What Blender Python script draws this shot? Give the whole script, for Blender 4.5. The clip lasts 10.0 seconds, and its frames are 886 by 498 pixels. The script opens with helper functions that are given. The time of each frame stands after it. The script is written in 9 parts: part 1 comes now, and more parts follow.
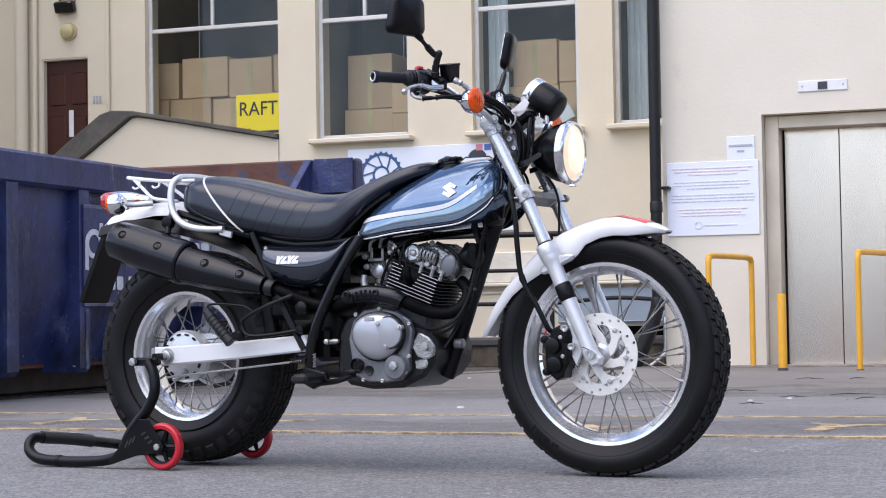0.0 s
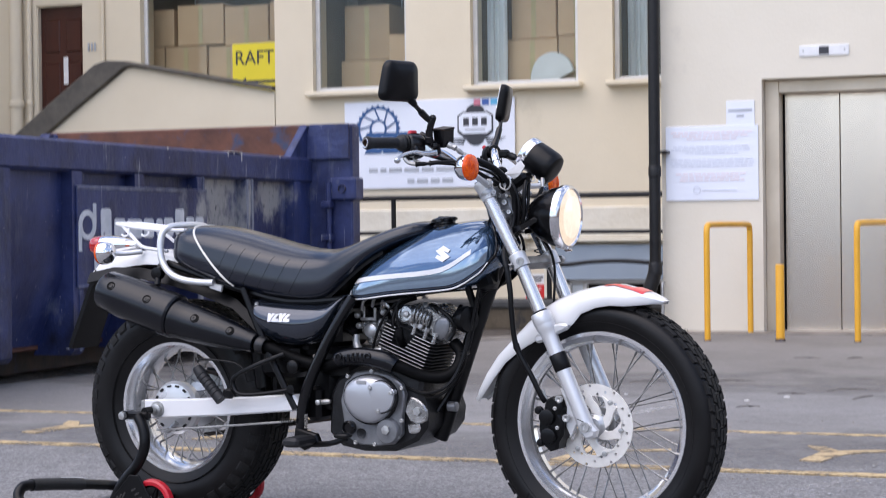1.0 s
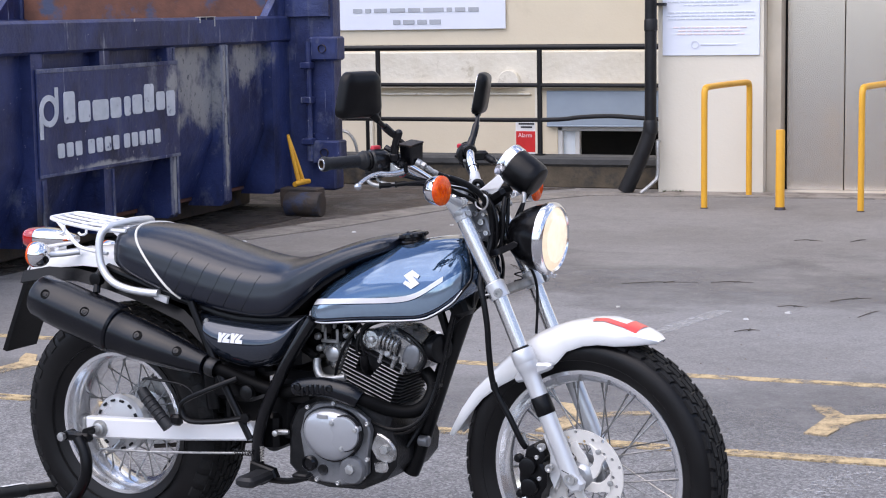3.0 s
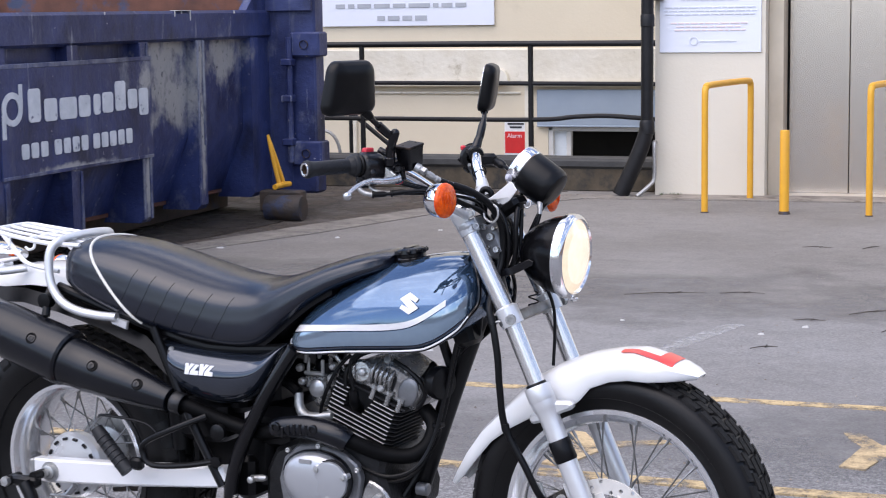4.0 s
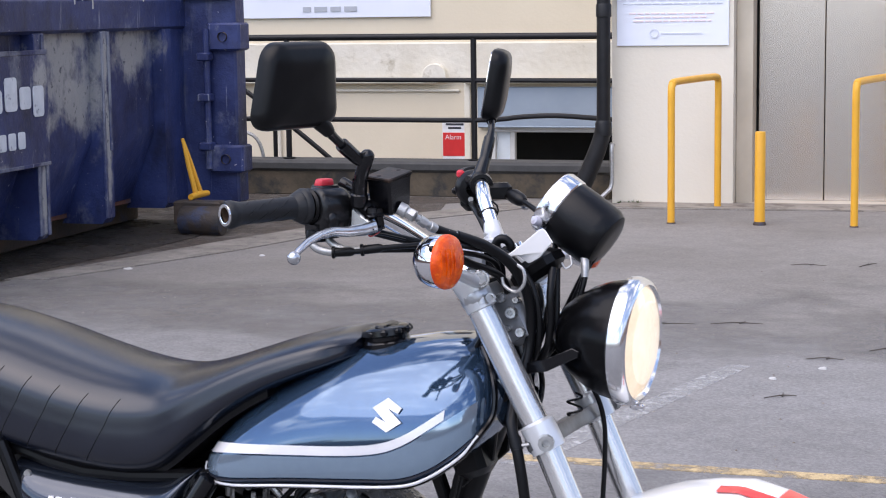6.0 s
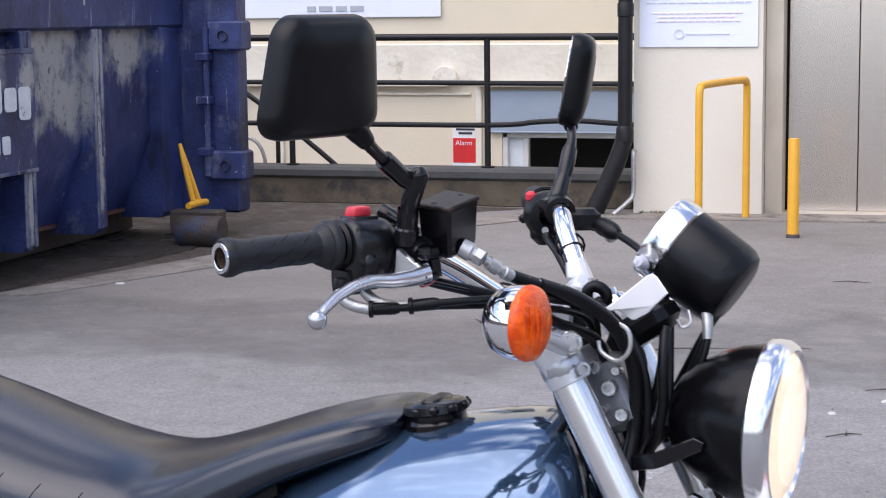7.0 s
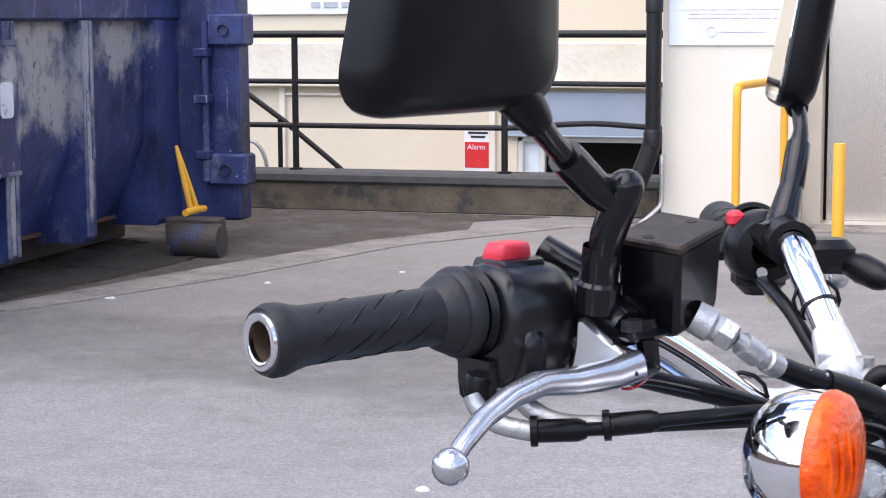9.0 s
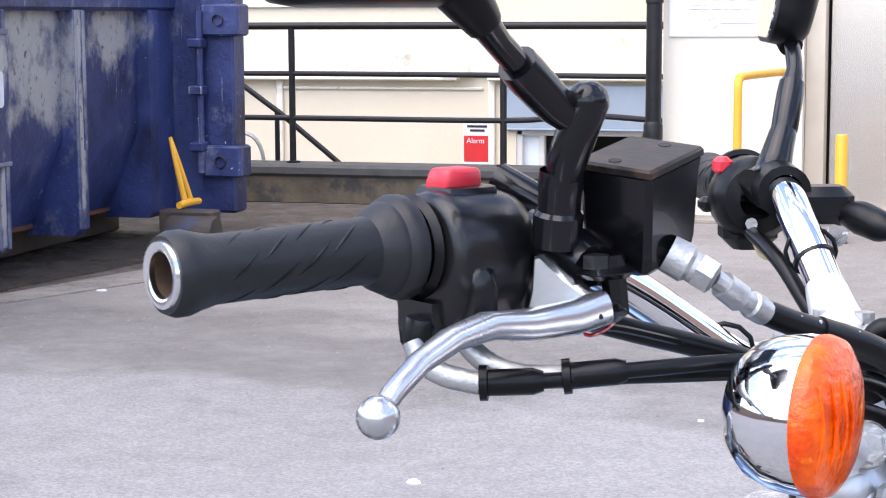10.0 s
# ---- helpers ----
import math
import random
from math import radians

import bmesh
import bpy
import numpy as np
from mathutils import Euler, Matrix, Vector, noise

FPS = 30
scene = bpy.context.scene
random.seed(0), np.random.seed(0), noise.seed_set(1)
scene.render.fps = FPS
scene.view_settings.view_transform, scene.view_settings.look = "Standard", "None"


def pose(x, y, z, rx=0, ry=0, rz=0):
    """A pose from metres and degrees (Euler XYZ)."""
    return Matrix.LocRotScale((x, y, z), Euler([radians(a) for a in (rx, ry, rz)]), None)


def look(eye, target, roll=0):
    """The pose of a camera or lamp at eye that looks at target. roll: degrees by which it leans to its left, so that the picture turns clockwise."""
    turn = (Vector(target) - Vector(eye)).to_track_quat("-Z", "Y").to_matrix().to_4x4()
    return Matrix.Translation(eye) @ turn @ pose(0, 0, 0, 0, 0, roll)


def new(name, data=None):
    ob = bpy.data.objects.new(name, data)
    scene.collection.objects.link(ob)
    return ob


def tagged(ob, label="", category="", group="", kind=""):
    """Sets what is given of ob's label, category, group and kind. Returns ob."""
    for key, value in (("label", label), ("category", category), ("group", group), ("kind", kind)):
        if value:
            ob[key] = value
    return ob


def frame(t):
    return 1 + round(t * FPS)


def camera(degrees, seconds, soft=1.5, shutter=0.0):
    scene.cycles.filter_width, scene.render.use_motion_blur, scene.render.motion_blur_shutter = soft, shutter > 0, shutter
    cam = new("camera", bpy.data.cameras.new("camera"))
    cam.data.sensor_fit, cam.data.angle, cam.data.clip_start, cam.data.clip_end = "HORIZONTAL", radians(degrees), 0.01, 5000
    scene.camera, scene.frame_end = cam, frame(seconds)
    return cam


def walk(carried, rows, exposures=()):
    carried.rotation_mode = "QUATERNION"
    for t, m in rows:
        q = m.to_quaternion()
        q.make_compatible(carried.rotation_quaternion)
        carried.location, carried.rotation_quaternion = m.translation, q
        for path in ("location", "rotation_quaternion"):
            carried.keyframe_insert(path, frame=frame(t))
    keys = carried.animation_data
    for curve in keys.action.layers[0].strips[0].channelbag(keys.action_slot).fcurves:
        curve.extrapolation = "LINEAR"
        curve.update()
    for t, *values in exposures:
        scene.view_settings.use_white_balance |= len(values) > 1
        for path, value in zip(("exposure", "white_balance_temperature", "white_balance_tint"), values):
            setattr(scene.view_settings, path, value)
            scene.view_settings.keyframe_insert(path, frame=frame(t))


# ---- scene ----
cam = camera(27.2, 10.0, soft=1.05, shutter=0.3)
PATH = [
    (0, (1.279, -4.728, 0.438), (0.603, -2.847, 0.512), -0.9),
    (0.5, (1.273, -4.716, 0.46), (0.599, -2.834, 0.531), -0.8),
    (0.7, (1.268, -4.676, 0.586), (0.594, -2.794, 0.652), -0.7),
    (1, (1.271, -4.648, 0.857), (0.595, -2.766, 0.835), -0.7),
    (1.2, (1.262, -4.622, 1.039), (0.587, -2.742, 0.928), -0.7),
    (1.5, (1.286, -4.628, 1.285), (0.615, -2.752, 1.116), -0.9),
    (2, (1.299, -4.518, 1.428), (0.631, -2.648, 1.186), -0.9),
    (2.5, (1.211, -4.295, 1.448), (0.544, -2.427, 1.189), -0.8),
    (2.7, (1.184, -4.207, 1.444), (0.515, -2.34, 1.185), -0.9),
    (3.8, (0.937, -3.611, 1.402), (0.278, -1.74, 1.142), -0.7),
    (4, (0.884, -3.493, 1.393), (0.236, -1.619, 1.134), -0.8),
    (4.5, (0.772, -3.19, 1.382), (0.159, -1.305, 1.12), -0.7),
    (5, (0.621, -2.899, 1.379), (0.04, -1.003, 1.118), -0.7),
    (5.5, (0.477, -2.568, 1.351), (-0.088, -0.668, 1.088), -0.7),
    (5.7, (0.432, -2.456, 1.348), (-0.134, -0.556, 1.085), -0.8),
    (6.8, (0.148, -1.774, 1.302), (-0.415, 0.127, 1.04), -0.7),
    (7, (0.102, -1.67, 1.3), (-0.464, 0.231, 1.042), -0.6),
    (7.5, (-0.024, -1.423, 1.29), (-0.589, 0.478, 1.031), -0.6),
    (8, (-0.087, -1.216, 1.282), (-0.652, 0.685, 1.024), -0.5),
    (8.5, (-0.153, -1.081, 1.266), (-0.716, 0.821, 1.012), -0.5),
    (9, (-0.225, -0.971, 1.235), (-0.786, 0.932, 0.983), -0.3),
    (9.5, (-0.24, -0.896, 1.205), (-0.801, 1.008, 0.954), -0.2),
    (10, (-0.229, -0.855, 1.188), (-0.793, 1.047, 0.935), -0.3),
]
walk(cam, [(t, look(eye, target, roll)) for t, eye, target, roll in PATH],
     exposures=[(0.0, 1.06, 6460, 17), (1.0, 1.04, 6460, 17), (1.5, 0.92, 6460, 17), (2.0, 0.98, 6460, 17), (2.5, 1.11, 6460, 17), (5.0, 1.17, 6470, 17), (7.0, 1.24, 6470, 17), (8.0, 1.39, 6460, 17), (9.0, 1.59, 6460, 17), (10.0, 1.93, 6450, 17)])

# ---- light: open sky, thin cloud, a wide soft sun ----
SUN_AZ, SUN_EL = radians(212), radians(60)
world = bpy.data.worlds.new("sky")
scene.world = world
world.use_nodes = True
wn, wl = world.node_tree.nodes, world.node_tree.links
sky = wn.new("ShaderNodeTexSky")
sky.sky_type = "NISHITA"
sky.sun_disc = False
sky.sun_elevation = SUN_EL
sky.sun_rotation = SUN_AZ
sky.air_density, sky.dust_density, sky.ozone_density = 1.0, 1.0, 1.2
# soft white clouds over the blue
wtc = wn.new("ShaderNodeTexCoord")
wmap = wn.new("ShaderNodeMapping")
wmap.inputs["Scale"].default_value = (1.0, 1.0, 3.0)
wnoise = wn.new("ShaderNodeTexNoise")
wnoise.inputs["Scale"].default_value = 3.4
wnoise.inputs["Detail"].default_value = 7
wramp = wn.new("ShaderNodeValToRGB")
wramp.color_ramp.elements[0].position, wramp.color_ramp.elements[1].position = 0.50, 0.73
wmix = wn.new("ShaderNodeMix")
wmix.data_type = "RGBA"
wmix.inputs[7].default_value = (12.0, 11.8, 11.6, 1)
wl.new(wtc.outputs["Generated"], wmap.inputs["Vector"])
wl.new(wmap.outputs["Vector"], wnoise.inputs["Vector"])
wl.new(wnoise.outputs["Fac"], wramp.inputs["Fac"])
wl.new(wramp.outputs["Color"], wmix.inputs[0])
wl.new(sky.outputs["Color"], wmix.inputs[6])
wl.new(wmix.outputs[2], wn["Background"].inputs["Color"])
wn["Background"].inputs["Strength"].default_value = 0.13

sun = new("sun", bpy.data.lights.new("sun", "SUN"))
sun.data.energy, sun.data.angle, sun.data.color = 1.2, radians(75), (1.0, 0.95, 0.88)
# the sky's rotation turns clockwise from +y
sun_dir = Vector((math.sin(SUN_AZ) * math.cos(SUN_EL), math.cos(SUN_AZ) * math.cos(SUN_EL), math.sin(SUN_EL)))
sun.matrix_world = look(sun_dir * 50, (0, 0, 0))


# ---- materials ----
def surface(name, c1, c2=None, scale=6.0, rough=0.5, metal=0.0, bump=0.0, bump_scale=60.0, coat=0.0,
            spots=None, spot_scale=3.0, spot_at=0.6, rough_var=0.1, stretch=(1, 1, 1), trans=0.0, emit=0.0, emit_col=None, vary=0.0, spec=0.5):
    """Two colours mixed by noise, an optional stain colour with its own scale, fine relief."""
    m = bpy.data.materials.new(name)
    m.use_nodes = True
    n, l = m.node_tree.nodes, m.node_tree.links
    p = n["Principled BSDF"]
    tc = n.new("ShaderNodeTexCoord")
    mp = n.new("ShaderNodeMapping")
    mp.inputs["Scale"].default_value = stretch
    l.new(tc.outputs["Object"], mp.inputs["Vector"])
    co = mp.outputs["Vector"]
    c2 = c2 or tuple(v * 0.85 for v in c1)
    a = n.new("ShaderNodeTexNoise")
    a.inputs["Scale"].default_value, a.inputs["Detail"].default_value, a.inputs["Roughness"].default_value = scale, 8, 0.6
    l.new(co, a.inputs["Vector"])
    ra = n.new("ShaderNodeValToRGB")
    ra.color_ramp.elements[0].position, ra.color_ramp.elements[1].position = 0.35, 0.65
    l.new(a.outputs["Fac"], ra.inputs["Fac"])
    mx = n.new("ShaderNodeMix")
    mx.data_type = "RGBA"
    mx.inputs[6].default_value, mx.inputs[7].default_value = (*c1, 1), (*c2, 1)
    l.new(ra.outputs["Color"], mx.inputs[0])
    col = mx.outputs[2]
    if spots:
        s = n.new("ShaderNodeTexNoise")
        s.inputs["Scale"].default_value, s.inputs["Detail"].default_value, s.inputs["Roughness"].default_value = spot_scale, 9, 0.65
        l.new(co, s.inputs["Vector"])
        rs = n.new("ShaderNodeValToRGB")
        rs.color_ramp.elements[0].position, rs.color_ramp.elements[1].position = spot_at, spot_at + 0.1
        l.new(s.outputs["Fac"], rs.inputs["Fac"])
        m2 = n.new("ShaderNodeMix")
        m2.data_type = "RGBA"
        m2.inputs[7].default_value = (*spots, 1)
        l.new(rs.outputs["Color"], m2.inputs[0])
        l.new(col, m2.inputs[6])
        col = m2.outputs[2]
    if vary:
        oi = n.new("ShaderNodeObjectInfo")
        hv = n.new("ShaderNodeHueSaturation")
        mr = n.new("ShaderNodeMapRange")
        mr.inputs["To Min"].default_value, mr.inputs["To Max"].default_value = 1 - vary, 1 + vary
        l.new(oi.outputs["Random"], mr.inputs["Value"])
        l.new(mr.outputs["Result"], hv.inputs["Value"])
        l.new(col, hv.inputs["Color"])
        col = hv.outputs["Color"]
    l.new(col, p.inputs["Base Color"])
    rr = n.new("ShaderNodeMapRange")
    rr.inputs["To Min"].default_value, rr.inputs["To Max"].default_value = max(0.02, rough - rough_var), min(1, rough + rough_var)
    l.new(a.outputs["Fac"], rr.inputs["Value"])
    l.new(rr.outputs["Result"], p.inputs["Roughness"])
    p.inputs["Metallic"].default_value = metal
    p.inputs["Specular IOR Level"].default_value = spec
    p.inputs["Coat Weight"].default_value = coat
    p.inputs["Coat Roughness"].default_value = 0.04
    p.inputs["Transmission Weight"].default_value = trans
    if emit:
        p.inputs["Emission Color"].default_value = (*(emit_col or c1), 1)
        p.inputs["Emission Strength"].default_value = emit
    if bump:
        b = n.new("ShaderNodeTexNoise")
        b.inputs["Scale"].default_value, b.inputs["Detail"].default_value = bump_scale, 5
        l.new(co, b.inputs["Vector"])
        bp = n.new("ShaderNodeBump")
        bp.inputs["Strength"].default_value, bp.inputs["Distance"].default_value = bump, 0.01
        l.new(b.outputs["Fac"], bp.inputs["Height"])
        l.new(bp.outputs["Normal"], p.inputs["Normal"])
    return m


def tarmac(name, base, dark, light, patch, relief=0.55, mottle=0.12, fade=None):
    """Aged road surface: stones of several greys in a binder, worn patches, fine relief; fade = where a thin course begins and over how many metres it closes."""
    m = bpy.data.materials.new(name)
    m.use_nodes = True
    n, l = m.node_tree.nodes, m.node_tree.links
    p = n["Principled BSDF"]
    tc = n.new("ShaderNodeTexCoord")
    v = n.new("ShaderNodeTexVoronoi")
    v.inputs["Scale"].default_value = 150
    l.new(tc.outputs["Object"], v.inputs["Vector"])
    r = n.new("ShaderNodeValToRGB")
    e = r.color_ramp.elements
    e[0].position, e[0].color = 0.0, (*dark, 1)
    e[1].position, e[1].color = 1.0, (*light, 1)
    k = e.new(0.5)
    k.color = (*base, 1)
    sep = n.new("ShaderNodeSeparateColor")
    l.new(v.outputs["Color"], sep.inputs["Color"])
    # coarser chippings scattered among the fine ones
    v2 = n.new("ShaderNodeTexVoronoi")
    v2.inputs["Scale"].default_value = 95
    l.new(tc.outputs["Object"], v2.inputs["Vector"])
    sep2 = n.new("ShaderNodeSeparateColor")
    l.new(v2.outputs["Color"], sep2.inputs["Color"])
    pick = n.new("ShaderNodeMath")
    pick.operation = "GREATER_THAN"
    pick.inputs[1].default_value = 0.80
    l.new(sep2.outputs[1], pick.inputs[0])
    grain = n.new("ShaderNodeMix")
    l.new(pick.outputs[0], grain.inputs[0])
    l.new(sep.outputs[0], grain.inputs[2])
    l.new(sep2.outputs[0], grain.inputs[3])
    l.new(grain.outputs[0], r.inputs["Fac"])
    big = n.new("ShaderNodeTexNoise")
    big.inputs["Scale"].default_value, big.inputs["Detail"].default_value, big.inputs["Roughness"].default_value = 0.55, 10, 0.62
    l.new(tc.outputs["Object"], big.inputs["Vector"])
    rb = n.new("ShaderNodeValToRGB")
    rb.color_ramp.elements[0].position, rb.color_ramp.elements[1].position = 0.42, 0.62
    l.new(big.outputs["Fac"], rb.inputs["Fac"])
    mx = n.new("ShaderNodeMix")
    mx.data_type, mx.blend_type = "RGBA", "MULTIPLY"
    mx.inputs[7].default_value = (*patch, 1)
    l.new(rb.outputs["Color"], mx.inputs[0])
    l.new(r.outputs["Color"], mx.inputs[6])
    fine = n.new("ShaderNodeTexNoise")
    fine.inputs["Scale"].default_value, fine.inputs["Detail"].default_value = 9, 8
    l.new(tc.outputs["Object"], fine.inputs["Vector"])
    rf = n.new("ShaderNodeValToRGB")
    rf.color_ramp.elements[0].position, rf.color_ramp.elements[1].position = 0.3, 0.72
    rf.color_ramp.elements[0].color, rf.color_ramp.elements[1].color = (1 - mottle, 1 - mottle, 1 - 0.95 * mottle, 1), (1 + 0.7 * mottle, 1 + 0.68 * mottle, 1 + 0.6 * mottle, 1)
    l.new(fine.outputs["Fac"], rf.inputs["Fac"])
    m2 = n.new("ShaderNodeMix")
    m2.data_type, m2.blend_type = "RGBA", "MULTIPLY"
    m2.inputs[0].default_value = 1
    l.new(mx.outputs[2], m2.inputs[6])
    l.new(rf.outputs["Color"], m2.inputs[7])
    l.new(m2.outputs[2], p.inputs["Base Color"])
    p.inputs["Roughness"].default_value = 0.86
    bp = n.new("ShaderNodeBump")
    bp.inputs["Strength"].default_value, bp.inputs["Distance"].default_value = relief, 0.004
    l.new(v.outputs["Distance"], bp.inputs["Height"])
    l.new(bp.outputs["Normal"], p.inputs["Normal"])
    if fade:
        xyz = n.new("ShaderNodeSeparateXYZ")
        l.new(tc.outputs["Object"], xyz.inputs[0])
        wear = n.new("ShaderNodeTexNoise")
        wear.inputs["Scale"].default_value, wear.inputs["Detail"].default_value, wear.inputs["Roughness"].default_value = 1.3, 9, 0.6
        l.new(tc.outputs["Object"], wear.inputs["Vector"])
        along, sway, cover = (n.new("ShaderNodeMath") for _ in range(3))
        along.operation = sway.operation = cover.operation = "MULTIPLY_ADD"
        along.inputs[1].default_value, along.inputs[2].default_value = 1 / fade[1], -fade[0] / fade[1]
        l.new(xyz.outputs[1], along.inputs[0])
        sway.inputs[1].default_value, sway.inputs[2].default_value = 2.2, -1.1
        l.new(wear.outputs["Fac"], sway.inputs[0])
        cover.inputs[1].default_value = 1.0
        cover.use_clamp = True
        l.new(along.outputs[0], cover.inputs[0])
        l.new(sway.outputs[0], cover.inputs[2])
        below, both_ways = n.new("ShaderNodeBsdfTransparent"), n.new("ShaderNodeMixShader")
        l.new(cover.outputs[0], both_ways.inputs[0])
        l.new(below.outputs[0], both_ways.inputs[1])
        l.new(p.outputs[0], both_ways.inputs[2])
        l.new(both_ways.outputs[0], n["Material Output"].inputs["Surface"])
    return m


def worn_paint(name, paint, amount=0.5, scale=9.0, edge=0.1):
    """Road paint, half rubbed off: clear where the tarmac shows through."""
    m = bpy.data.materials.new(name)
    m.use_nodes = True
    n, l = m.node_tree.nodes, m.node_tree.links
    p = n["Principled BSDF"]
    tc = n.new("ShaderNodeTexCoord")
    a = n.new("ShaderNodeTexNoise")
    a.inputs["Scale"].default_value, a.inputs["Detail"].default_value, a.inputs["Roughness"].default_value = scale, 10, 0.75
    l.new(tc.outputs["Object"], a.inputs["Vector"])
    r = n.new("ShaderNodeValToRGB")
    r.color_ramp.elements[0].position, r.color_ramp.elements[1].position = amount - edge, amount + edge
    l.new(a.outputs["Fac"], r.inputs["Fac"])
    v = n.new("ShaderNodeTexVoronoi")
    v.inputs["Scale"].default_value = 150
    l.new(tc.outputs["Object"], v.inputs["Vector"])
    sep = n.new("ShaderNodeSeparateColor")
    l.new(v.outputs["Color"], sep.inputs["Color"])
    g = n.new("ShaderNodeMix")
    g.data_type = "RGBA"
    g.inputs[6].default_value, g.inputs[7].default_value = (*[c * 0.80 for c in paint], 1), (*[c * 1.12 for c in paint], 1)
    l.new(sep.outputs[0], g.inputs[0])
    l.new(g.outputs[2], p.inputs["Base Color"])
    p.inputs["Roughness"].default_value = 0.8
    bare, mx = n.new("ShaderNodeBsdfTransparent"), n.new("ShaderNodeMixShader")
    l.new(r.outputs["Color"], mx.inputs[0])
    l.new(bare.outputs[0], mx.inputs[1])
    l.new(p.outputs[0], mx.inputs[2])
    l.new(mx.outputs[0], n["Material Output"].inputs["Surface"])
    return m


BARE = [(6.78, 1.05, 0.40, 0.34), (6.93, 0.84, 0.30, 0.20), (6.33, 1.00, 0.10, 0.17), (6.50, 0.74, 0.20, 0.09), (7.55, 1.12, 0.32, 0.20), (7.10, 1.00, 0.05, 0.28), (7.12, 0.55, 0.045, 0.34), (6.36, 0.40, 0.04, 0.22), (5.55, 0.55, 0.55, 0.03)]


def chipped_paint(name, scuff, bare=()):
    """Blue skip paint: faded clouds, upright scratches, pale scuffs (more as scuff falls), rust freckles, patches rubbed to the primer."""
    m = bpy.data.materials.new(name)
    m.use_nodes = True
    n, l = m.node_tree.nodes, m.node_tree.links
    p = n["Principled BSDF"]
    tc = n.new("ShaderNodeTexCoord")
    col = None

    def noise_node(scale, detail, stretch, place):
        mp = n.new("ShaderNodeMapping")
        mp.inputs["Scale"].default_value, mp.inputs["Location"].default_value = stretch, place
        l.new(tc.outputs["Object"], mp.inputs["Vector"])
        a = n.new("ShaderNodeTexNoise")
        a.inputs["Scale"].default_value, a.inputs["Detail"].default_value, a.inputs["Roughness"].default_value = scale, detail, 0.68
        l.new(mp.outputs["Vector"], a.inputs["Vector"])
        return a.outputs["Fac"]

    def math_node(op, a, b):
        k = n.new("ShaderNodeMath")
        k.operation = op
        for i, q in enumerate((a, b)):
            if isinstance(q, (int, float)):
                k.inputs[i].default_value = q
            else:
                l.new(q, k.inputs[i])
        return k.outputs[0]

    def over(fac, c2, c1=None):
        mx = n.new("ShaderNodeMix")
        mx.data_type = "RGBA"
        l.new(fac, mx.inputs[0])
        if c1:
            mx.inputs[6].default_value = (*c1, 1)
        else:
            l.new(col, mx.inputs[6])
        mx.inputs[7].default_value = (*c2, 1)
        return mx.outputs[2]

    def ramp(fac, lo, hi):
        r = n.new("ShaderNodeValToRGB")
        r.color_ramp.elements[0].position, r.color_ramp.elements[1].position = lo, hi
        l.new(fac, r.inputs["Fac"])
        return r.outputs["Color"]

    for c1, c2, scale, stretch, lo, hi, detail in (
            ((0.010, 0.016, 0.068), (0.033, 0.050, 0.158), 2.2, (1, 1, 1), 0.38, 0.64, 8),
            (None, (0.006, 0.008, 0.022), 3.0, (1, 1, 0.45), 0.53, 0.70, 10),
            (None, (0.075, 0.085, 0.135), 9.0, (1, 1, 0.22), 0.58, 0.72, 10),
            (None, (0.22, 0.235, 0.275), 3.4, (1, 1, 0.8), scuff, scuff + 0.20, 12),
            (None, (0.30, 0.32, 0.38), 17, (1, 1, 0.07), 0.635, 0.70, 8),
            (None, (0.50, 0.50, 0.52), 30, (1, 1, 1), 0.69, 0.72, 4),
            (None, (0.10, 0.05, 0.03), 7, (1, 1, 0.6), 0.68, 0.76, 10)):
        col = over(ramp(noise_node(scale, detail, stretch, (scale, lo * 7, 1.3)), lo, hi), c2, c1)
    if bare:
        xyz = n.new("ShaderNodeSeparateXYZ")
        l.new(tc.outputs["Object"], xyz.inputs[0])
        total = None
        for cy, cz, ry, rz in bare:
            dy = math_node("DIVIDE", math_node("SUBTRACT", xyz.outputs[1], cy), ry)
            dz = math_node("DIVIDE", math_node("SUBTRACT", xyz.outputs[2], cz), rz)
            near = math_node("SUBTRACT", 1.0, math_node("SQRT", math_node("ADD", math_node("MULTIPLY", dy, dy), math_node("MULTIPLY", dz, dz)), 0))
            total = near if total is None else math_node("MAXIMUM", total, near)
        rough_edge = math_node("MULTIPLY", math_node("SUBTRACT", noise_node(7, 10, (1, 1, 0.7), (3, 1, 2)), 0.5), 4.2)
        mask = ramp(math_node("ADD", math_node("MULTIPLY", total, 1.3), rough_edge), 0.0, 0.75)
        col = over(mask, (0.30, 0.30, 0.305))
        pits = math_node("MULTIPLY", mask, ramp(noise_node(19, 5, (1, 1, 0.8), (0, 5, 2)), 0.58, 0.66))
        col = over(pits, (0.055, 0.06, 0.085))
    l.new(col, p.inputs["Base Color"])
    p.inputs["Roughness"].default_value = 0.46
    bp = n.new("ShaderNodeBump")
    bp.inputs["Strength"].default_value, bp.inputs["Distance"].default_value = 0.5, 0.03
    l.new(noise_node(5, 7, (1, 1, 1), (0, 0, 0)), bp.inputs["Height"])
    l.new(bp.outputs["Normal"], p.inputs["Normal"])
    return m


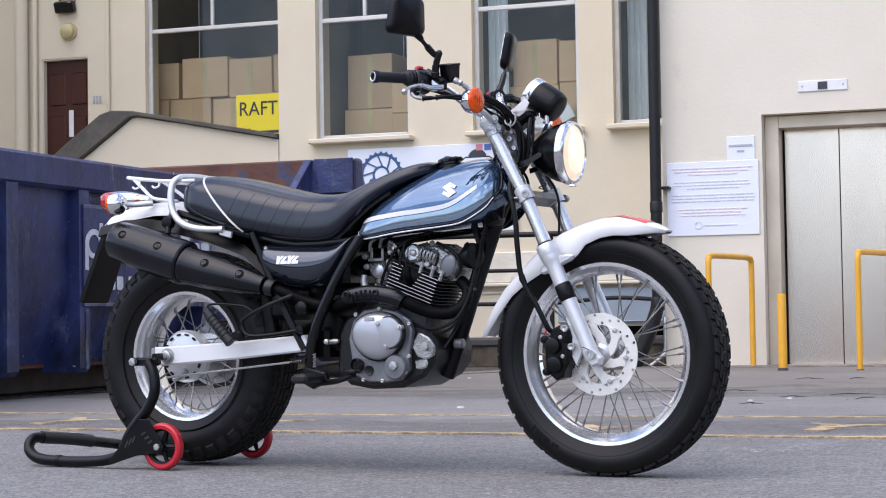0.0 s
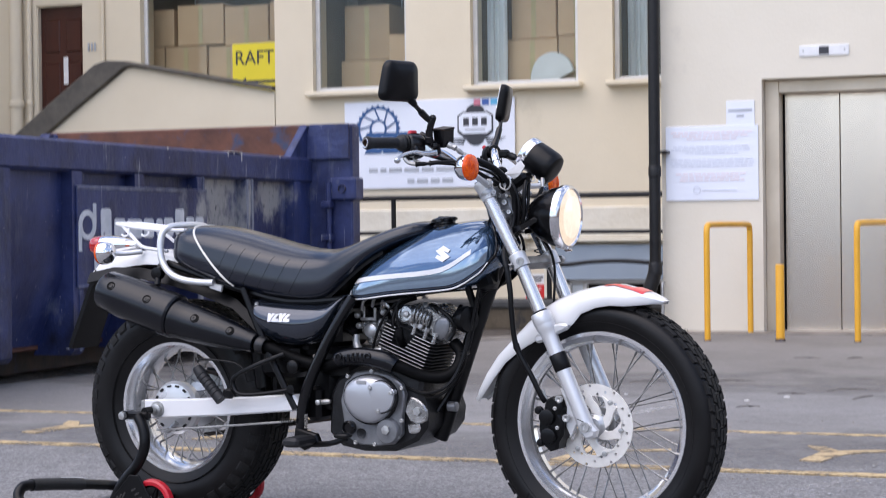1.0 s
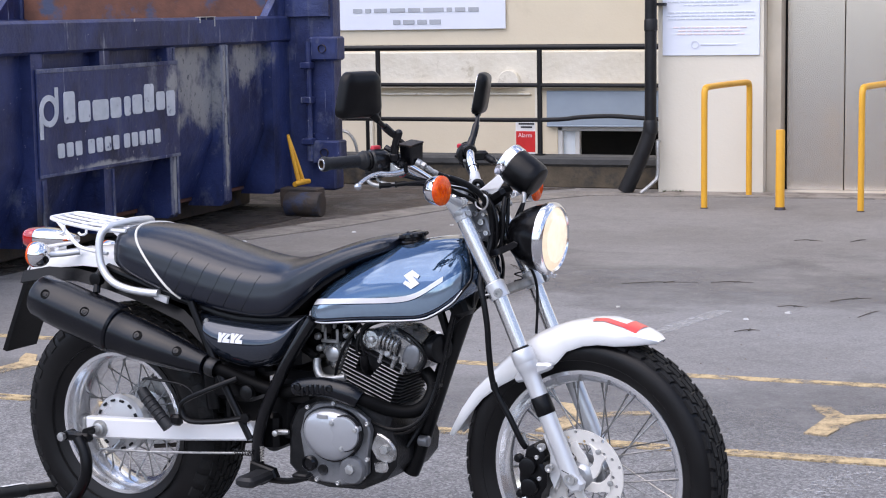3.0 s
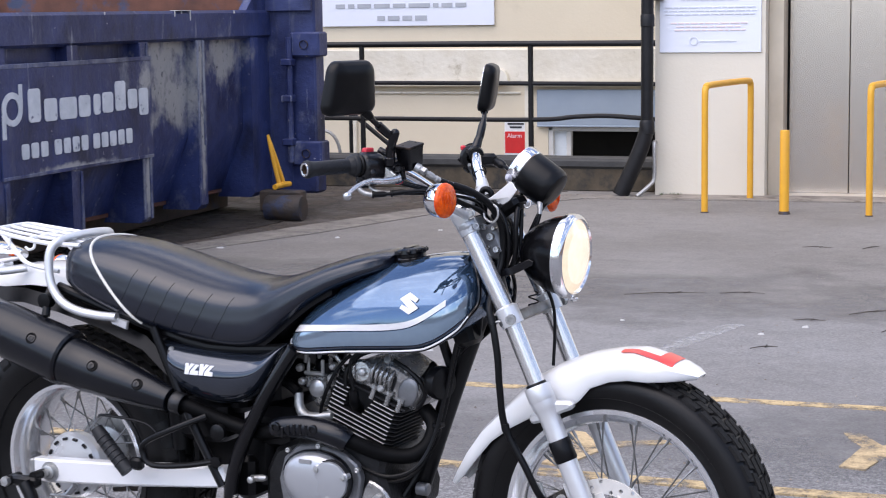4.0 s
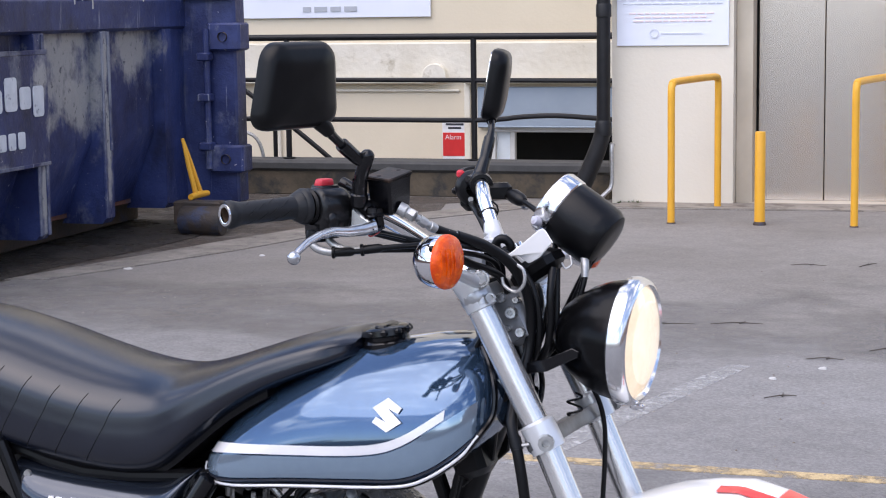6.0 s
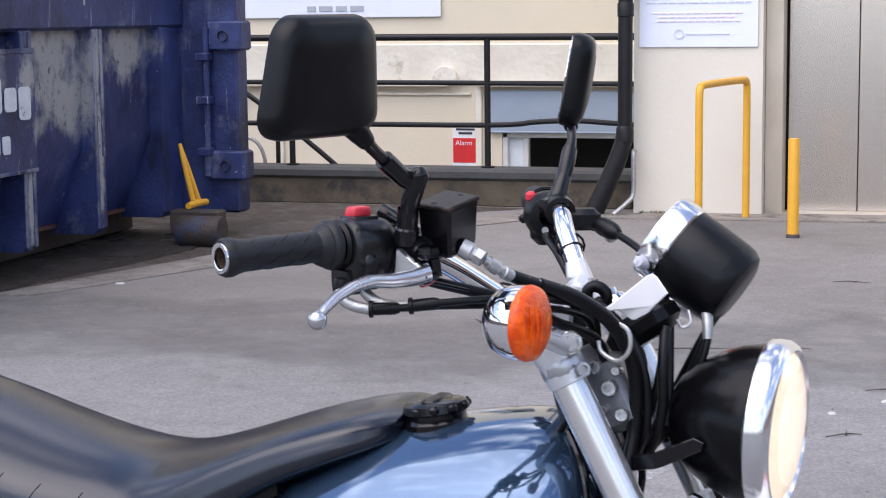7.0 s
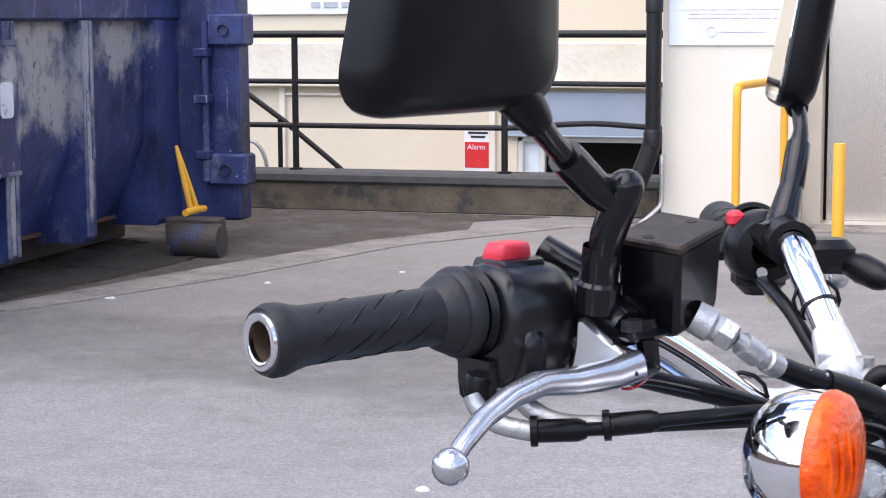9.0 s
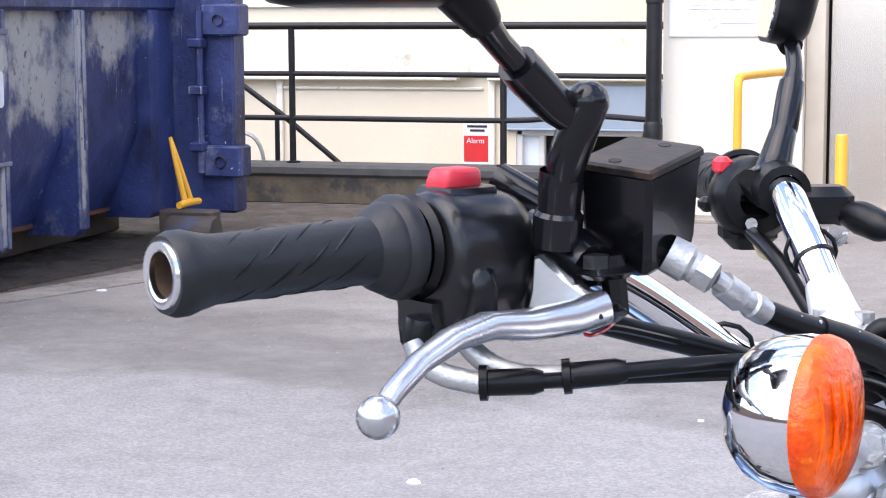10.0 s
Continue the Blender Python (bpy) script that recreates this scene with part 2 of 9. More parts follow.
def glass(name, tint=(0.92, 0.94, 0.93), rough=0.02):
    """A pane that lets light straight through and mirrors the sky a little."""
    m = bpy.data.materials.new(name)
    m.use_nodes = True
    n, l = m.node_tree.nodes, m.node_tree.links
    out = n["Material Output"]
    n.remove(n["Principled BSDF"])
    t, g, mx, f = (n.new(k) for k in ("ShaderNodeBsdfTransparent", "ShaderNodeBsdfGlossy", "ShaderNodeMixShader", "ShaderNodeFresnel"))
    t.inputs["Color"].default_value = (*tint, 1)
    g.inputs["Roughness"].default_value = rough
    f.inputs["IOR"].default_value = 1.33
    l.new(f.outputs[0], mx.inputs[0])
    l.new(t.outputs[0], mx.inputs[1])
    l.new(g.outputs[0], mx.inputs[2])
    l.new(mx.outputs[0], out.inputs["Surface"])
    return m


M = dict(
    asphalt=tarmac("asphalt", (0.186, 0.183, 0.181), (0.117, 0.116, 0.115), (0.306, 0.302, 0.299), (0.86, 0.855, 0.85)),
    smooth_asphalt=tarmac("smooth_asphalt", (0.212, 0.206, 0.201), (0.174, 0.169, 0.165), (0.256, 0.250, 0.244), (0.83, 0.82, 0.81), 0.2, 0.09, (1.5, 1.5)),
    apron=tarmac("apron_tarmac", (0.201, 0.188, 0.174), (0.168, 0.157, 0.145), (0.240, 0.225, 0.209), (0.79, 0.775, 0.755), 0.2, 0.09, (4.35, 1.7)),
    concrete=surface("concrete_strip", (0.285, 0.252, 0.215), (0.205, 0.180, 0.152), 4, 0.9, bump=0.3, bump_scale=120, spots=(0.130, 0.108, 0.086), spot_scale=5, spot_at=0.52),
    yellow_line=worn_paint("yellow_line", (0.50, 0.375, 0.20), 0.47, 11),
    yellow_mark=worn_paint("yellow_mark", (0.50, 0.375, 0.21), 0.46, 6),
    white_line=worn_paint("white_line", (0.46, 0.46, 0.45), 0.545, 26, 0.14),
    worn_strip=worn_paint("worn_strip", (0.285, 0.258, 0.225), 0.40, 3.2, 0.30),
    chalk=worn_paint("chalk_smear", (0.50, 0.50, 0.49), 0.60, 34, 0.07),
    cream=surface("cream_render", (0.70, 0.62, 0.475), (0.665, 0.585, 0.445), 1.3, 0.85, bump=0.15, bump_scale=45, spots=(0.58, 0.51, 0.385), spot_scale=0.9, spot_at=0.62),
    cream_right=surface("cream_render_lift", (0.72, 0.665, 0.555), (0.69, 0.635, 0.525), 1.1, 0.85, bump=0.15, bump_scale=45, spots=(0.60, 0.55, 0.465), spot_scale=1.1, spot_at=0.64),
    old_white=surface("old_white_masonry", (0.74, 0.70, 0.60), (0.66, 0.61, 0.50), 3.5, 0.9, bump=0.7, bump_scale=22, spots=(0.48, 0.43, 0.33), spot_scale=5, spot_at=0.62),
    coping=surface("dark_coping", (0.075, 0.068, 0.06), (0.12, 0.108, 0.09), 7, 0.85, bump=0.4, bump_scale=50, spots=(0.16, 0.16, 0.10), spot_scale=4, spot_at=0.63),
    plinth=surface("dirty_plinth", (0.115, 0.090, 0.060), (0.062, 0.050, 0.034), 5, 0.9, bump=0.5, bump_scale=30, spots=(0.036, 0.034, 0.031), spot_scale=3.5, spot_at=0.50),
    plinth_cap=surface("plinth_bitumen", (0.045, 0.045, 0.045), (0.07, 0.07, 0.068), 8, 0.8, bump=0.3),
    steel=surface("brushed_steel", (0.68, 0.63, 0.57), (0.60, 0.555, 0.50), 1.3, 0.24, 0.90, bump=0.22, bump_scale=1.6, stretch=(1, 1, 0.45), rough_var=0.10),
    steel_frame=surface("steel_frame", (0.62, 0.54, 0.43), (0.54, 0.47, 0.37), 4, 0.40, 0.45),
    black_metal=surface("black_railing", (0.008, 0.008, 0.009), (0.014, 0.014, 0.015), 14, 0.45, spec=0.3, bump=0.1),
    dirt=worn_paint("damp_dirt", (0.070, 0.053, 0.040), 0.45, 2.4, 0.20),
    fork_chrome=surface("fork_chrome", (0.72, 0.705, 0.69), (0.66, 0.65, 0.635), 9, 0.26, 0.85, rough_var=0.05),
    hoop_yellow=surface("barrier_yellow", (0.78, 0.40, 0.03), (0.72, 0.36, 0.03), 8, 0.42, bump=0.1, spots=(0.25, 0.12, 0.03), spot_scale=22, spot_at=0.7),
    white_paint=surface("white_gloss_paint", (0.66, 0.65, 0.63), (0.58, 0.575, 0.55), 5, 0.45, bump=0.06),
    board=surface("printed_board", (0.76, 0.79, 0.86), (0.74, 0.77, 0.85), 2, 0.35),
    ink_blue=surface("ink_blue", (0.025, 0.09, 0.25), rough=0.4),
    ink_dark=surface("ink_dark", (0.035, 0.035, 0.045), rough=0.4),
    ink_grey=surface("ink_grey", (0.42, 0.44, 0.48), rough=0.4),
    ink_red=surface("ink_red", (0.83, 0.71, 0.73), rough=0.4),
    ink_white=surface("ink_white", (0.8, 0.8, 0.8), rough=0.4),
    icon_red=surface("icon_red", (0.65, 0.03, 0.03), rough=0.4),
    icon_blue=surface("icon_blue", (0.06, 0.14, 0.45), rough=0.4),
    icon_sky=surface("icon_sky", (0.13, 0.50, 0.80), rough=0.4),
    icon_pink=surface("icon_pink", (0.70, 0.22, 0.30), rough=0.4),
    sign_yellow=surface("sign_yellow", (0.80, 0.68, 0.03), (0.76, 0.64, 0.03), 3, 0.5),
    card=surface("cardboard", (0.56, 0.40, 0.25), (0.50, 0.35, 0.215), 3, 0.85, vary=0.18),
    room=surface("dim_room", (0.24, 0.19, 0.15), (0.17, 0.135, 0.105), 2, 0.9),
    curtain=surface("pale_curtain", (0.74, 0.79, 0.82), (0.66, 0.71, 0.74), 6, 0.8),
    pane=glass("window_pane"),
    blue_panel=surface("blue_grey_panel", (0.30, 0.36, 0.43), (0.27, 0.33, 0.40), 3, 0.5),
    # near-black colour paints the shade inside openings, slots and pits
    dark_hole=surface("hole_shade", (0.025, 0.023, 0.022), rough=0.9),
    door_brown=surface("red_brown_door", (0.060, 0.014, 0.008), (0.034, 0.008, 0.005), 4, 0.36, stretch=(1, 1, 0.2), bump=0.1),
    lamp_cream=surface("lamp_cream", (0.55, 0.46, 0.24), rough=0.4),
    skip_blue=chipped_paint("skip_blue", 0.585, BARE),
    skip_worn=chipped_paint("skip_worn", 0.54, BARE),
    skip_edge=chipped_paint("skip_chipped", 0.60),
    skip_scraped=chipped_paint("skip_scraped", 0.44),
    rust=surface("skip_rust", (0.15, 0.062, 0.040), (0.085, 0.040, 0.030), 5, 0.85, bump=0.5, bump_scale=28, spots=(0.05, 0.065, 0.12), spot_scale=3, spot_at=0.55),
    skip_logo=surface("skip_lettering", (0.62, 0.64, 0.68), (0.50, 0.53, 0.57), 12, 0.6, spots=(0.05, 0.06, 0.14), spot_scale=16, spot_at=0.6),
    grimy=surface("grimy_metal", (0.028, 0.024, 0.022), (0.070, 0.048, 0.034), 7, 0.7, bump=0.4, spots=(0.035, 0.045, 0.085), spot_scale=5, spot_at=0.55),
    # motorcycle
    rubber=surface("tyre_rubber", (0.0045, 0.0043, 0.0045), (0.0075, 0.0070, 0.0070), 12, 0.40, spec=0.22, bump=0.04, bump_scale=160),
    tread=surface("tread_rubber", (0.010, 0.010, 0.0105), (0.016, 0.0155, 0.015), 18, 0.65, spec=0.15, bump=0.2, bump_scale=140),
    rim=surface("anodised_rim", (0.92, 0.92, 0.925), (0.84, 0.84, 0.845), 8, 0.17, 0.90, rough_var=0.06),
    alu=surface("cast_aluminium", (0.50, 0.505, 0.51), (0.40, 0.405, 0.41), 12, 0.34, 0.75, bump=0.06, bump_scale=220),
    alu_cover=surface("painted_engine_cover", (0.43, 0.44, 0.46), (0.39, 0.40, 0.42), 6, 0.34, 0.55, coat=0.25),
    case_grey=surface("satin_case_grey", (0.25, 0.255, 0.265), (0.15, 0.153, 0.16), 14, 0.38, 0.60, bump=0.06, bump_scale=240),
    alu_dark=surface("engine_case_dark", (0.035, 0.0355, 0.037), (0.016, 0.016, 0.017), 14, 0.34, 0.6, bump=0.15, bump_scale=180, spots=(0.16, 0.16, 0.16), spot_scale=18, spot_at=0.66),
    engine_bright=surface("engine_bright", (0.60, 0.595, 0.58), (0.24, 0.237, 0.23), 22, 0.26, 0.80, bump=0.12, bump_scale=160),
    fin=surface("cooling_fin", (0.022, 0.022, 0.023), (0.016, 0.016, 0.017), 20, 0.5, 0.2, spec=0.3),
    fin_edge=surface("polished_fin_edge", (0.66, 0.65, 0.62), (0.52, 0.51, 0.48), 30, 0.35, 0.35),
    lever_alu=surface("polished_lever", (0.58, 0.585, 0.595), (0.49, 0.495, 0.505), 20, 0.24, 0.92, bump=0.02, bump_scale=500),
    brick=surface("far_brick", (0.20, 0.13, 0.10), (0.26, 0.18, 0.14), 2, 0.9, bump=0.3, bump_scale=20),
    chrome=surface("chrome", (0.80, 0.80, 0.81), (0.76, 0.76, 0.77), 6, 0.06, 1.0, rough_var=0.03),
    fork_silver=surface("fork_leg_silver", (0.68, 0.685, 0.69), (0.62, 0.625, 0.63), 7, 0.30, 0.45, coat=0.3),
    disc=surface("brake_disc_steel", (0.84, 0.81, 0.76), (0.74, 0.715, 0.67), 25, 0.36, 0.4),
    spoke_steel=surface("spoke_steel", (0.30, 0.30, 0.295), (0.20, 0.20, 0.195), 30, 0.3, 0.8),
    zinc=surface("zinc_plated", (0.50, 0.50, 0.49), (0.36, 0.36, 0.35), 70, 0.40, 0.75, bump=0.12, bump_scale=380),
    white_plastic=surface("white_fender", (0.80, 0.80, 0.79), (0.78, 0.78, 0.77), 3, 0.22, coat=0.5, rough_var=0.04),
    white_swing=surface("white_swingarm", (0.76, 0.76, 0.76), (0.73, 0.73, 0.73), 5, 0.30, coat=0.2),
    tank_blue=surface("metallic_navy", (0.062, 0.118, 0.205), (0.057, 0.109, 0.19), 60, 0.09, 0.72, coat=1.0, rough_var=0.03),
    tank_pale=surface("metallic_pale_blue", (0.25, 0.34, 0.435), (0.235, 0.32, 0.415), 60, 0.10, 0.65, coat=1.0, rough_var=0.03),
    stripe=surface("tank_stripe", (0.72, 0.71, 0.72), rough=0.25, coat=1.0),
    side_dark=surface("side_cover_dark", (0.024, 0.031, 0.046), (0.020, 0.027, 0.041), 40, 0.11, 0.6, coat=1.0, rough_var=0.03),
    # blue in the base colour stands in for sky sheen on black vinyl
    leather=surface("sky_tinted_vinyl", (0.0040, 0.0058, 0.0120), (0.0055, 0.0076, 0.0150), 25, 0.24, spec=0.60, bump=0.02, bump_scale=420, rough_var=0.07),
    piping=surface("white_piping", (0.74, 0.72, 0.66), rough=0.4),
    satin_black=surface("satin_black", (0.003, 0.003, 0.0035), (0.0045, 0.0045, 0.005), 10, 0.32, spec=0.22, bump=0.03, bump_scale=200, rough_var=0.06),
    gloss_black=surface("gloss_black", (0.003, 0.003, 0.004), (0.0045, 0.0045, 0.0055), 9, 0.19, coat=0.1, spec=0.3, rough_var=0.04),
    lamp_black=surface("lamp_bowl_black", (0.0025, 0.0025, 0.003), (0.0035, 0.0035, 0.004), 12, 0.24, spec=0.16, rough_var=0.04),
    rim_chrome=surface("soft_chrome", (0.78, 0.78, 0.79), (0.72, 0.72, 0.73), 8, 0.17, 1.0, rough_var=0.04),
    skip_shade=worn_paint("oily_stain", (0.026, 0.020, 0.015), 0.40, 1.9, 0.20),
    plastic=surface("black_plastic", (0.0030, 0.0030, 0.0034), (0.0046, 0.0046, 0.005), 30, 0.33, spec=0.19, bump=0.02, bump_scale=700),
    housing=surface("housing_plastic", (0.0050, 0.0050, 0.0056), (0.0075, 0.0075, 0.0082), 30, 0.24, spec=0.36, bump=0.02, bump_scale=500),
    worn_lid=surface("worn_black_lid", (0.006, 0.0055, 0.006), (0.016, 0.012, 0.011), 60, 0.36, spec=0.16, bump=0.03, bump_scale=300, spots=(0.040, 0.026, 0.020), spot_scale=60, spot_at=0.50),
    ink_pale=surface("ink_pale", (0.68, 0.71, 0.79), rough=0.4),
    grip=surface("grip_rubber", (0.012, 0.0125, 0.014), (0.017, 0.0175, 0.019), 30, 0.46, spec=0.3, bump=0.06, bump_scale=300),
    # bluish base puts a sky reflection into the black finish
    exhaust=surface("sky_tinted_exhaust", (0.0028, 0.0034, 0.0056), (0.0040, 0.0048, 0.0072), 8, 0.25, 0.0, spec=0.36, bump=0.02, bump_scale=150, rough_var=0.06),
    bore_rust=surface("bore_rust", (0.07, 0.038, 0.018), (0.04, 0.022, 0.012), 60, 0.8),
    header_black=surface("header_black", (0.0028, 0.0028, 0.003), (0.004, 0.004, 0.0042), 20, 0.5, spec=0.08, bump=0.05, bump_scale=200),
    amber=surface("amber_lens", (0.90, 0.115, 0.0), (0.58, 0.042, 0.0), 75, 0.17, coat=0.12, spec=0.35, bump=0.25, bump_scale=200, spots=(1.0, 0.28, 0.01), spot_scale=55, spot_at=0.58),
    red_lens=surface("red_lens", (0.45, 0.008, 0.008), rough=0.12, coat=1.0),
    red_button=surface("red_button", (0.58, 0.022, 0.038), rough=0.4),
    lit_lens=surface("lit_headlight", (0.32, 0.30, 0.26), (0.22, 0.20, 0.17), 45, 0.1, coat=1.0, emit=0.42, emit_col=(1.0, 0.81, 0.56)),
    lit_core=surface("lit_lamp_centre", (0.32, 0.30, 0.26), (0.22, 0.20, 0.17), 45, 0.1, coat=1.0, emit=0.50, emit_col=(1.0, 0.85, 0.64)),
    stand_red=surface("stand_wheel_red", (0.50, 0.010, 0.022), (0.42, 0.008, 0.018), 12, 0.38),
    decal_red=surface("decal_red", (0.75, 0.045, 0.030), rough=0.3, coat=0.5),
    twig=surface("dry_twig", (0.06, 0.05, 0.042), (0.10, 0.085, 0.07), 30, 0.9),
    litter=surface("pale_litter", (0.55, 0.54, 0.52), rough=0.8),
    weed=surface("weed_green", (0.06, 0.09, 0.03), (0.09, 0.11, 0.04), 30, 0.7),
    mirror_glass=surface("mirror_glass", (0.85, 0.86, 0.87), rough=0.03, metal=1.0, rough_var=0.01),
    clear_knob=surface("clear_knob", (0.50, 0.48, 0.53), (0.34, 0.33, 0.40), 60, 0.12, coat=1.0),
    dial=surface("dial_face", (0.02, 0.02, 0.022), rough=0.4),
)


# ---- mesh building ----
class Geo:
    """Collects vertices and faces of one mesh."""

    def __init__(self):
        self.v, self.f = [], []

    def add(self, verts, faces):
        k = len(self.v)
        self.v += [tuple(p) for p in verts]
        self.f += [tuple(i + k for i in f) for f in faces]
        return self

    def loft(self, rings, cap=True, closed=True, loop=False):
        n = len(rings[0])
        verts = [p for r in rings for p in r]
        faces = []
        m = len(rings)
        for a in range(m if loop else m - 1):
            b = (a + 1) % m
            for i in range(n if closed else n - 1):
                j = (i + 1) % n
                faces.append((a * n + i, a * n + j, b * n + j, b * n + i))
        if cap and closed and not loop:
            faces += [tuple(range(n))[::-1], tuple(range((m - 1) * n, m * n))]
        return self.add(verts, faces)

    def tube(self, pts, r, n=8, sub=4, loop=False):
        P = [Vector(p) for p in pts]
        R = list(r) if isinstance(r, (list, tuple)) else [r] * len(P)
        if sub > 1 and len(P) > 2:
            Q, S = [], []
            last = len(P) if loop else len(P) - 1
            for i in range(last):
                if loop:
                    p0, p1, p2, p3 = (P[(i + k) % len(P)] for k in (-1, 0, 1, 2))
                else:
                    p0, p1, p2, p3 = P[max(i - 1, 0)], P[i], P[i + 1], P[min(i + 2, len(P) - 1)]
                for s in range(sub):
                    t = s / sub
                    Q.append(0.5 * ((2 * p1) + (p2 - p0) * t + (2 * p0 - 5 * p1 + 4 * p2 - p3) * t * t + (3 * p1 - p0 - 3 * p2 + p3) * t ** 3))
                    S.append(R[i] + (R[(i + 1) % len(R)] - R[i]) * t)
            if not loop:
                Q.append(P[-1]), S.append(R[-1])
            P, R = Q, S
        rings, up = [], None
        for i, p in enumerate(P):
            if loop:
                d = (P[(i + 1) % len(P)] - P[i - 1]).normalized()
            else:
                d = (P[min(i + 1, len(P) - 1)] - P[max(i - 1, 0)]).normalized()
            if up is None:
                up = d.orthogonal().normalized()
            up = (up - d * up.dot(d)).normalized()
            w = d.cross(up)
            rings.append([p + (up * math.cos(2 * math.pi * k / n) + w * math.sin(2 * math.pi * k / n)) * R[i] for k in range(n)])
        return self.loft(rings, loop=loop)

    def lathe(self, prof, o, axis, n=32, loop=False):
        """Turns (radius, along) pairs round an axis through o."""
        d = Vector(axis).normalized()
        u = d.orthogonal().normalized()
        w = d.cross(u)
        o = Vector(o)
        rings = []
        for k in range(n):
            a = 2 * math.pi * k / n
            q = u * math.cos(a) + w * math.sin(a)
            rings.append([o + q * max(r, 1e-4) + d * h for r, h in prof])
        verts = [p for r in rings for p in r]
        m = len(prof)
        faces = []
        for k in range(n):
            b = (k + 1) % n
            for i in range(m if loop else m - 1):
                j = (i + 1) % m
                faces.append((k * m + i, b * m + i, b * m + j, k * m + j))
        return self.add(verts, faces)

    def box(self, c, size, b=0.004, turn=None):
        """A box with chamfered edges."""
        hx, hy, hz = (s / 2 for s in size)
        b = min(b, hx * 0.9, hy * 0.9, hz * 0.9)
        rings = []
        for z, e in ((-hz, b), (-hz + b, 0), (hz - b, 0), (hz, b)):
            x, y = hx - e, hy - e
            cx, cy = (b if not e else b * 0.6), (b if not e else b * 0.6)
            rings.append([(x - cx, -y, z), (x, -y + cy, z), (x, y - cy, z), (x - cx, y, z), (-x + cx, y, z), (-x, y - cy, z), (-x, -y + cy, z), (-x + cx, -y, z)])
        t = turn or Matrix.Identity(3)
        c = Vector(c)
        return self.loft([[c + t @ Vector(p) for p in r] for r in rings])

    def prism(self, poly, y0, y1, b=0.003, make=None):
        """Pushes a side-view outline (x, z) from y0 to y1, its rims chamfered by b."""
        make = make or (lambda x, y, z: (x, y, z))
        n = len(poly)
        area = sum(poly[i][0] * poly[(i + 1) % n][1] - poly[(i + 1) % n][0] * poly[i][1] for i in range(n))
        sgn = 1 if area > 0 else -1
        ins = []
        for i in range(n):
            a, p, c = Vector(poly[i - 1]), Vector(poly[i]), Vector(poly[(i + 1) % n])
            e1, e2 = (p - a).normalized(), (c - p).normalized()
            nrm = (Vector((-e1.y, e1.x)) + Vector((-e2.y, e2.x)))
            nrm = nrm.normalized() * sgn if nrm.length > 1e-6 else Vector((0, 0))
            ins.append(p + nrm * b)
        s = 1 if y1 > y0 else -1
        rings = [[make(p.x, y0, p.y) for p in ins], [make(x, y0 + s * b, z) for x, z in poly],
                 [make(x, y1 - s * b, z) for x, z in poly], [make(p.x, y1, p.y) for p in ins]]
        return self.loft(rings)

    def ball(self, c, r, n=16, squash=(1, 1, 1)):
        c = Vector(c)
        rings = []
        for i in range(1, n // 2):
            a = math.pi * i / (n // 2)
            rings.append([c + Vector((r * math.sin(a) * math.cos(2 * math.pi * k / n) * squash[0], r * math.sin(a) * math.sin(2 * math.pi * k / n) * squash[1], r * math.cos(a) * squash[2])) for k in range(n)])
        return self.loft(rings)

    def mirrored(self):
        g = Geo()
        g.v = [(x, -y, z) for x, y, z in self.v]
        g.f = [f[::-1] for f in self.f]
        return g

    def mesh(self, name, mat, sharp=35):
        me = bpy.data.meshes.new(name)
        me.from_pydata(self.v, [], self.f)
        bm = bmesh.new()
        bm.from_mesh(me)
        bmesh.ops.recalc_face_normals(bm, faces=bm.faces)
        bm.to_mesh(me)
        bm.free()
        me.polygons.foreach_set("use_smooth", [True] * len(me.polygons))
        me.set_sharp_from_angle(angle=radians(sharp))
        me.materials.append(mat)
        return me


def part(name, geo, mat, parent, label="", sharp=35):
    """One mesh under a thing or under a part."""
    ob = new(name, geo.mesh(name, M[mat], sharp))
    ob.parent = parent
    if label:
        ob["label"] = label
    return ob


def thing(name, label, category, m=None, group="", kind="", geo=None, mat=None):
    """A top-level thing: a mesh, or an Empty that holds its parts."""
    ob = new(name, geo.mesh(name, M[mat]) if geo else None)
    if m is not None:
        ob.matrix_world = m
    return tagged(ob, label, category, group, kind)


def lettering(text, size, depth=0.002):
    """Flat letters as vertices and faces, x along the line, y up, centred."""
    cu = bpy.data.curves.new("letters", "FONT")
    cu.body, cu.size, cu.align_x, cu.align_y, cu.extrude = text, size, "CENTER", "CENTER", depth
    ob = bpy.data.objects.new("letters", cu)
    scene.collection.objects.link(ob)
    bpy.context.view_layer.update()
    me = bpy.data.meshes.new_from_object(ob.evaluated_get(bpy.context.evaluated_depsgraph_get()))
    verts, faces = [v.co.copy() for v in me.vertices], [tuple(p.vertices) for p in me.polygons]
    bpy.data.objects.remove(ob)
    bpy.data.curves.remove(cu)
    bpy.data.meshes.remove(me)
    return verts, faces


def arc(cx, cz, r, a0, a1, n):
    return [(cx + r * math.cos(radians(a0 + (a1 - a0) * i / n)), cz + r * math.sin(radians(a0 + (a1 - a0) * i / n))) for i in range(n + 1)]


# ---- the yard: ground, lines, apron ----
WALL_Y, LIFT_Y, RAIL_Y = 11.99, 9.836, 10.138

ground = thing("ground", "aged grey asphalt yard with worn patches", "ground", kind="structure",
               geo=Geo().add([(-300, -300, 0), (300, -300, 0), (300, 400, 0), (-300, 400, 0)], [(0, 1, 2, 3)]), mat="asphalt")


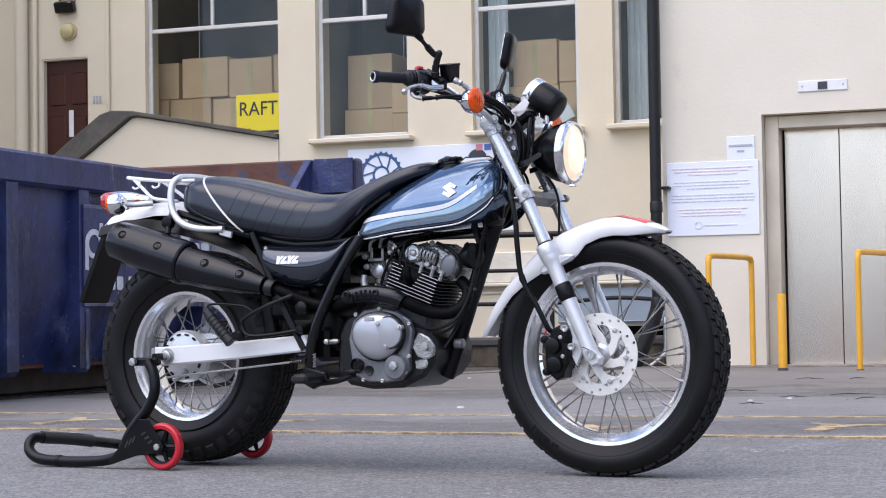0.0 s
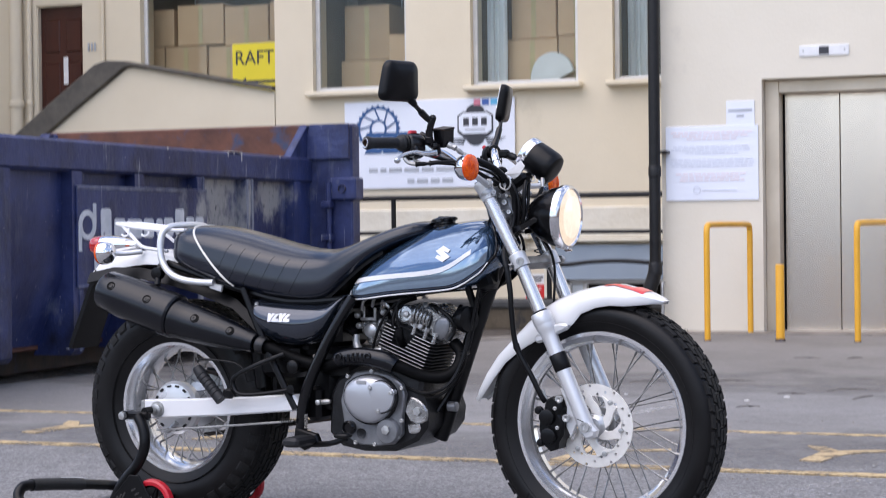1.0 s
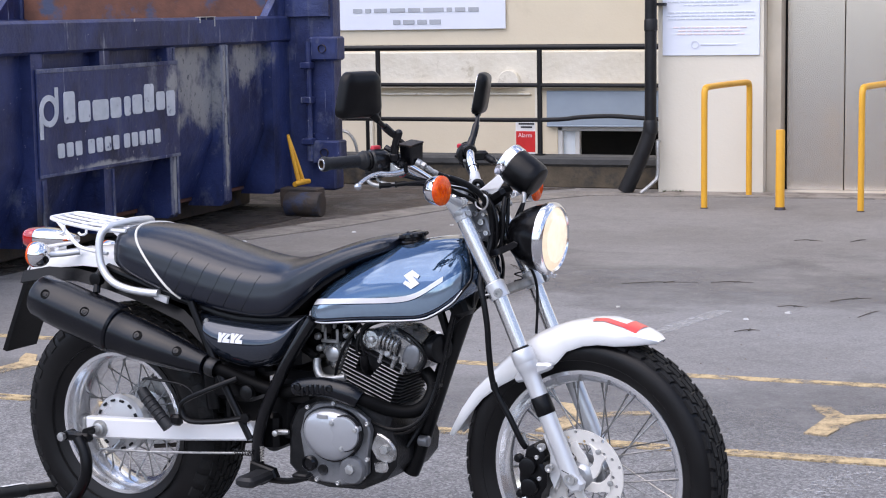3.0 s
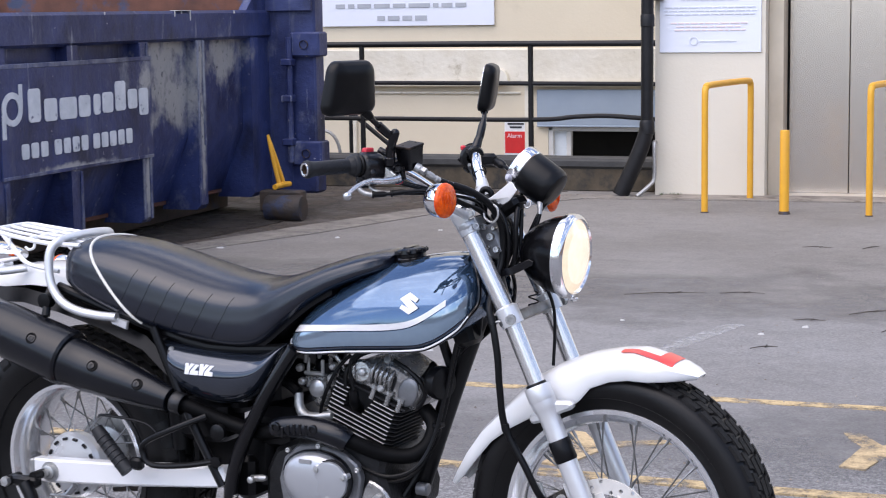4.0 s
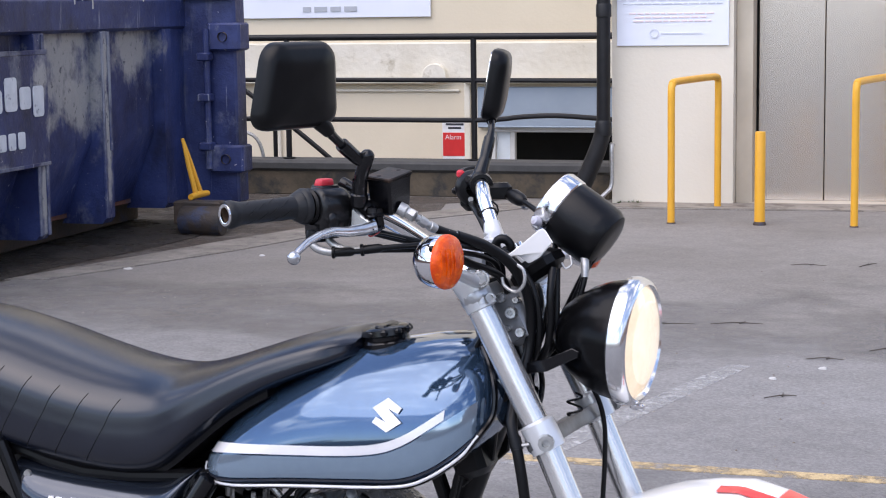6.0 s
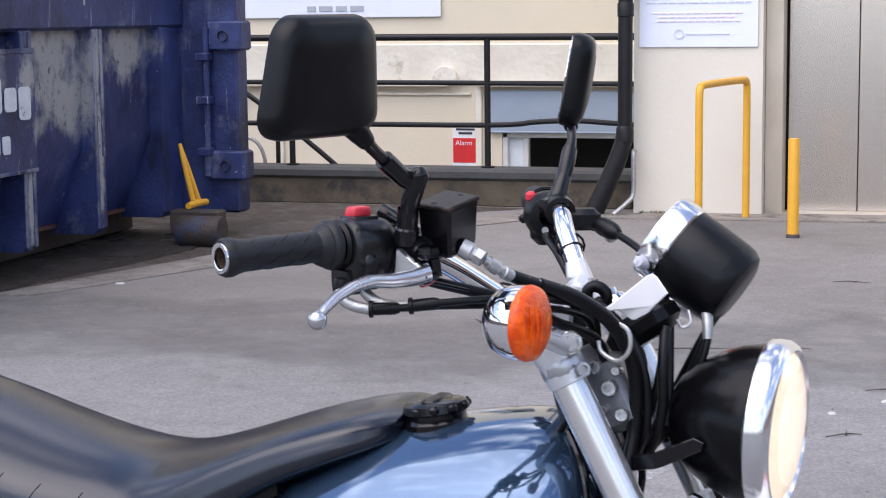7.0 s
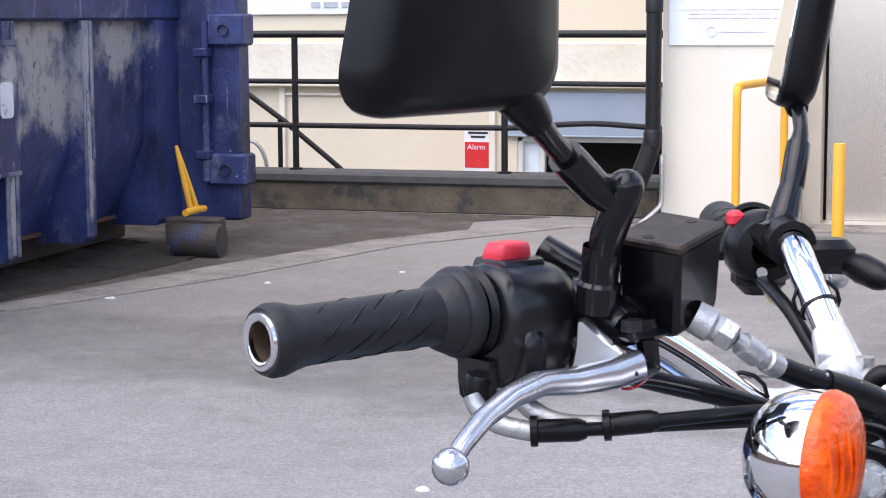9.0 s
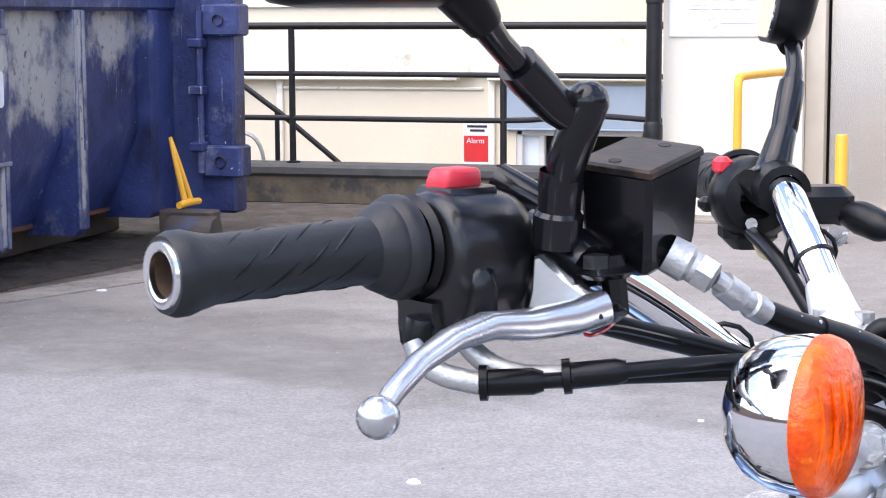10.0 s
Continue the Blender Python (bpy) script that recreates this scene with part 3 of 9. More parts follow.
def slab(name, poly, z, mat, label, category, parent=None):
    """A thin flat layer on the ground."""
    g = Geo()
    n = len(poly)
    g.add([(x, y, 0.0) for x, y in poly] + [(x, y, z) for x, y in poly],
          [tuple(range(n, 2 * n))] + [(i, (i + 1) % n, n + (i + 1) % n, n + i) for i in range(n)])
    if parent:
        return part(name, g, mat, parent, label)
    return thing(name, label, category, kind="structure", geo=g, mat=mat)


def sheet(name, edge, far, z0, z1, mat, label):
    """A surface course whose near edge feathers into the ground."""
    P = edge + far
    n = len(P)
    g = Geo().add([(x, y - (0.5 if i < len(edge) else 0), z0) for i, (x, y) in enumerate(P)] + [(x, y, z1) for x, y in P], [tuple(range(n, 2 * n))] + [(i, (i + 1) % n, n + (i + 1) % n, n + i) for i in range(n)])
    return thing(name, label, "pavement", kind="structure", geo=g, mat=mat)


sheet("resurfaced_yard", [(-14, 1.5), (-6, 1.4), (-3.1, 1.3), (-1.6, 1.4), (-0.2, 1.3), (1.5, 1.4), (9, 1.5)], [(9, 10.3), (-14, 10.3)], 0.0012, 0.004, "smooth_asphalt", "smoother grey tarmac across the yard")
sheet("apron", [(-12, 4.6), (-4.35, 4.4), (-2.6, 4.2), (-0.9, 4.2), (0.4, 4.3), (9, 4.5)], [(9, 10.3), (-2.0, 10.3), (-2.0, 10.1), (-12, 10.1)], 0.0046, 0.0052, "apron", "smoother brownish tarmac apron along the building")
slab("concrete_strip", [(-4.34, 5.80), (-4.12, 5.86), (-3.62, 7.05), (-3.2, 8.4), (-2.5, 9.45), (0.5, 9.62), (0.5, 9.82), (-2.7, 9.72), (-3.45, 8.55), (-3.86, 7.4)], 0.012,
     "worn_strip", "pale worn concrete strip beside the skip and the wall", "pavement")
slab("dirt_patch", [(-4.9, 4.6), (-4.42, 5.3), (-4.30, 5.85), (-4.02, 6.6), (-3.84, 7.35), (-3.60, 8.1), (-3.42, 8.55), (-3.05, 9.1), (-3.15, 9.6), (-2.75, 9.95), (-7.0, 10.0), (-7.0, 4.4)], 0.0105, "dirt", "damp brown dirt beside the skip", "dirt")
# sheet paints the skip's underside shade over brown dirt
slab("oily_stain", [(-4.75, 3.0), (-4.62, 4.1), (-4.55, 4.9), (-4.36, 5.6), (-4.30, 6.2), (-4.16, 6.9), (-4.08, 7.5), (-4.14, 8.0), (-4.5, 8.3), (-6.6, 8.4), (-6.8, 5.0), (-6.7, 2.6)], 0.0145, "skip_shade", "painted shade and brown dirt under the skip", "dirt")
slab("wall_footing", [(-1.98, 9.55), (3.5, 9.62), (3.5, 10.15), (-1.98, 9.83)], 0.016, "concrete", "pale concrete footing before the lift", "pavement")
LINES = [
    ([(-9, 3.06), (-9, 2.98), (-3.3, 2.915), (-0.3, 2.83), (0.52, 2.825), (4.5, 2.78), (4.5, 2.85), (0.52, 2.895), (-0.3, 2.90), (-3.3, 2.985)], "yellow_line", "worn yellow parking line on the asphalt"),
    ([(-9, 1.95), (-9, 1.87), (-2.7, 1.77), (0.0, 1.65), (0.65, 1.64), (4.5, 1.60), (4.5, 1.67), (0.65, 1.715), (0.0, 1.72), (-2.7, 1.84)], "yellow_line", "worn yellow parking line on the asphalt"),
    ([(-0.985, 2.80), (-0.885, 2.80), (-0.45, 4.42), (-0.535, 4.44)], "white_line", "faint white painted line on the asphalt"),
]
for poly, mat, label in LINES:
    slab("painted_line", poly, 0.0062 if mat == "yellow_line" else 0.0056, mat, label, "road marking")
for mx, my in ((0.30, 2.22), (-0.58, 2.02), (-3.05, 2.36), (-2.2, 2.3), (1.6, 2.1)):
    mark = [(-0.10, 0.24), (-0.03, 0.22), (0.04, 0.09), (0.12, 0.13), (0.30, 0.20), (0.31, 0.165), (0.14, 0.075), (0.08, 0.0), (0.05, -0.10), (0.02, -0.23), (-0.06, -0.21), (-0.04, -0.08), (-0.02, 0.06), (-0.06, 0.13)]
    slab("painted_mark", [(mx + x, my + y) for x, y in mark], 0.0068, "yellow_mark", "worn yellow painted bay mark on the asphalt", "road marking")
for poly in ([(0.22, 0.93), (0.31, 0.90), (0.40, 1.05), (0.52, 1.35), (0.63, 1.80), (0.60, 1.95), (0.50, 1.93), (0.44, 1.62), (0.34, 1.32), (0.26, 1.12)],
             [(0.05, 0.98), (0.17, 0.94), (0.25, 1.02), (0.21, 1.13), (0.10, 1.15), (0.03, 1.08)], [(-0.45, -0.55), (-0.10, -0.60), (0.20, -0.35), (0.10, -0.20), (-0.30, -0.33)]):
    slab("chalk_smear", poly, 0.0050 if poly[0][1] > 0 else 0.0016, "chalk", "faint white chalky smear on the asphalt", "stain")

TWIGS = [(-0.98, 5.20, 0.20, 20), (-0.62, 5.30, 0.11, 12), (-0.2, 4.6, 0.07, 5), (0.04, 4.88, 0.12, 40), (0.17, 4.48, 0.11, 70), (-0.29, 3.9, 0.06, 30), (-0.49, 7.09, 0.09, 0), (-0.2, 7.15, 0.08, 60), (-1.9, 5.6, 0.10, 120)]
for x, y, length, turn in TWIGS:
    c, s = math.cos(radians(turn)), math.sin(radians(turn))
    g = Geo().tube([(-length * c, -length * s, 0.006), (-0.3 * length * c + 0.01, -0.3 * length * s, 0.012), (0.35 * length * c, 0.35 * length * s + 0.012, 0.008), (length * c, length * s, 0.006)], [0.0016, 0.0026, 0.0022, 0.0010], 6)
    g.tube([(0.1 * length * c, 0.1 * length * s, 0.008), (0.45 * length * c - 0.02, 0.45 * length * s + 0.05, 0.007)], [0.003, 0.0015], 5)
    thing("twig", "thin dark dry twig lying on the asphalt", "twig", pose(x, y, 0), "twigs on the ground", geo=g, mat="twig")
rng = random.Random(4)
for x, y, r in ((-0.19, 4.42, 0.018), (-0.35, 4.2, 0.012), (-1.0, 4.4, 0.014), (-3.9, 6.3, 0.03), (-2.9, 7.4, 0.02), (-3.4, 6.9, 0.025), (-1.6, 3.5, 0.02)):
    pts = [(r * (0.6 + 0.7 * rng.random()) * math.cos(a), r * (0.4 + 0.6 * rng.random()) * math.sin(a)) for a in [k * math.pi / 4 for k in range(8)]]
    g = Geo().loft([[(px, py, 0.0) for px, py in pts], [(px * 0.7, py * 0.7, 0.005 + 0.004 * rng.random()) for px, py in pts]])
    thing("litter_scrap", "small pale crumpled scrap on the asphalt", "litter", pose(x, y, 0.004), "scraps on the ground", geo=g, mat="litter")
# gravel and grit scattered over the yard
g = Geo()
for _ in range(900):
    x, y = rng.uniform(-4.0, 2.5), rng.uniform(-0.8, 9.3)
    r = rng.uniform(0.002, 0.006)
    g.add([(x - r, y, 0.004), (x, y - r, 0.004), (x + r, y, 0.004), (x, y + r, 0.004), (x, y, 0.004 + r)], [(0, 1, 4), (1, 2, 4), (2, 3, 4), (3, 0, 4)])
thing("grit", "loose grey grit strewn over the asphalt", "grit", kind="stuff", geo=g, mat="concrete")


# ---- the building ----
def wall_with_holes(name, x0, x1, z0, z1, y0, y1, holes, mat, label):
    """A wall along x from y0 (front) to y1, with rectangular openings right through."""
    xs = sorted({x0, x1, *[h[0] for h in holes], *[h[1] for h in holes]})
    zs = sorted({z0, z1, *[h[2] for h in holes], *[h[3] for h in holes]})
    solid = lambda a, b: 0 <= a < len(xs) - 1 and 0 <= b < len(zs) - 1 and not any(
        h[0] <= (xs[a] + xs[a + 1]) / 2 <= h[1] and h[2] <= (zs[b] + zs[b + 1]) / 2 <= h[3] for h in holes)
    g = Geo()
    for a in range(len(xs) - 1):
        for b in range(len(zs) - 1):
            if not solid(a, b):
                continue
            X0, X1, Z0, Z1 = xs[a], xs[a + 1], zs[b], zs[b + 1]
            g.add([(X0, y0, Z0), (X1, y0, Z0), (X1, y0, Z1), (X0, y0, Z1)], [(0, 1, 2, 3)])
            g.add([(X0, y1, Z0), (X1, y1, Z0), (X1, y1, Z1), (X0, y1, Z1)], [(3, 2, 1, 0)])
            for ok, q in ((solid(a - 1, b), ((X0, Z0), (X0, Z1))), (solid(a + 1, b), ((X1, Z1), (X1, Z0))), (solid(a, b - 1), ((X1, Z0), (X0, Z0))), (solid(a, b + 1), ((X0, Z1), (X1, Z1)))):
                if not ok:
                    (ax, az), (bx, bz) = q
                    g.add([(ax, y0, az), (ax, y1, az), (bx, y1, bz), (bx, y0, bz)], [(0, 1, 2, 3)])
    me = bpy.data.meshes.new(name)
    me.from_pydata(g.v, [], g.f)
    me.materials.append(M[mat])
    return tagged(new(name, me), label, "wall", kind="structure")


TOP = 7.5
WIN = [(-6.05, -5.06), (-4.40, -3.335), (-3.0, -2.15)]
wall_north = wall_with_holes("wall_north", -6.46, -2.05, -0.2, TOP, WALL_Y, WALL_Y + 0.35,
                             [(a, b, 2.22, 4.3) for a, b in WIN] + [(-3.48, -2.12, -0.02, 0.365)], "cream", "cream painted masonry wall with windows")
wall_lift = wall_with_holes("wall_lift", -2.05, 7.0, -0.2, TOP, LIFT_Y, LIFT_Y + 0.3, [(-1.24, -0.12, -0.19, 2.01)], "cream_right", "cream painted wall with a steel lift door")
g = Geo().box((-1.90, (LIFT_Y + WALL_Y + 0.3) / 2 + 0.15, TOP / 2), (0.295, WALL_Y - LIFT_Y + 0.0, TOP), 0.003)
thing("wall_return", "cream painted return wall beside the railing", "wall", kind="structure", geo=g, mat="cream_right")
wall_west = wall_with_holes("wall_west", -14.5, -6.1, -0.2, TOP, 13.0, 13.3, [(-8.53, -6.6, 2.30, 4.6), (-9.83, -9.25, 1.3, 3.39)], "cream", "cream painted recessed wall with a door and a wide window")
g = Geo().box((-6.31, 12.66, TOP / 2), (0.30, 0.66, TOP), 0.003)
thing("wall_jog", "cream painted corner of the wall", "wall", kind="structure", geo=g, mat="cream")
# side wall added out of view, it keeps sun off the recessed wall
thing("wall_far_west", "unseen cream wall added to shade the recessed wall", "wall", kind="structure", geo=Geo().box((-10.75, 10.4, TOP / 2), (0.3, 5.2, TOP), 0.003), mat="cream")

# plain unseen walls added behind the camera: close the yard, darken low reflections
for nm, c, sz in (("wall_south", (0, -24, 1.2), (50, 0.4, 2.4)), ("wall_east", (20, -4, 2.6), (0.4, 40, 5.2)), ("wall_southwest", (-22, -8, 1.6), (0.4, 32, 3.2))):
    thing(nm, "unseen brick wall added to darken reflections", "wall", kind="structure", geo=Geo().box(c, sz, 0.01), mat="brick")

# ledge, old masonry band and panel mouldings behind the railing
part("masonry_band", Geo().box((-4.3, WALL_Y - 0.02, 0.90), (4.3, 0.055, 0.30), 0.012), "old_white", wall_north, "rough old whitewashed band")
part("ledge", Geo().box((-4.9, WALL_Y - 0.045, 0.735), (2.0, 0.10, 0.03), 0.008), "old_white", wall_north)
part("ledge", Geo().box((-2.95, WALL_Y - 0.045, 0.735), (1.45, 0.10, 0.03), 0.008), "old_white", wall_north)
g = Geo().prism([(-4.02, 0.76)] + arc(-3.91, 0.78, 0.10, 180, 0, 10) + [(-3.80, 0.76)], WALL_Y - 0.12, WALL_Y - 0.05, 0.006)
part("vent_hood", g, "old_white", wall_north, "half-round painted vent hood")
for x in (-5.3, -3.66):
    part("pilaster_strip", Geo().box((x, WALL_Y - 0.014, 0.36), (0.05, 0.03, 0.72), 0.006), "old_white", wall_north)
# plaque lines that frame blind panels
part("panel_moulding", Geo().box((-4.5, WALL_Y - 0.012, 0.66), (1.55, 0.024, 0.02), 0.005), "old_white", wall_north)


def window(name, x0, x1, z0, z1, y, transom, mullion, label, sill=True, curtain_side=None):
    """A white framed window: frame bars, transom, panes, sill."""
    w = thing(name, label, "window", kind="structure")
    d, t = 0.05, 0.045
    g = Geo()
    yc = y + 0.10
    for bx, bz, sx, sz in ((x0 + t / 2, (z0 + z1) / 2, t, z1 - z0), (x1 - t / 2, (z0 + z1) / 2, t, z1 - z0), ((x0 + x1) / 2, z0 + t / 2, x1 - x0 - 2 * t, t), ((x0 + x1) / 2, z1 - t / 2, x1 - x0 - 2 * t, t), ((x0 + x1) / 2, transom, x1 - x0 - 2 * t, t)):
        g.box((bx, yc, bz), (sx, d, sz), 0.006)
    if mullion:
        g.box((mullion, yc, (transom + z1) / 2), (t * 0.8, d * 0.9, z1 - transom - t), 0.006)
    part("window_frame", g, "white_paint", w, "white painted window frame")
    for a, b in ((z0 + t, transom - t / 2), (transom + t / 2, z1 - t)):
        pane = part("pane", Geo().box(((x0 + x1) / 2, yc, (a + b) / 2), (x1 - x0 - 2 * t, 0.006, b - a), 0.001), "pane", w)
        pane.visible_shadow = False
    if sill:
        part("window_sill", Geo().box(((x0 + x1) / 2, y - 0.03, z0 - 0.025), (x1 - x0 + 0.10, 0.17, 0.05), 0.010), "cream", w, "projecting painted sill")
    return w


window("window_1", -6.05, -5.06, 2.22, 4.3, WALL_Y, 3.42, -5.55, "white framed window, cardboard boxes stacked behind")
window("window_2", -4.40, -3.335, 2.22, 4.3, WALL_Y, 3.42, None, "white framed window, cardboard boxes stacked behind")
window("window_3", -3.0, -2.15, 2.22, 4.3, WALL_Y, 3.42, None, "white framed window with a pale curtain")
window("window_4", -8.53, -6.6, 2.30, 4.6, 13.0, 3.622, -7.75, "wide white framed window over the ramp", sill=False)


def room(name, x0, x1, y0, y1, z0, z1):
    """A dim storeroom behind windows: floor, back, sides and ceiling in one shell, open to the front."""
    g = Geo()
    t = 0.08
    g.box(((x0 + x1) / 2, (y0 + y1) / 2, z0 - t / 2), (x1 - x0, y1 - y0, t), 0.002)
    g.box(((x0 + x1) / 2, (y0 + y1) / 2, z1 + t / 2), (x1 - x0, y1 - y0, t), 0.002)
    g.box(((x0 + x1) / 2, y1 + t / 2, (z0 + z1) / 2), (x1 - x0, t, z1 - z0), 0.002)
    g.box((x0 - t / 2, (y0 + y1) / 2, (z0 + z1) / 2), (t, y1 - y0, z1 - z0), 0.002)
    g.box((x1 + t / 2, (y0 + y1) / 2, (z0 + z1) / 2), (t, y1 - y0, z1 - z0), 0.002)
    return thing(name, "dim storeroom behind the windows", "room", kind="structure", geo=g, mat="room")


room("storeroom_east", -6.1, -2.1, WALL_Y + 0.36, WALL_Y + 2.6, 2.1, 4.6)
room("storeroom_west", -9.0, -6.5, 13.32, 15.2, 2.2, 4.9)


def carton(x, y, z, w, d, h, turn=0):
    """A cardboard box: sides and two top flaps with a tape strip."""
    b = thing("cardboard_box", "brown cardboard box stacked behind the window", "box", pose(x, y, z, 0, 0, turn), "boxes in the storeroom")
    part("carton", Geo().box((0, 0, h / 2), (w, d, h), 0.006), "card", b)
    part("flap", Geo().box((0, -d / 4 - 0.002, h + 0.003), (w * 0.98, d / 2 - 0.006, 0.005), 0.001), "card", b)
    part("flap", Geo().box((0, d / 4 + 0.002, h + 0.003), (w * 0.98, d / 2 - 0.006, 0.005), 0.001), "card", b)
    part("tape", Geo().box((0, -d / 2 - 0.001, h / 2), (0.05, 0.003, h * 0.96), 0.0005), "lamp_cream", b, "brown packing tape")


for x, y, z, w, d, h, a in ((-5.70, 12.75, 2.1, 0.55, 0.45, 0.46, 3), (-5.22, 12.70, 2.1, 0.42, 0.40, 0.40, -4), (-5.68, 12.75, 2.57, 0.50, 0.42, 0.55, -3), (-5.25, 12.72, 2.51, 0.42, 0.38, 0.30, 5),
                            (-3.95, 12.75, 2.1, 0.5, 0.45, 0.6, 2), (-3.50, 12.75, 2.1, 0.36, 0.4, 0.62, -2), (-3.93, 12.77, 2.71, 0.46, 0.4, 0.45, -3), (-3.52, 12.76, 2.73, 0.36, 0.4, 0.4, 4)):
    carton(x, y, z, w, d, h, a)
for x, z, w, h in ((-8.70, 2.2, 0.46, 0.70), (-8.2, 2.2, 0.5, 0.70), (-7.68, 2.2, 0.48, 0.68), (-7.2, 2.2, 0.44, 0.72), (-6.75, 2.2, 0.42, 0.66), (-8.62, 2.91, 0.55, 0.40), (-8.02, 2.91, 0.56, 0.44), (-7.46, 2.89, 0.52, 0.42), (-6.95, 2.93, 0.46, 0.40)):
    carton(x, 13.62 + 0.05 * (w - 0.5), z, w, 0.4, h)
for x0, x1 in ((-4.36, -4.16), (-2.95, -2.75)):
    n = 14
    g = Geo().loft([[(x0 + (x1 - x0) * i / n, WALL_Y + 0.40 + 0.02 * math.sin(i * 1.9), z) for i in range(n + 1)] for z in (2.12, 4.5)], cap=False, closed=False)
    thing("curtain", "pale folded curtain behind the window", "curtain", group="curtains", geo=g, mat="curtain")
g = Geo().prism([(-0.22, 0.0)] + arc(0, 0.22, 0.22, 0, 180, 14)[0:1] + arc(0.0, 0.20, 0.21, 10, 170, 14) + [(-0.22, 0.2)], -0.03, 0.03, 0.01)
thing("chair_back", "pale rounded chair back behind the window", "chair", pose(-3.72, WALL_Y + 0.48, 2.15), geo=g, mat="curtain")

# window sign with an arrow
sign = thing("window_sign", "yellow sign reading RAFT with an arrow, in the window", "sign", pose(-7.2, 13.069, 2.60))
part("sign_board", Geo().box((0, 0, 0), (0.52, 0.012, 0.52), 0.003), "sign_yellow", sign)
v, f = lettering("RAFT", 0.215, 0.002)
part("letters", Geo().add([(p.x * 0.92, -0.009 - p.z, p.y + 0.10) for p in v], f), "ink_dark", sign, "black serif capitals")
part("arrow", Geo().prism([(-0.17, -0.15), (-0.10, -0.10), (-0.10, -0.135), (0.24, -0.135), (0.24, -0.165), (-0.10, -0.165), (-0.10, -0.20)], -0.010, -0.006, 0.0005), "ink_dark", sign, "black arrow")

# ramp parapet
parapet = thing("ramp_parapet", "cream ramp parapet with a dark coping", "wall", kind="structure")
poly = [(-6.47, 0.0), (-6.47, 2.25), (-8.06, 2.555), (-8.13, 2.545), (-8.70, 2.155), (-10.55, 0.83), (-10.55, 0.0)]
part("parapet_wall", Geo().prism(poly, WALL_Y, WALL_Y + 0.25, 0.004), "cream", parapet)
cop = [(-6.47, 2.255), (-8.05, 2.560), (-8.14, 2.550), (-8.71, 2.155), (-10.55, 0.84), (-10.58, 1.06), (-9.035, 2.205), (-8.489, 2.592), (-8.354, 2.632), (-8.089, 2.612), (-6.47, 2.302)]
part("coping", Geo().prism(cop, WALL_Y - 0.06, WALL_Y + 0.31, 0.01), "coping", parapet, "dark weathered coping stone")

# the door on the landing
thing("landing", "concrete landing before the door", "landing", kind="structure", geo=Geo().box((-9.2, 12.62, 0.64), (2.7, 0.74, 1.30), 0.01), mat="concrete")
door = thing("door_1", "red-brown panelled wooden door, shut", "door", kind="structure")
part("door_leaf", Geo().box((-9.54, 13.10, 2.34), (0.57, 0.045, 2.06), 0.004), "door_brown", door)
for dx in (-0.135, 0.135):
    for z, h in ((1.75, 0.50), (2.45, 0.60), (3.05, 0.36)):
        part("door_panel", Geo().box((-9.54 + dx, 13.075, z), (0.19, 0.02, h), 0.012), "door_brown", door)
part("notice", Geo().box((-9.50, 13.06, 2.66), (0.06, 0.004, 0.30), 0.001), "ink_white", door, "white paper notice")
part("door_frame", Geo().box((-9.845, 13.07, 2.36), (0.05, 0.12, 2.12), 0.005).box((-9.235, 13.07, 2.36), (0.05, 0.12, 2.12), 0.005).box((-9.54, 13.07, 3.40), (0.66, 0.12, 0.06), 0.005), "cream", door)
num = thing("number_plate", "small dark number on the cream wall", "sign", pose(-9.13, 12.99, 2.9))
for dx in (-0.04, 0.0, 0.04):
    part("bar", Geo().box((dx, 0, 0), (0.022, 0.008, 0.085), 0.001), "ink_grey", num)
lamp = thing("wall_lamp", "round cream bulkhead lamp on the wall", "lamp", pose(-9.48, 13.0, 3.68))
part("lamp_base", Geo().lathe([(0.10, 0.0), (0.10, -0.03), (0.0, -0.03)], (0, 0, 0), (0, 1, 0), 24), "lamp_cream", lamp)
part("lamp_glass", Geo().lathe([(0.088, -0.03), (0.08, -0.07), (0.05, -0.095), (0.0, -0.10)], (0, 0, 0), (0, 1, 0), 24), "lamp_cream", lamp)
flood = thing("floodlight", "dark blue floodlight on the wall", "lamp", pose(-9.5, 12.94, 3.95, 20))
part("housing", Geo().box((0, 0, 0), (0.24, 0.09, 0.13), 0.015), "gloss_black", flood)
part("bracket", Geo().tube([(-0.1, 0.02, 0.0), (-0.1, 0.09, 0.07), (0.1, 0.09, 0.07), (0.1, 0.02, 0)], 0.01, 6, 1), "black_metal", flood)
for x, r, y in ((-10.05, 0.075, 12.92), (-8.98, 0.022, 12.97), (-9.90, 0.03, 12.96)):
    p = thing("downpipe", "cream painted downpipe on the wall", "pipe", pose(x, y, 0))
    part("pipe", Geo().tube([(0, 0, 0.0), (0, 0, 7.4)], r, 14, 1), "cream", p)
    for z in (2.3, 4.2, 6.0):
        part("collar", Geo().lathe([(r, -0.04), (r * 1.2, -0.03), (r * 1.2, 0.03), (r, 0.04)], (0, 0, z), (0, 0, 1), 14), "cream", p)

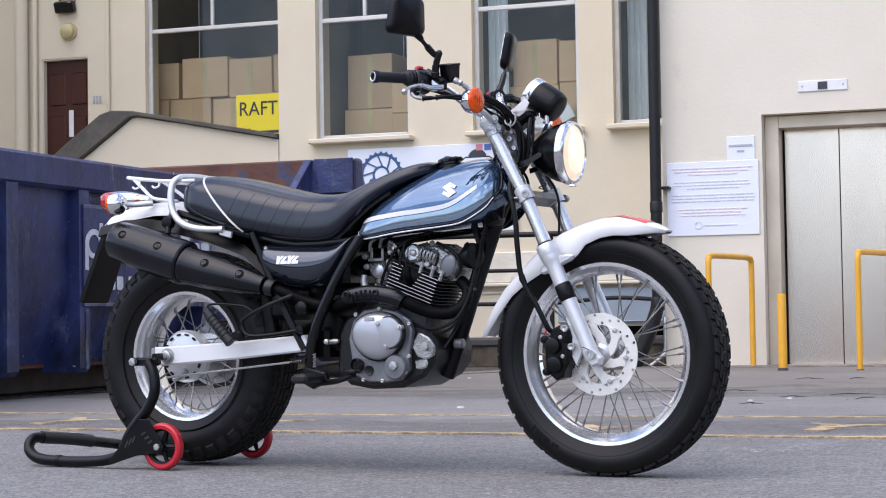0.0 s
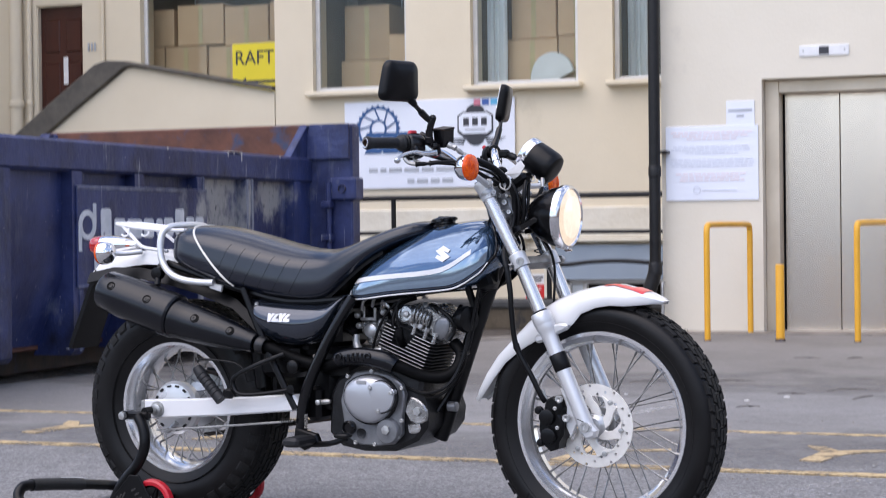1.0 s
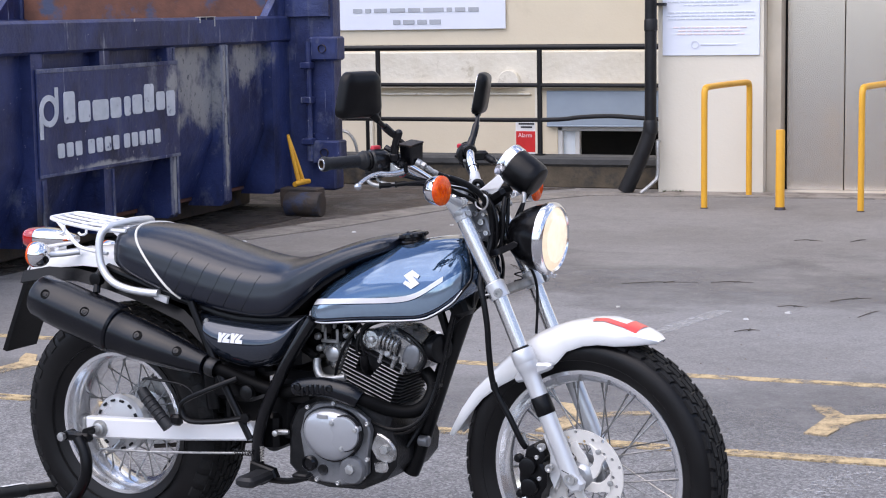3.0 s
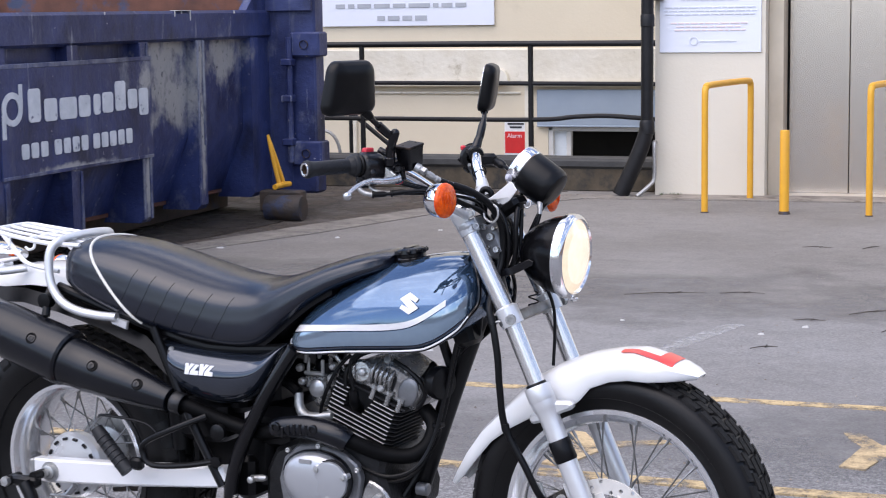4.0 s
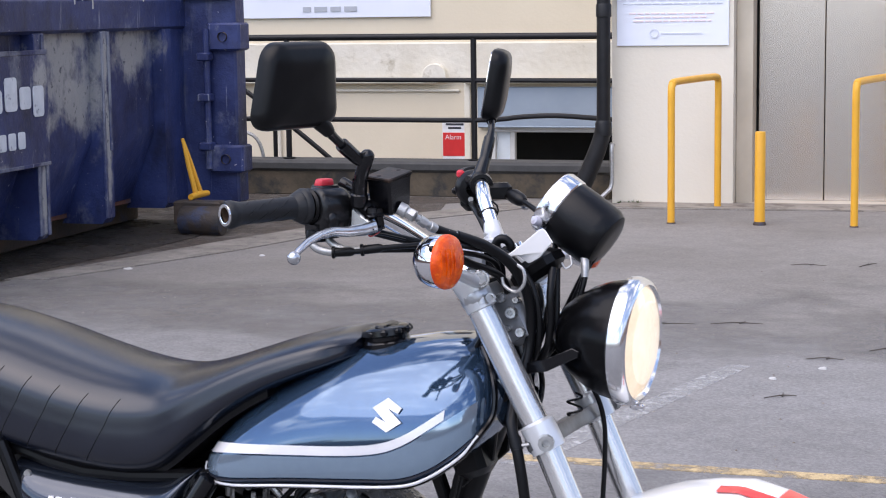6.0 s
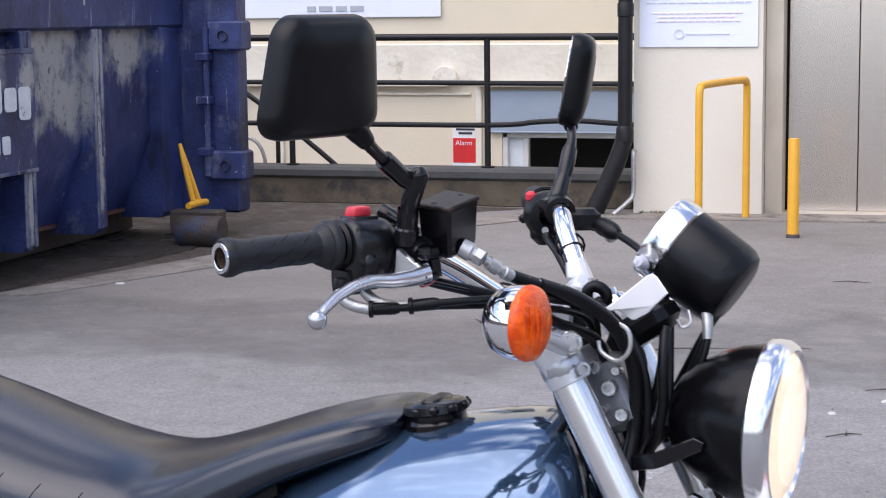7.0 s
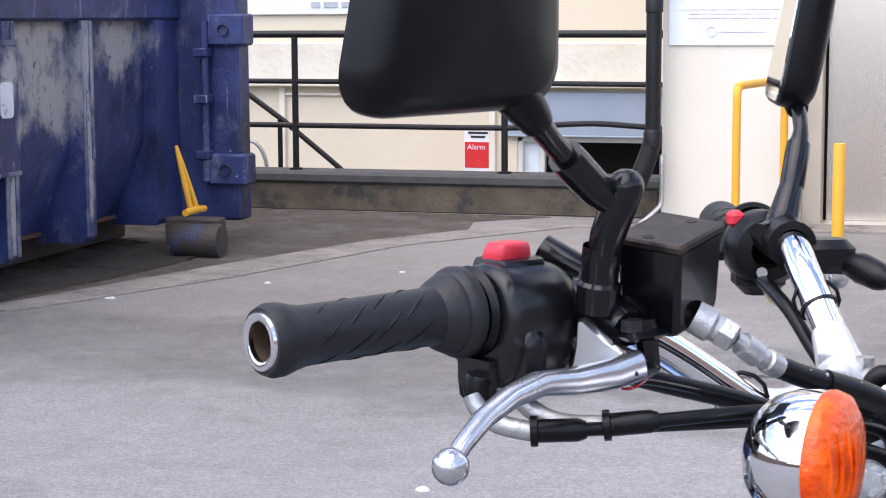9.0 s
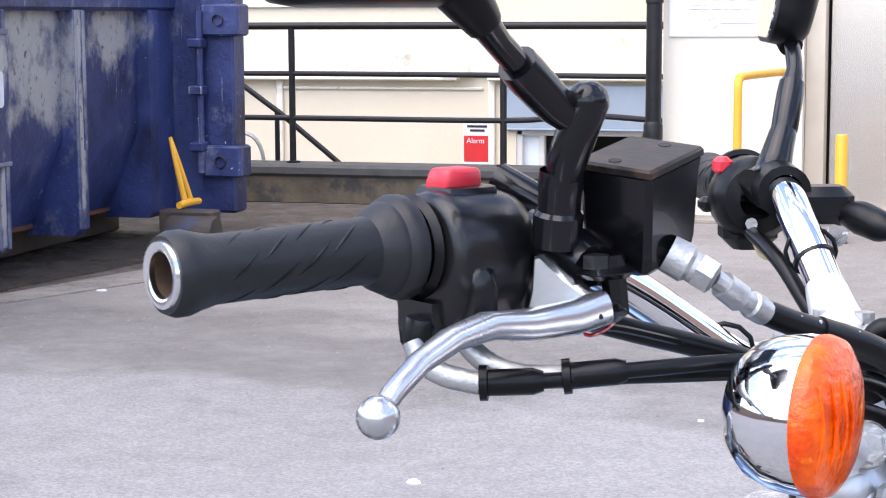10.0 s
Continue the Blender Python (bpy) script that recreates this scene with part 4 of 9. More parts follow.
# cellar window with its blue panel
cw = thing("window_5", "low cellar window, dark, one sash open", "window", kind="structure")
part("window_frame", Geo().box((-3.46, WALL_Y + 0.05, 0.18), (0.05, 0.08, 0.40), 0.006).box((-3.30, WALL_Y + 0.06, 0.18), (0.045, 0.06, 0.36), 0.006).box((-2.8, WALL_Y + 0.05, 0.345), (1.36, 0.08, 0.04), 0.006), "white_paint", cw, "white painted frame")
part("recess", Geo().box((-2.8, WALL_Y + 0.75, 0.17), (1.4, 0.05, 0.5), 0.003).box((-2.8, WALL_Y + 0.55, -0.05), (1.4, 0.4, 0.04), 0.003).box((-2.8, WALL_Y + 0.55, 0.40), (1.4, 0.4, 0.04), 0.003), "dark_hole", cw, "cellar lining, unlit depth painted near black")
part("pane", Geo().box((-3.38, WALL_Y + 0.06, 0.17), (0.12, 0.006, 0.33), 0.001), "curtain", cw, "pale side pane")
part("spandrel_panel", Geo().box((-2.84, WALL_Y - 0.02, 0.53), (1.46, 0.04, 0.32), 0.006), "blue_panel", cw, "blue-grey painted panel")
part("sill_lip", Geo().box((-2.84, WALL_Y - 0.025, 0.372), (1.46, 0.05, 0.014), 0.004), "blue_panel", cw)
al = thing("alarm_sign", "small red and white alarm sign on the wall", "sign", pose(-3.77, WALL_Y - 0.008, 0.26))
part("sign_plate", Geo().box((0, 0, 0), (0.21, 0.01, 0.32), 0.002), "ink_white", al)
part("sign_field", Geo().box((0, -0.006, -0.035), (0.20, 0.005, 0.19), 0.001), "icon_red", al)
v, f = lettering("Alarm", 0.055, 0.001)
part("letters", Geo().add([(p.x - 0.012, -0.010 - p.z, p.y + 0.022) for p in v], f), "ink_red", al, "pale lettering")
for w, z in ((0.15, 0.128), (0.11, 0.098)):
    part("bar", Geo().box((0, -0.007, z), (w, 0.005, 0.016), 0.001), "ink_dark", al)

# notice board of the workshop
bd = thing("notice_board", "large white printed workshop board on the wall", "sign", pose(-4.83, WALL_Y - 0.02, 1.68))
part("board", Geo().box((0, 0, 0), (1.75, 0.02, 0.85), 0.003), "board", bd)


def plate(parent, name, x, z, w, h, mat, y=-0.014, label=""):
    return part(name, Geo().box((x, y, z), (w, 0.006, h), 0.001), mat, parent, label)


# sprocket emblem: a ring with teeth and arms, and a block of slanted bars under it
g = Geo()
cx, cz = -0.52, 0.16
ring = []
for k in range(72):
    a = 2 * math.pi * k / 72
    r = 0.215 if k % 3 else 0.235
    ring.append([(cx + rr * math.cos(a), y, cz + rr * math.sin(a)) for rr, y in ((r, -0.011), (r, -0.016), (0.19, -0.016), (0.19, -0.011))])
g.loft(ring, loop=True)
part("sprocket_emblem", g, "ink_blue", bd, "blue sprocket emblem")
g = Geo()
ring = []
for k in range(36):
    a = 2 * math.pi * k / 36
    ring.append([(cx + rr * math.cos(a), y, cz + rr * math.sin(a)) for rr, y in ((0.09, -0.011), (0.09, -0.016), (0.07, -0.016), (0.07, -0.011))])
g.loft(ring, loop=True)
for k in range(9):
    a = 2 * math.pi * k / 9
    t = 0.35
    part("emblem_arm", Geo().tube([(cx + 0.085 * math.cos(a), -0.013, cz + 0.085 * math.sin(a)), (cx + 0.195 * math.cos(a + t), -0.013, cz + 0.195 * math.sin(a + t))], 0.009, 4, 1), "ink_blue", bd)
part("hub_ring", g, "ink_blue", bd)
for k, (x, w) in enumerate(((-0.56, 0.17), (-0.38, 0.15), (-0.22, 0.15))):
    for dz in (-0.075, 0.0, 0.075):
        x0, z0 = x, 0.02 + dz
        g = Geo().prism([(x0 - w / 2 - 0.02, z0 - 0.026), (x0 + w / 2 - 0.02, z0 - 0.026), (x0 + w / 2 + 0.01, z0 + 0.026), (x0 - w / 2 + 0.01, z0 + 0.026)], -0.012, -0.020, 0.0005)
        part("emblem_bar", g, "ink_blue", bd, "blue slanted bar")
g = Geo().prism([(0.30, 0.10), (0.30, 0.26), (0.36, 0.30), (0.40, 0.30)] + arc(0.48, 0.27, 0.10, 160, 20, 8) + [(0.56, 0.30), (0.60, 0.30), (0.66, 0.26), (0.66, 0.10), (0.60, 0.05)] + arc(0.48, 0.07, 0.10, -20, -160, 8) + [(0.36, 0.05)], -0.011, -0.016, 0.0005)
part("badge", g, "ink_dark", bd, "dark badge with wings")
part("badge_field", Geo().prism([(0.315, 0.12), (0.315, 0.25), (0.36, 0.285), (0.60, 0.285), (0.645, 0.25), (0.645, 0.12), (0.60, 0.085), (0.36, 0.085)], -0.017, -0.020, 0.0005), "board", bd)
for x in (0.39, 0.48, 0.57):
    plate(bd, "bar", x, 0.20, 0.055, 0.075, "ink_dark", -0.022)
plate(bd, "bar", 0.48, 0.125, 0.20, 0.014, "ink_grey", -0.022)
for s in (-1, 1):
    g = Geo()
    for k in range(3):
        z = 0.035 - 0.022 * k
        a, b = 0.48 + s * (0.10 + 0.01 * k), 0.48 + s * (0.29 - 0.035 * k)
        g.prism([(a, z - 0.008), (b, z + 0.002), (b + s * 0.02, z + 0.010), (a, z + 0.006)], -0.011, -0.016, 0.0003)
    part("badge_wing", g, "ink_dark", bd)
for k, mt in enumerate(("icon_pink", "icon_blue", "icon_sky", "icon_red")):
    plate(bd, "icon", 0.50 + 0.085 * k, 0.385, 0.065 if k < 3 else 0.085, 0.06, mt)
x = -0.62
for w in (0.09, 0.06, 0.13, 0.15, 0.12, 0.20, 0.05, 0.10, 0.10):
    plate(bd, "bar", x + w / 2, -0.245, w, 0.038, "ink_grey")
    x += w + 0.03
x = -0.22
for w in (0.07, 0.11, 0.09, 0.11):
    plate(bd, "bar", x + w / 2, -0.355, w, 0.042, "ink_grey")
    x += w + 0.03

# ---- the lift ----
lift = thing("lift_entrance", "brushed steel lift doors in a recess, shut", "lift", kind="structure")
g = Geo().box((-1.182, LIFT_Y + 0.22, 0.9985), (0.112, 0.19, 2.015), 0.004).box((-0.178, LIFT_Y + 0.22, 0.9985), (0.112, 0.19, 2.015), 0.004).box((-0.68, LIFT_Y + 0.22, 1.955), (0.892, 0.19, 0.10), 0.004)
part("door_frame", g, "steel_frame", lift, "dull steel door frame")
for x in (-0.894, -0.456):
    part("lift_door", Geo().box((x, LIFT_Y + 0.33, 0.96), (0.432, 0.03, 1.90), 0.003), "steel", lift, "dented brushed steel door leaf")
part("backing", Geo().box((-0.68, LIFT_Y + 0.42, 1.0), (1.3, 0.05, 2.2), 0.003), "dark_hole", lift)
part("threshold", Geo().box((-0.68, LIFT_Y + 0.16, 0.006), (0.9, 0.30, 0.012), 0.002), "steel_frame", lift)
ind = thing("floor_indicator", "white plate with a dark display over the lift", "sign", pose(-0.75, LIFT_Y - 0.006, 2.215))
part("plate", Geo().box((0, 0, 0), (0.385, 0.012, 0.085), 0.003), "ink_white", ind)
part("display", Geo().box((0, -0.008, 0), (0.075, 0.006, 0.06), 0.001), "ink_dark", ind)
for s in (-0.16, 0.16):
    part("screw", Geo().lathe([(0.008, -0.006), (0.007, -0.010), (0, -0.010)], (s, 0, 0), (0, 1, 0), 10), "zinc", ind)
lp = thing("lift_plate", "small white printed plate on the wall", "sign", pose(-1.41, LIFT_Y - 0.005, 1.745))
part("plate", Geo().box((0, 0, 0), (0.225, 0.008, 0.20), 0.002), "board", lp)
plate(lp, "bar", 0, 0.025, 0.19, 0.018, "ink_grey", -0.006)
plate(lp, "bar", 0, -0.02, 0.06, 0.016, "ink_grey", -0.006)
nb = thing("notice_sign", "white sign with red and grey print on the wall", "sign", pose(-1.642, LIFT_Y - 0.008, 1.355))
part("board", Geo().box((0, 0, 0), (0.745, 0.012, 0.595), 0.003), "board", nb)
rw = random.Random(9)
for z, w, mt in ((0.245, 0.66, "ink_red"), (0.22, 0.62, "ink_red"), (0.195, 0.40, "ink_red"), (0.135, 0.62, "ink_pale"), (0.11, 0.66, "ink_pale"), (0.085, 0.42, "ink_pale"),
                 (0.03, 0.66, "ink_pale"), (0.005, 0.68, "ink_pale"), (-0.02, 0.66, "ink_pale"), (-0.085, 0.58, "ink_red"), (-0.11, 0.50, "ink_red"), (-0.135, 0.52, "ink_red")):
    x = -w / 2
    while x < w / 2 - 0.02:
        b = min(rw.uniform(0.025, 0.075), w / 2 - x)
        plate(nb, "bar", x + b / 2, z, b, 0.0095, mt, -0.008)
        x += b + 0.010
part("seal", Geo().lathe([(0.032, -0.007), (0.032, -0.011), (0.024, -0.011), (0.024, -0.007)], (-0.12, 0, -0.215), (0, 1, 0), 24), "ink_pale", nb)
plate(nb, "bar", 0.06, -0.215, 0.27, 0.010, "ink_pale", -0.008)
pb = thing("call_box", "dark wall box beside the lift", "box", pose(-0.18, LIFT_Y - 0.03, 1.18))
part("casing", Geo().box((0, 0, 0), (0.15, 0.06, 0.29), 0.008), "plastic", pb)
part("lid", Geo().box((0, -0.033, 0.02), (0.12, 0.01, 0.20), 0.004), "satin_black", pb)

# ---- barriers ----
for x, y, x2, y2 in ((-1.470, 8.75, -1.315, 9.66), (-0.378, 8.75, -0.205, 9.62)):
    hp = thing("hoop_barrier", "yellow painted steel hoop barrier, chipped", "barrier", group="yellow barriers")
    dx, dy = (x2 - x) * 0.07, (y2 - y) * 0.07
    part("hoop", Geo().tube([(x, y, 0), (x, y, 0.45), (x, y, 0.80), (x + dx * 0.3, y + dy * 0.3, 0.845), (x + dx, y + dy, 0.862), ((x + x2) / 2, (y + y2) / 2, 0.865), (x2 - dx, y2 - dy, 0.862), (x2 - dx * 0.3, y2 - dy * 0.3, 0.845), (x2, y2, 0.80), (x2, y2, 0.45), (x2, y2, 0.0)], 0.0225, 14, 4), "hoop_yellow", hp)
    for a, b in ((x, y), (x2, y2)):
        part("foot_collar", Geo().lathe([(0.029, 0.0), (0.027, 0.005), (0.023, 0.008)], (a, b, 0.005), (0, 0, 1), 14), "grimy", hp)
bl = thing("bollard", "short yellow steel bollard set in the tarmac", "bollard", pose(-0.936, 8.765, 0), "yellow barriers")
part("post", Geo().lathe([(0.032, 0.02), (0.032, 0.558), (0.029, 0.568), (0.0, 0.570)], (0, 0, 0), (0, 0, 1), 18), "hoop_yellow", bl)
part("foot", Geo().lathe([(0.0, 0.0), (0.040, 0.0), (0.039, 0.012), (0.033, 0.022), (0.0, 0.024)], (0, 0, 0.004), (0, 0, 1), 16), "grimy", bl, "grimy steel foot")

# ---- railing on its plinth ----
plinth = thing("plinth", "low dirty masonry plinth with a dark cap", "kerb", kind="structure")
part("plinth_wall", Geo().box((-5.1, 10.15, 0.10), (6.0, 0.24, 0.20), 0.012), "plinth", plinth, "stained brown masonry")
part("plinth_cap", Geo().box((-5.1, 10.15, 0.215), (6.04, 0.28, 0.08), 0.020), "plinth_cap", plinth, "black bitumen cap")
rail = thing("railing", "black painted steel railing on the plinth", "railing")
for x in (-5.9, -4.49, -3.094):
    part("post", Geo().tube([(x, RAIL_Y, 0.25), (x, RAIL_Y, 1.125)], 0.021, 12, 1), "black_metal", rail)
    part("post_foot", Geo().lathe([(0.045, 0), (0.045, 0.012), (0.022, 0.014)], (x, RAIL_Y, 0.254), (0, 0, 1), 12), "black_metal", rail)
part("top_rail", Geo().tube([(-7.8, RAIL_Y, 1.125), (-4.5, RAIL_Y, 1.127), (-2.06, RAIL_Y, 1.122)], 0.024, 12, 3), "black_metal", rail)
part("middle_rail", Geo().tube([(-7.8, RAIL_Y, 0.825), (-4.5, RAIL_Y, 0.825), (-2.06, RAIL_Y, 0.815)], 0.017, 10, 3), "black_metal", rail)
part("lower_rail", Geo().tube([(-7.8, RAIL_Y, 0.545), (-4.5, RAIL_Y, 0.542), (-3.1, RAIL_Y, 0.540), (-2.75, RAIL_Y - 0.01, 0.565), (-2.5, RAIL_Y - 0.02, 0.575), (-2.25, RAIL_Y - 0.01, 0.56), (-2.06, RAIL_Y, 0.545)], 0.018, 10, 4), "black_metal", rail, "bent lower rail")
st = thing("stair_rail", "sloping black handrail down to the cellar steps", "railing", pose(0, 0, 0))
part("handrail", Geo().tube([(-5.35, 10.6, 0.95), (-4.75, 10.6, 0.54), (-4.2, 10.6, 0.10)], 0.019, 10, 2), "black_metal", st)
part("post", Geo().tube([(-4.78, 10.6, 0.0), (-4.78, 10.6, 0.56)], 0.017, 10, 1), "black_metal", st)
wd = thing("bent_hoop", "old grey bent steel hoop by the steps", "scrap", pose(-5.0, 10.45, 0.0))
part("hoop", Geo().tube([(-0.25, 0, 0.30), (-0.1, 0, 0.42), (0.1, 0, 0.40), (0.18, 0, 0.24), (0.14, 0, 0.0)], 0.014, 8, 4), "zinc", wd)

# ---- rainwater pipe ----
dp = thing("drainpipe", "black cast-iron rainwater pipe with an angled shoe", "pipe")
part("pipe", Geo().tube([(-2.085, 9.72, 0.50), (-2.066, 9.72, TOP - 0.1)], 0.046, 18, 1), "black_metal", dp)
part("socket", Geo().lathe([(0.047, -0.06), (0.056, -0.05), (0.056, 0.03), (0.047, 0.05)], (-2.085, 9.72, 0.52), (0, 0, 1), 18), "black_metal", dp)
part("socket", Geo().lathe([(0.047, -0.05), (0.052, -0.045), (0.052, 0.03), (0.047, 0.04)], (-2.082, 9.72, 1.30), (0, 0, 1), 18), "black_metal", dp)
part("shoe", Geo().tube([(-2.085, 9.72, 0.55), (-2.10, 9.72, 0.45), (-2.165, 9.71, 0.27), (-2.28, 9.69, 0.015)], [0.050, 0.056, 0.060, 0.061], 18, 4), "black_metal", dp)
for z in (1.45, 3.2):
    part("holderbat", Geo().box((-2.045, 9.785, z), (0.13, 0.095, 0.022), 0.004), "black_metal", dp)
wp = thing("waste_pipe", "thin grey waste pipe bent at the wall foot", "pipe")
part("pipe", Geo().tube([(-2.04, 9.81, 0.40), (-2.035, 9.74, 0.405), (-2.03, 9.72, 0.36), (-2.03, 9.72, 0.15), (-2.06, 9.69, 0.09), (-2.14, 9.62, 0.015)], 0.015, 10, 4), "zinc", wp)
g = Geo()
for _ in range(45):
    x, y = (-1.96 + rng.uniform(-0.05, 0.12), 9.82 - abs(rng.gauss(0, 0.02)))
    a, h = rng.uniform(0, 6.3), rng.uniform(0.015, 0.035)
    w = 0.006
    g.add([(x - w * math.cos(a), y - w * math.sin(a), 0.01), (x + w * math.cos(a), y + w * math.sin(a), 0.01), (x + 0.5 * h * math.cos(a + 1), y - 0.3 * h, h)], [(0, 1, 2)])
thing("weeds", "small green weeds at the wall foot", "weeds", kind="stuff", geo=g, mat="weed")

# ---- the skip ----
skip = thing("skip", "large dark blue roll-off skip, scuffed and rusty inside", "skip")
SX, SY0, SY1 = -4.40, 2.0, 8.30
FX = -6.75


def side_wall(x, s):
    """A long side: plate, folded-in foot, top rail."""
    g = Geo()
    prof = [(x - s * 0.075, 1.24), (x - s * 0.075, 0.62), (x - s * 0.24, 0.20), (x - s * 0.30, 0.20), (x - s * 0.115, 0.63), (x - s * 0.115, 1.24)]
    return g.loft([[(px, y, pz) for px, pz in prof] for y in (SY0, SY1 - 0.05)])


part("side_plate", side_wall(SX, 1), "skip_blue", skip, "dented dark blue side plate")
part("side_plate", side_wall(FX, -1), "skip_blue", skip)
for x, s in ((SX, 1), (FX, -1)):
    part("top_rail", Geo().box((x - s * 0.07, (SY0 + SY1) / 2 - 0.02, 1.315), (0.14, SY1 - SY0 - 0.04, 0.19), 0.018), "skip_edge", skip, "chipped blue top rail")
RIB = [2.5, 3.25, 4.02, 4.785, 5.53, 6.355, 7.11, 7.93]
for x, s in ((SX, 1), (FX, -1)):
    for y in RIB:
        w = 0.058
        prof = [(x - s * 0.004, 1.225), (x - s * 0.004, 0.17), (x - s * 0.03, 0.14), (x - s * 0.28, 0.14), (x - s * 0.078, 0.60), (x - s * 0.078, 1.225)]
        part("rib", Geo().loft([[(px, y - w, pz) for px, pz in prof], [(px, y + w, pz) for px, pz in prof]]), "skip_worn" if 6 < y < 7.5 else "skip_blue", skip, "chipped blue rib" if s == 1 else "")
part("sign_plate", Geo().box((SX + 0.003, (4.76 + 6.42) / 2, 0.835), (0.012, 1.66, 0.60), 0.003), "skip_blue", skip, "flat blue plate with pale lettering")
for z, h in ((1.128, 0.026), (0.542, 0.020)):
    part("plate_edge", Geo().box((SX + 0.0065, 5.59, z), (0.012, 1.662, h), 0.003), "skip_scraped", skip, "plate edge scraped to pale primer")
for y, z0, z1 in ((6.31, 0.16, 1.22), (7.07, 0.17, 1.22), (7.148, 0.55, 1.22), (4.80, 0.16, 0.52), (5.575, 0.16, 0.52), (6.395, 0.16, 1.22)):
    part("rib_edge", Geo().box((SX - 0.001, y, (z0 + z1) / 2), (0.010, 0.028, z1 - z0), 0.003), "skip_scraped", skip, "rib edge scraped to pale primer")
for y, h in ((6.77, 0.035), (6.86, 0.016), (6.98, 0.060), (7.62, 0.020), (5.9, 0.018)):
    part("paint_drip", Geo().box((SX + 0.001, y, 1.408 - h / 2), (0.006, 0.012, h), 0.002), "litter", skip, "dried white drip")
part("paint_drip", Geo().box((SX - 0.012, 6.875, 1.4105), (0.040, 0.22, 0.004), 0.0015), "litter", skip, "dried white drip")
# lettering on the side: a ring mark, a word and a number, as plain bars
g = Geo()
ring = []
for k in range(28):
    a = 2 * math.pi * k / 28
    ring.append([(SX + 0.016, 4.868 + r * math.cos(a), 0.905 + 0.92 * r * math.sin(a)) for r in (0.098, 0.062)])
ringb = [[(p[0] - 0.006, p[1], p[2]) for p in r] for r in ring]
g.loft([[a[0], a[1], b[1], b[0]] for a, b in zip(ring, ringb)], loop=True)
g.box((SX + 0.013, 4.952, 0.972), (0.006, 0.034, 0.125), 0.001).box((SX + 0.013, 4.785, 0.815), (0.006, 0.034, 0.13), 0.001)
part("ring_mark", g, "skip_logo", skip, "pale ring mark")


def pale_bar(y0, y1, z0, z1, r):
    """A flat bar with rounded corners on the sign plate."""
    o = []
    for cy, cz, a0 in ((y1 - r, z1 - r, 0), (y0 + r, z1 - r, 90), (y0 + r, z0 + r, 180), (y1 - r, z0 + r, 270)):
        o += [(cy + r * math.cos(radians(a0 + 22.5 * q)), cz + r * math.sin(radians(a0 + 22.5 * q))) for q in range(5)]
    part("bar", Geo().prism(o, SX + 0.010, SX + 0.016, 0.0008, make=lambda a, b, c: (b, a, c)), "skip_logo", skip)


for y0, y1, z0, z1 in ((5.025, 5.145, 0.825, 1.005), (5.185, 5.315, 0.822, 0.945), (5.345, 5.525, 0.822, 0.942), (5.550, 5.675, 0.824, 0.945), (5.715, 5.790, 0.828, 0.945), (5.815, 5.935, 0.832, 0.950), (5.965, 6.085, 0.836, 1.008), (6.115, 6.225, 0.840, 0.955), (6.250, 6.360, 0.795, 0.955)):
    pale_bar(y0, y1, z0, z1, 0.022)
for k in range(12):
    y0 = 4.945 + 0.096 * k + (0.045 if k > 2 else 0) + (0.035 if k > 6 else 0)
    pale_bar(y0, y0 + 0.070, 0.633 + 0.0005 * k, 0.715 + 0.001 * k, 0.014)
# front end: door, gussets, corner post, latches
part("end_door", Geo().box(((FX - 4.46) / 2, SY1 - 0.03, 0.92), (-4.46 - FX, 0.07, 1.50), 0.012), "rust", skip, "rusty inner end door")
part("end_rail", Geo().box(((FX - 4.08) / 2, SY1 + 0.03, 1.62), (-4.08 - FX, 0.09, 0.10), 0.014), "skip_edge", skip)
for x in (SX - 0.05, FX + 0.05):
    part("gusset", Geo().prism([(SY1 - 0.05, 1.40), (SY1 - 0.05, 1.66), (SY1 - 0.14, 1.66), (SY1 - 0.46, 1.40)], -0.03, 0.03, 0.004, make=lambda a, b, c, x=x: (x + b, a, c)), "skip_edge", skip, "slanting blue gusset plate")
part("corner_plate", Geo().prism([(-4.47, 1.40), (-4.08, 1.40), (-4.08, 1.665), (-4.40, 1.665)], SY1 - 0.14, SY1 - 0.115, 0.004), "skip_edge", skip, "blue corner plate")
part("corner_post", Geo().box((-4.17, SY1 - 0.02, 0.90), (0.20, 0.16, 1.52), 0.014), "skip_edge", skip)
part("corner_post", Geo().box((FX + 0.02, SY1 - 0.02, 0.90), (0.16, 0.16, 1.52), 0.014), "skip_edge", skip)
part("corner_web", Geo().box((-4.352, SY1 - 0.075, 0.79), (0.20, 0.05, 1.30), 0.006).box((-4.45, SY1 - 0.24, 0.72), (0.06, 0.36, 1.16), 0.008), "skip_blue", skip)
for z in (1.17, 0.42):
    lt = part("hinge_block", Geo().box((-4.13, SY1 - 0.07, z), (0.22, 0.16, 0.17), 0.012), "skip_worn", skip, "blue steel hinge block")
    part("hinge_pin", Geo().lathe([(0.03, -0.13), (0.03, -0.10), (0.014, -0.10), (0.014, 0.0)], (-4.13, SY1 - 0.04, z), (0, 1, 0), 12), "grimy", lt)
part("latch_rod", Geo().tube([(-4.24, SY1 - 0.16, 0.36), (-4.24, SY1 - 0.16, 1.22)], 0.022, 10, 1), "skip_worn", skip)
for z in (0.5, 0.8, 1.05):
    part("rod_guide", Geo().box((-4.25, SY1 - 0.16, z), (0.08, 0.09, 0.05), 0.008), "skip_blue", skip)
part("floor_plate", Geo().box(((SX + FX) / 2, (SY0 + SY1) / 2, 0.20), (SX - FX - 0.5, SY1 - SY0 - 0.1, 0.06), 0.004), "rust", skip)
